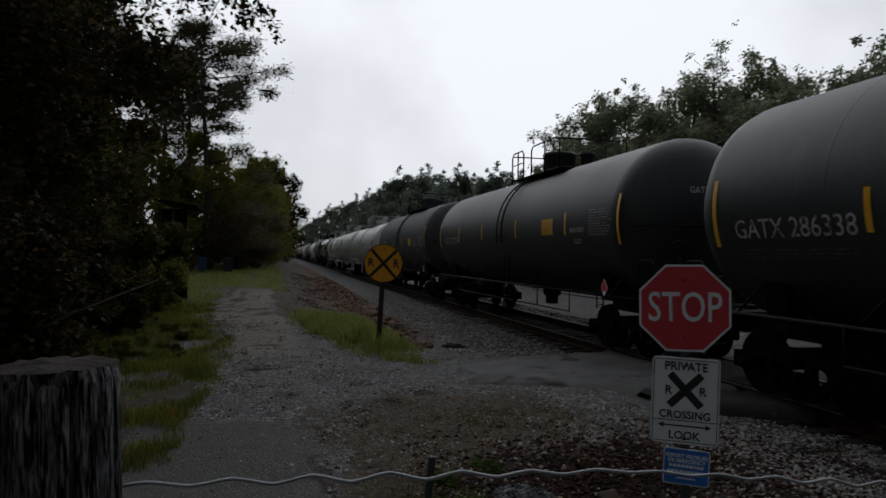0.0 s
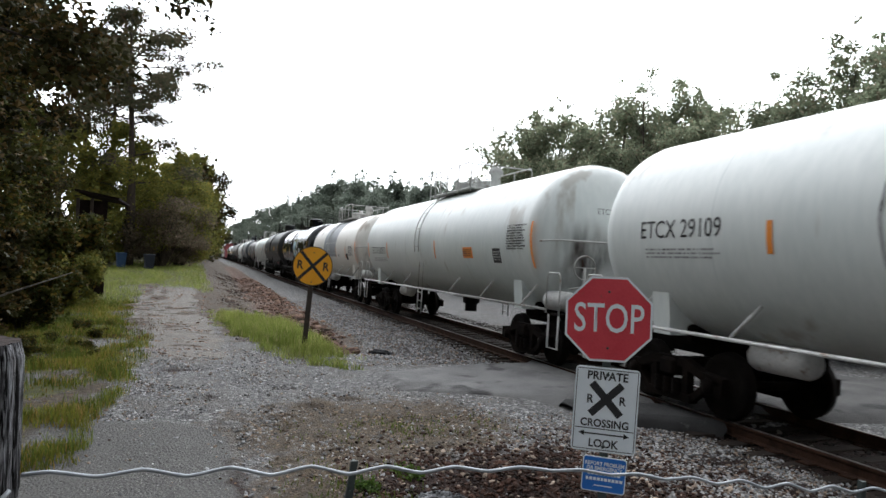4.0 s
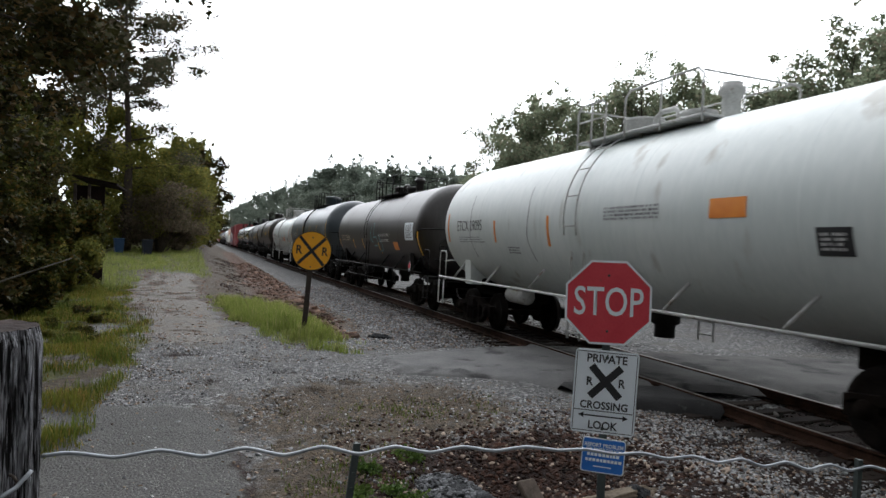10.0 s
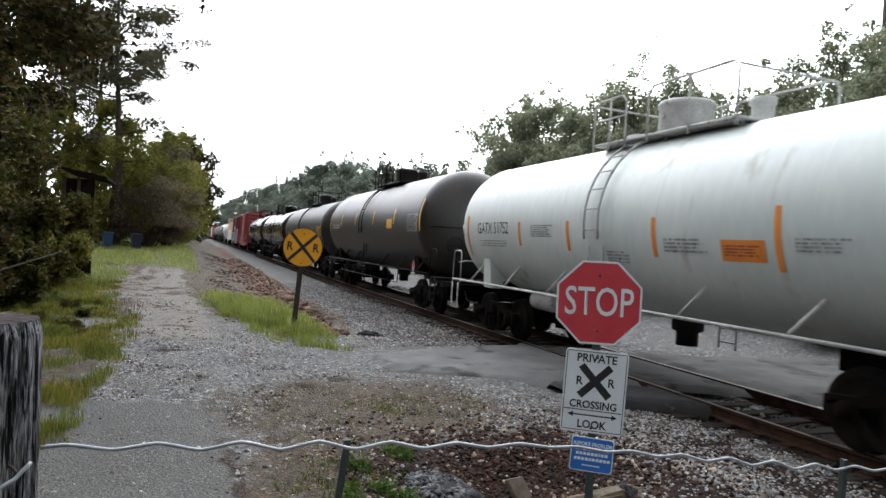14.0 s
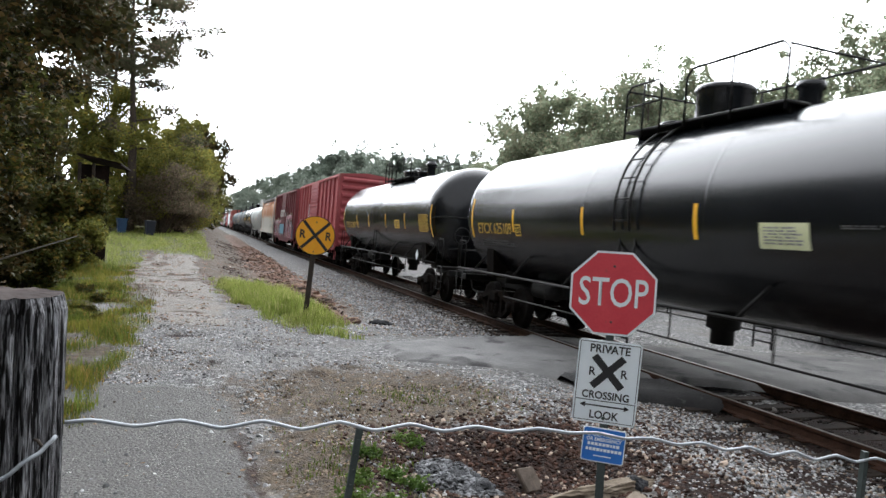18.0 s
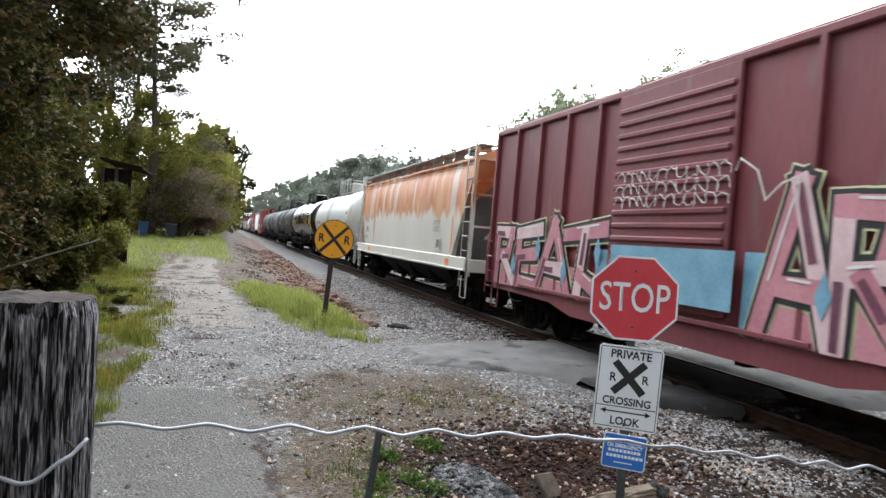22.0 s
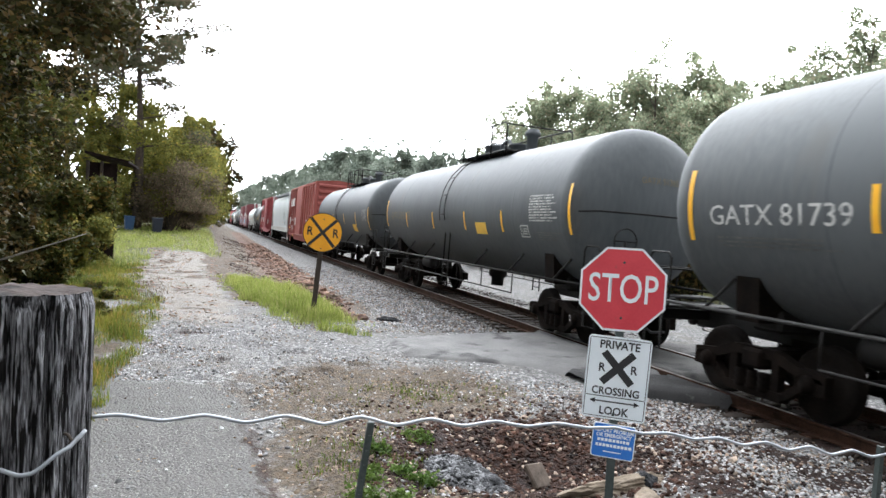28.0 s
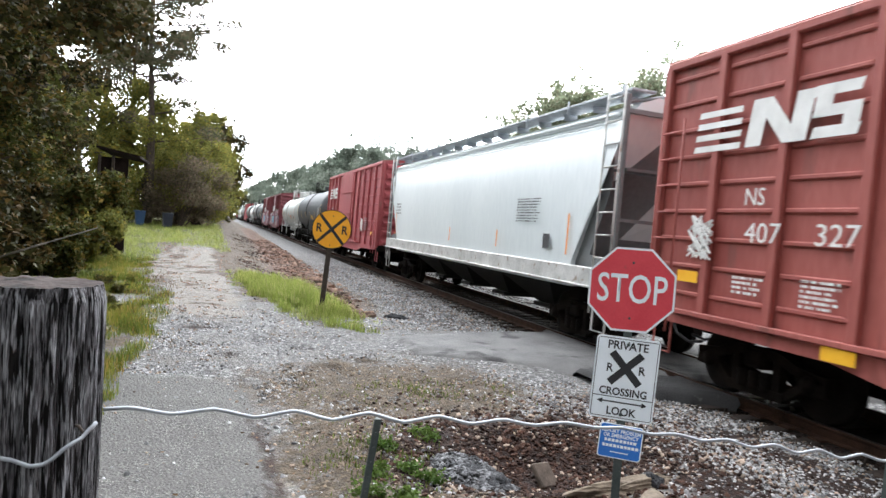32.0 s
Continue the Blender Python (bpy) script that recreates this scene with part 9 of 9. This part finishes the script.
# ---- yard things ----
def build_yard():
    r = random.Random(5)

    def lump(name, label, cat, x, y, size, mat, squash=(1, 1, 0.6), seed=0, detail=3, rough=0.35):
        bm = bmesh.new()
        bmesh.ops.create_icosphere(bm, subdivisions=detail, radius=1.0)
        for v in bm.verts:
            k = 1 + rough * noise.noise(v.co * 1.3 + Vector((seed, 0, 0))) + 0.5 * rough * noise.noise(v.co * 3.7 + Vector((0, seed, 0)))
            v.co = Vector((v.co.x * squash[0], v.co.y * squash[1], v.co.z * squash[2])) * size * k
        me = bpy.data.meshes.new(name)
        bm.to_mesh(me)
        bm.free()
        me.materials.append(mat)
        ob = new(name, me)
        ob.matrix_basis = pose(x, y, ground_at(x, y) + size * squash[2] * 0.25, 0, 0, 30 * seed)
        return tagged(ob, label, cat)

    lump("asphalt_lump", "lump of crumpled dark broken asphalt on the dirt", "rubble", 2.3, 5.9, 0.32, STONE_DARK, (1.25, 0.9, 0.3), 3, 5, 0.5)
    lump("boulder", "dark stone at the edge of the gravel", "rock", 4.0, 15.7, 0.17, STONE_DARK, (1.6, 0.8, 0.5), 5)
    lump("boulder", "brown stone in the hollow by the sign", "rock", 3.75, 5.15, 0.11, STONE_DARK, (1, 1, 0.8), 7)
    lump("boulder", "pale stone near the sign post", "rock", 3.5, 4.75, 0.14, TAN_STONE, (1.7, 0.8, 0.5), 8)
    slab = thing("concrete_slab", "tilted brown concrete slab in the hollow", "rubble", pose(3.1, 6.0, ground_at(3.1, 6.0) + 0.1, 48, 8, 30))
    part("slab", Shape().box((0, 0, 0), (0.3, 0.26, 0.05), 0.012), BROWN_SLAB, slab)
    lump("kerb_stone", "tan broken kerb block lying in the gravel", "rubble", 3.5, 5.12, 0.12, TAN_STONE, (5.2, 0.9, 0.7), 12.3, 4, 0.45)
    for k in range(9):
        y = 17.5 + 26 * r.random() ** 1.4
        x = float(berm_x(y)) + 0.8 * (r.random() - 0.5)
        L = 0.2 + 0.45 * r.random()
        d = thing("scrap_timber", "short weathered timber scrap on the clay bank", "debris", pose(x, y, ground_at(x, y) + 0.04, 6 * (r.random() - 0.5), 14 * (r.random() - 0.5), 320 * (r.random() - 0.5)), "scraps along the bank")
        part("timber", cached("scrap%d" % (k % 5), lambda: Shape().box((0, 0, 0), (L, 0.09 + 0.07 * r.random(), 0.06), 0.01), "timber", DEBRIS), DEBRIS, d)
    # wheeled bins
    for x, y, mat, lab in ((-5.4, 51, BIN_BLUE, "blue wheeled bin with a closed lid on the verge"), (-3.55, 50, BIN_NAVY, "navy wheeled bin with a closed lid on the verge")):
        b = thing("wheeled_bin", lab, "bin", pose(x, y, ground_at(x, y), 0, 0, 12))
        body = Shape().add([(-0.24, -0.27, 0.06), (0.24, -0.27, 0.06), (0.24, 0.27, 0.06), (-0.24, 0.27, 0.06), (-0.31, -0.37, 0.98), (0.31, -0.37, 0.98), (0.31, 0.37, 0.98), (-0.31, 0.37, 0.98)], [(3, 2, 1, 0), (0, 1, 5, 4), (1, 2, 6, 5), (2, 3, 7, 6), (3, 0, 4, 7), (4, 5, 6, 7)])
        part("tub", body, mat, b)
        part("lid", Shape().box((0, 0, 1.02), (0.68, 0.82, 0.08), 0.03), mat, b)
        for s in (-1, 1):
            part("wheel", Shape().lathe([(0, -0.03), (0.1, -0.03), (0.12, -0.01), (0.12, 0.01), (0.1, 0.03), (0, 0.03)], 14, "x", (s * 0.26, 0.3, 0.12)), BLACK_PAINT, b)
    # shed among the trees
    sx, sy = -4.5, 27.6
    g = ground_at(sx, sy)
    shed = thing("shed", "dark open shed with a tin roof half hidden by trees", "shed", pose(sx, sy, g))
    part("roof", Shape().prism([(0.0, 4.14 - g), (1.45, 3.9 - g), (1.46, 3.97 - g), (0.0, 4.22 - g)], -0.6, 3.0, "y"), SHED_ROOF, shed)
    for px in (0.1, 0.55):
        for py in (-0.4, 2.8):
            part("post", Shape().box((px, py, (3.9 - g) / 2), (0.1, 0.1, 3.9 - g), 0.01), POST_BROWN, shed)
    part("wall", Shape().box((0.55, -0.3, (3.9 - g) / 2), (1.0, 0.06, 3.8 - g)), SHED_ROOF, shed)
    # utility pole beyond the track
    px, py = 22.0, 17.0
    g = ground_at(px, py)
    pole = thing("utility_pole", "tall timber utility pole with one crossarm", "utility pole", pose(px, py, g, 0, 1.2, 0))
    part("mast", Shape().tube([(0, 0, -0.3), (0, 0, 13.4)], 0, 12, True, [0.16, 0.11]), BARK, pole)
    arm = part("crossarm", Shape().box((0, -0.1, 12.55), (1.6, 0.1, 0.12), 0.01), BARK, pole)
    for q in (-0.7, -0.35, 0.35, 0.7):
        part("insulator", Shape().lathe([(0.02, 12.61), (0.05, 12.66), (0.03, 12.72), (0.05, 12.76), (0, 12.8)], 8, "z", (q, -0.1, 0)), GREY_PAINT, arm)
    # dead branch that hangs from the thicket
    br = thing("dead_branch", "pale bare branch leaning out of the thicket", "branch", None)
    part("limb", Shape().tube([(-4.9, 12.7, 0.05), (-4.3, 12.4, 0.75), (-3.3, 12.0, 1.22), (-2.8, 11.95, 1.42), (-2.0, 11.9, 1.74)], 0, 7, True, [0.022, 0.02, 0.016, 0.013, 0.008]), PALE_WOOD, br)


build_yard()


# ---- the train rolls ----
def motions():
    for car in TRAIN:
        p = car.matrix_basis.translation.copy()
        walk(car, [(t, pose(p.x, p.y - SPEED * t, p.z, 0, CANT, 0)) for t in (0.0, 8.0, 16.0, 24.0, 32.0)])


motions()
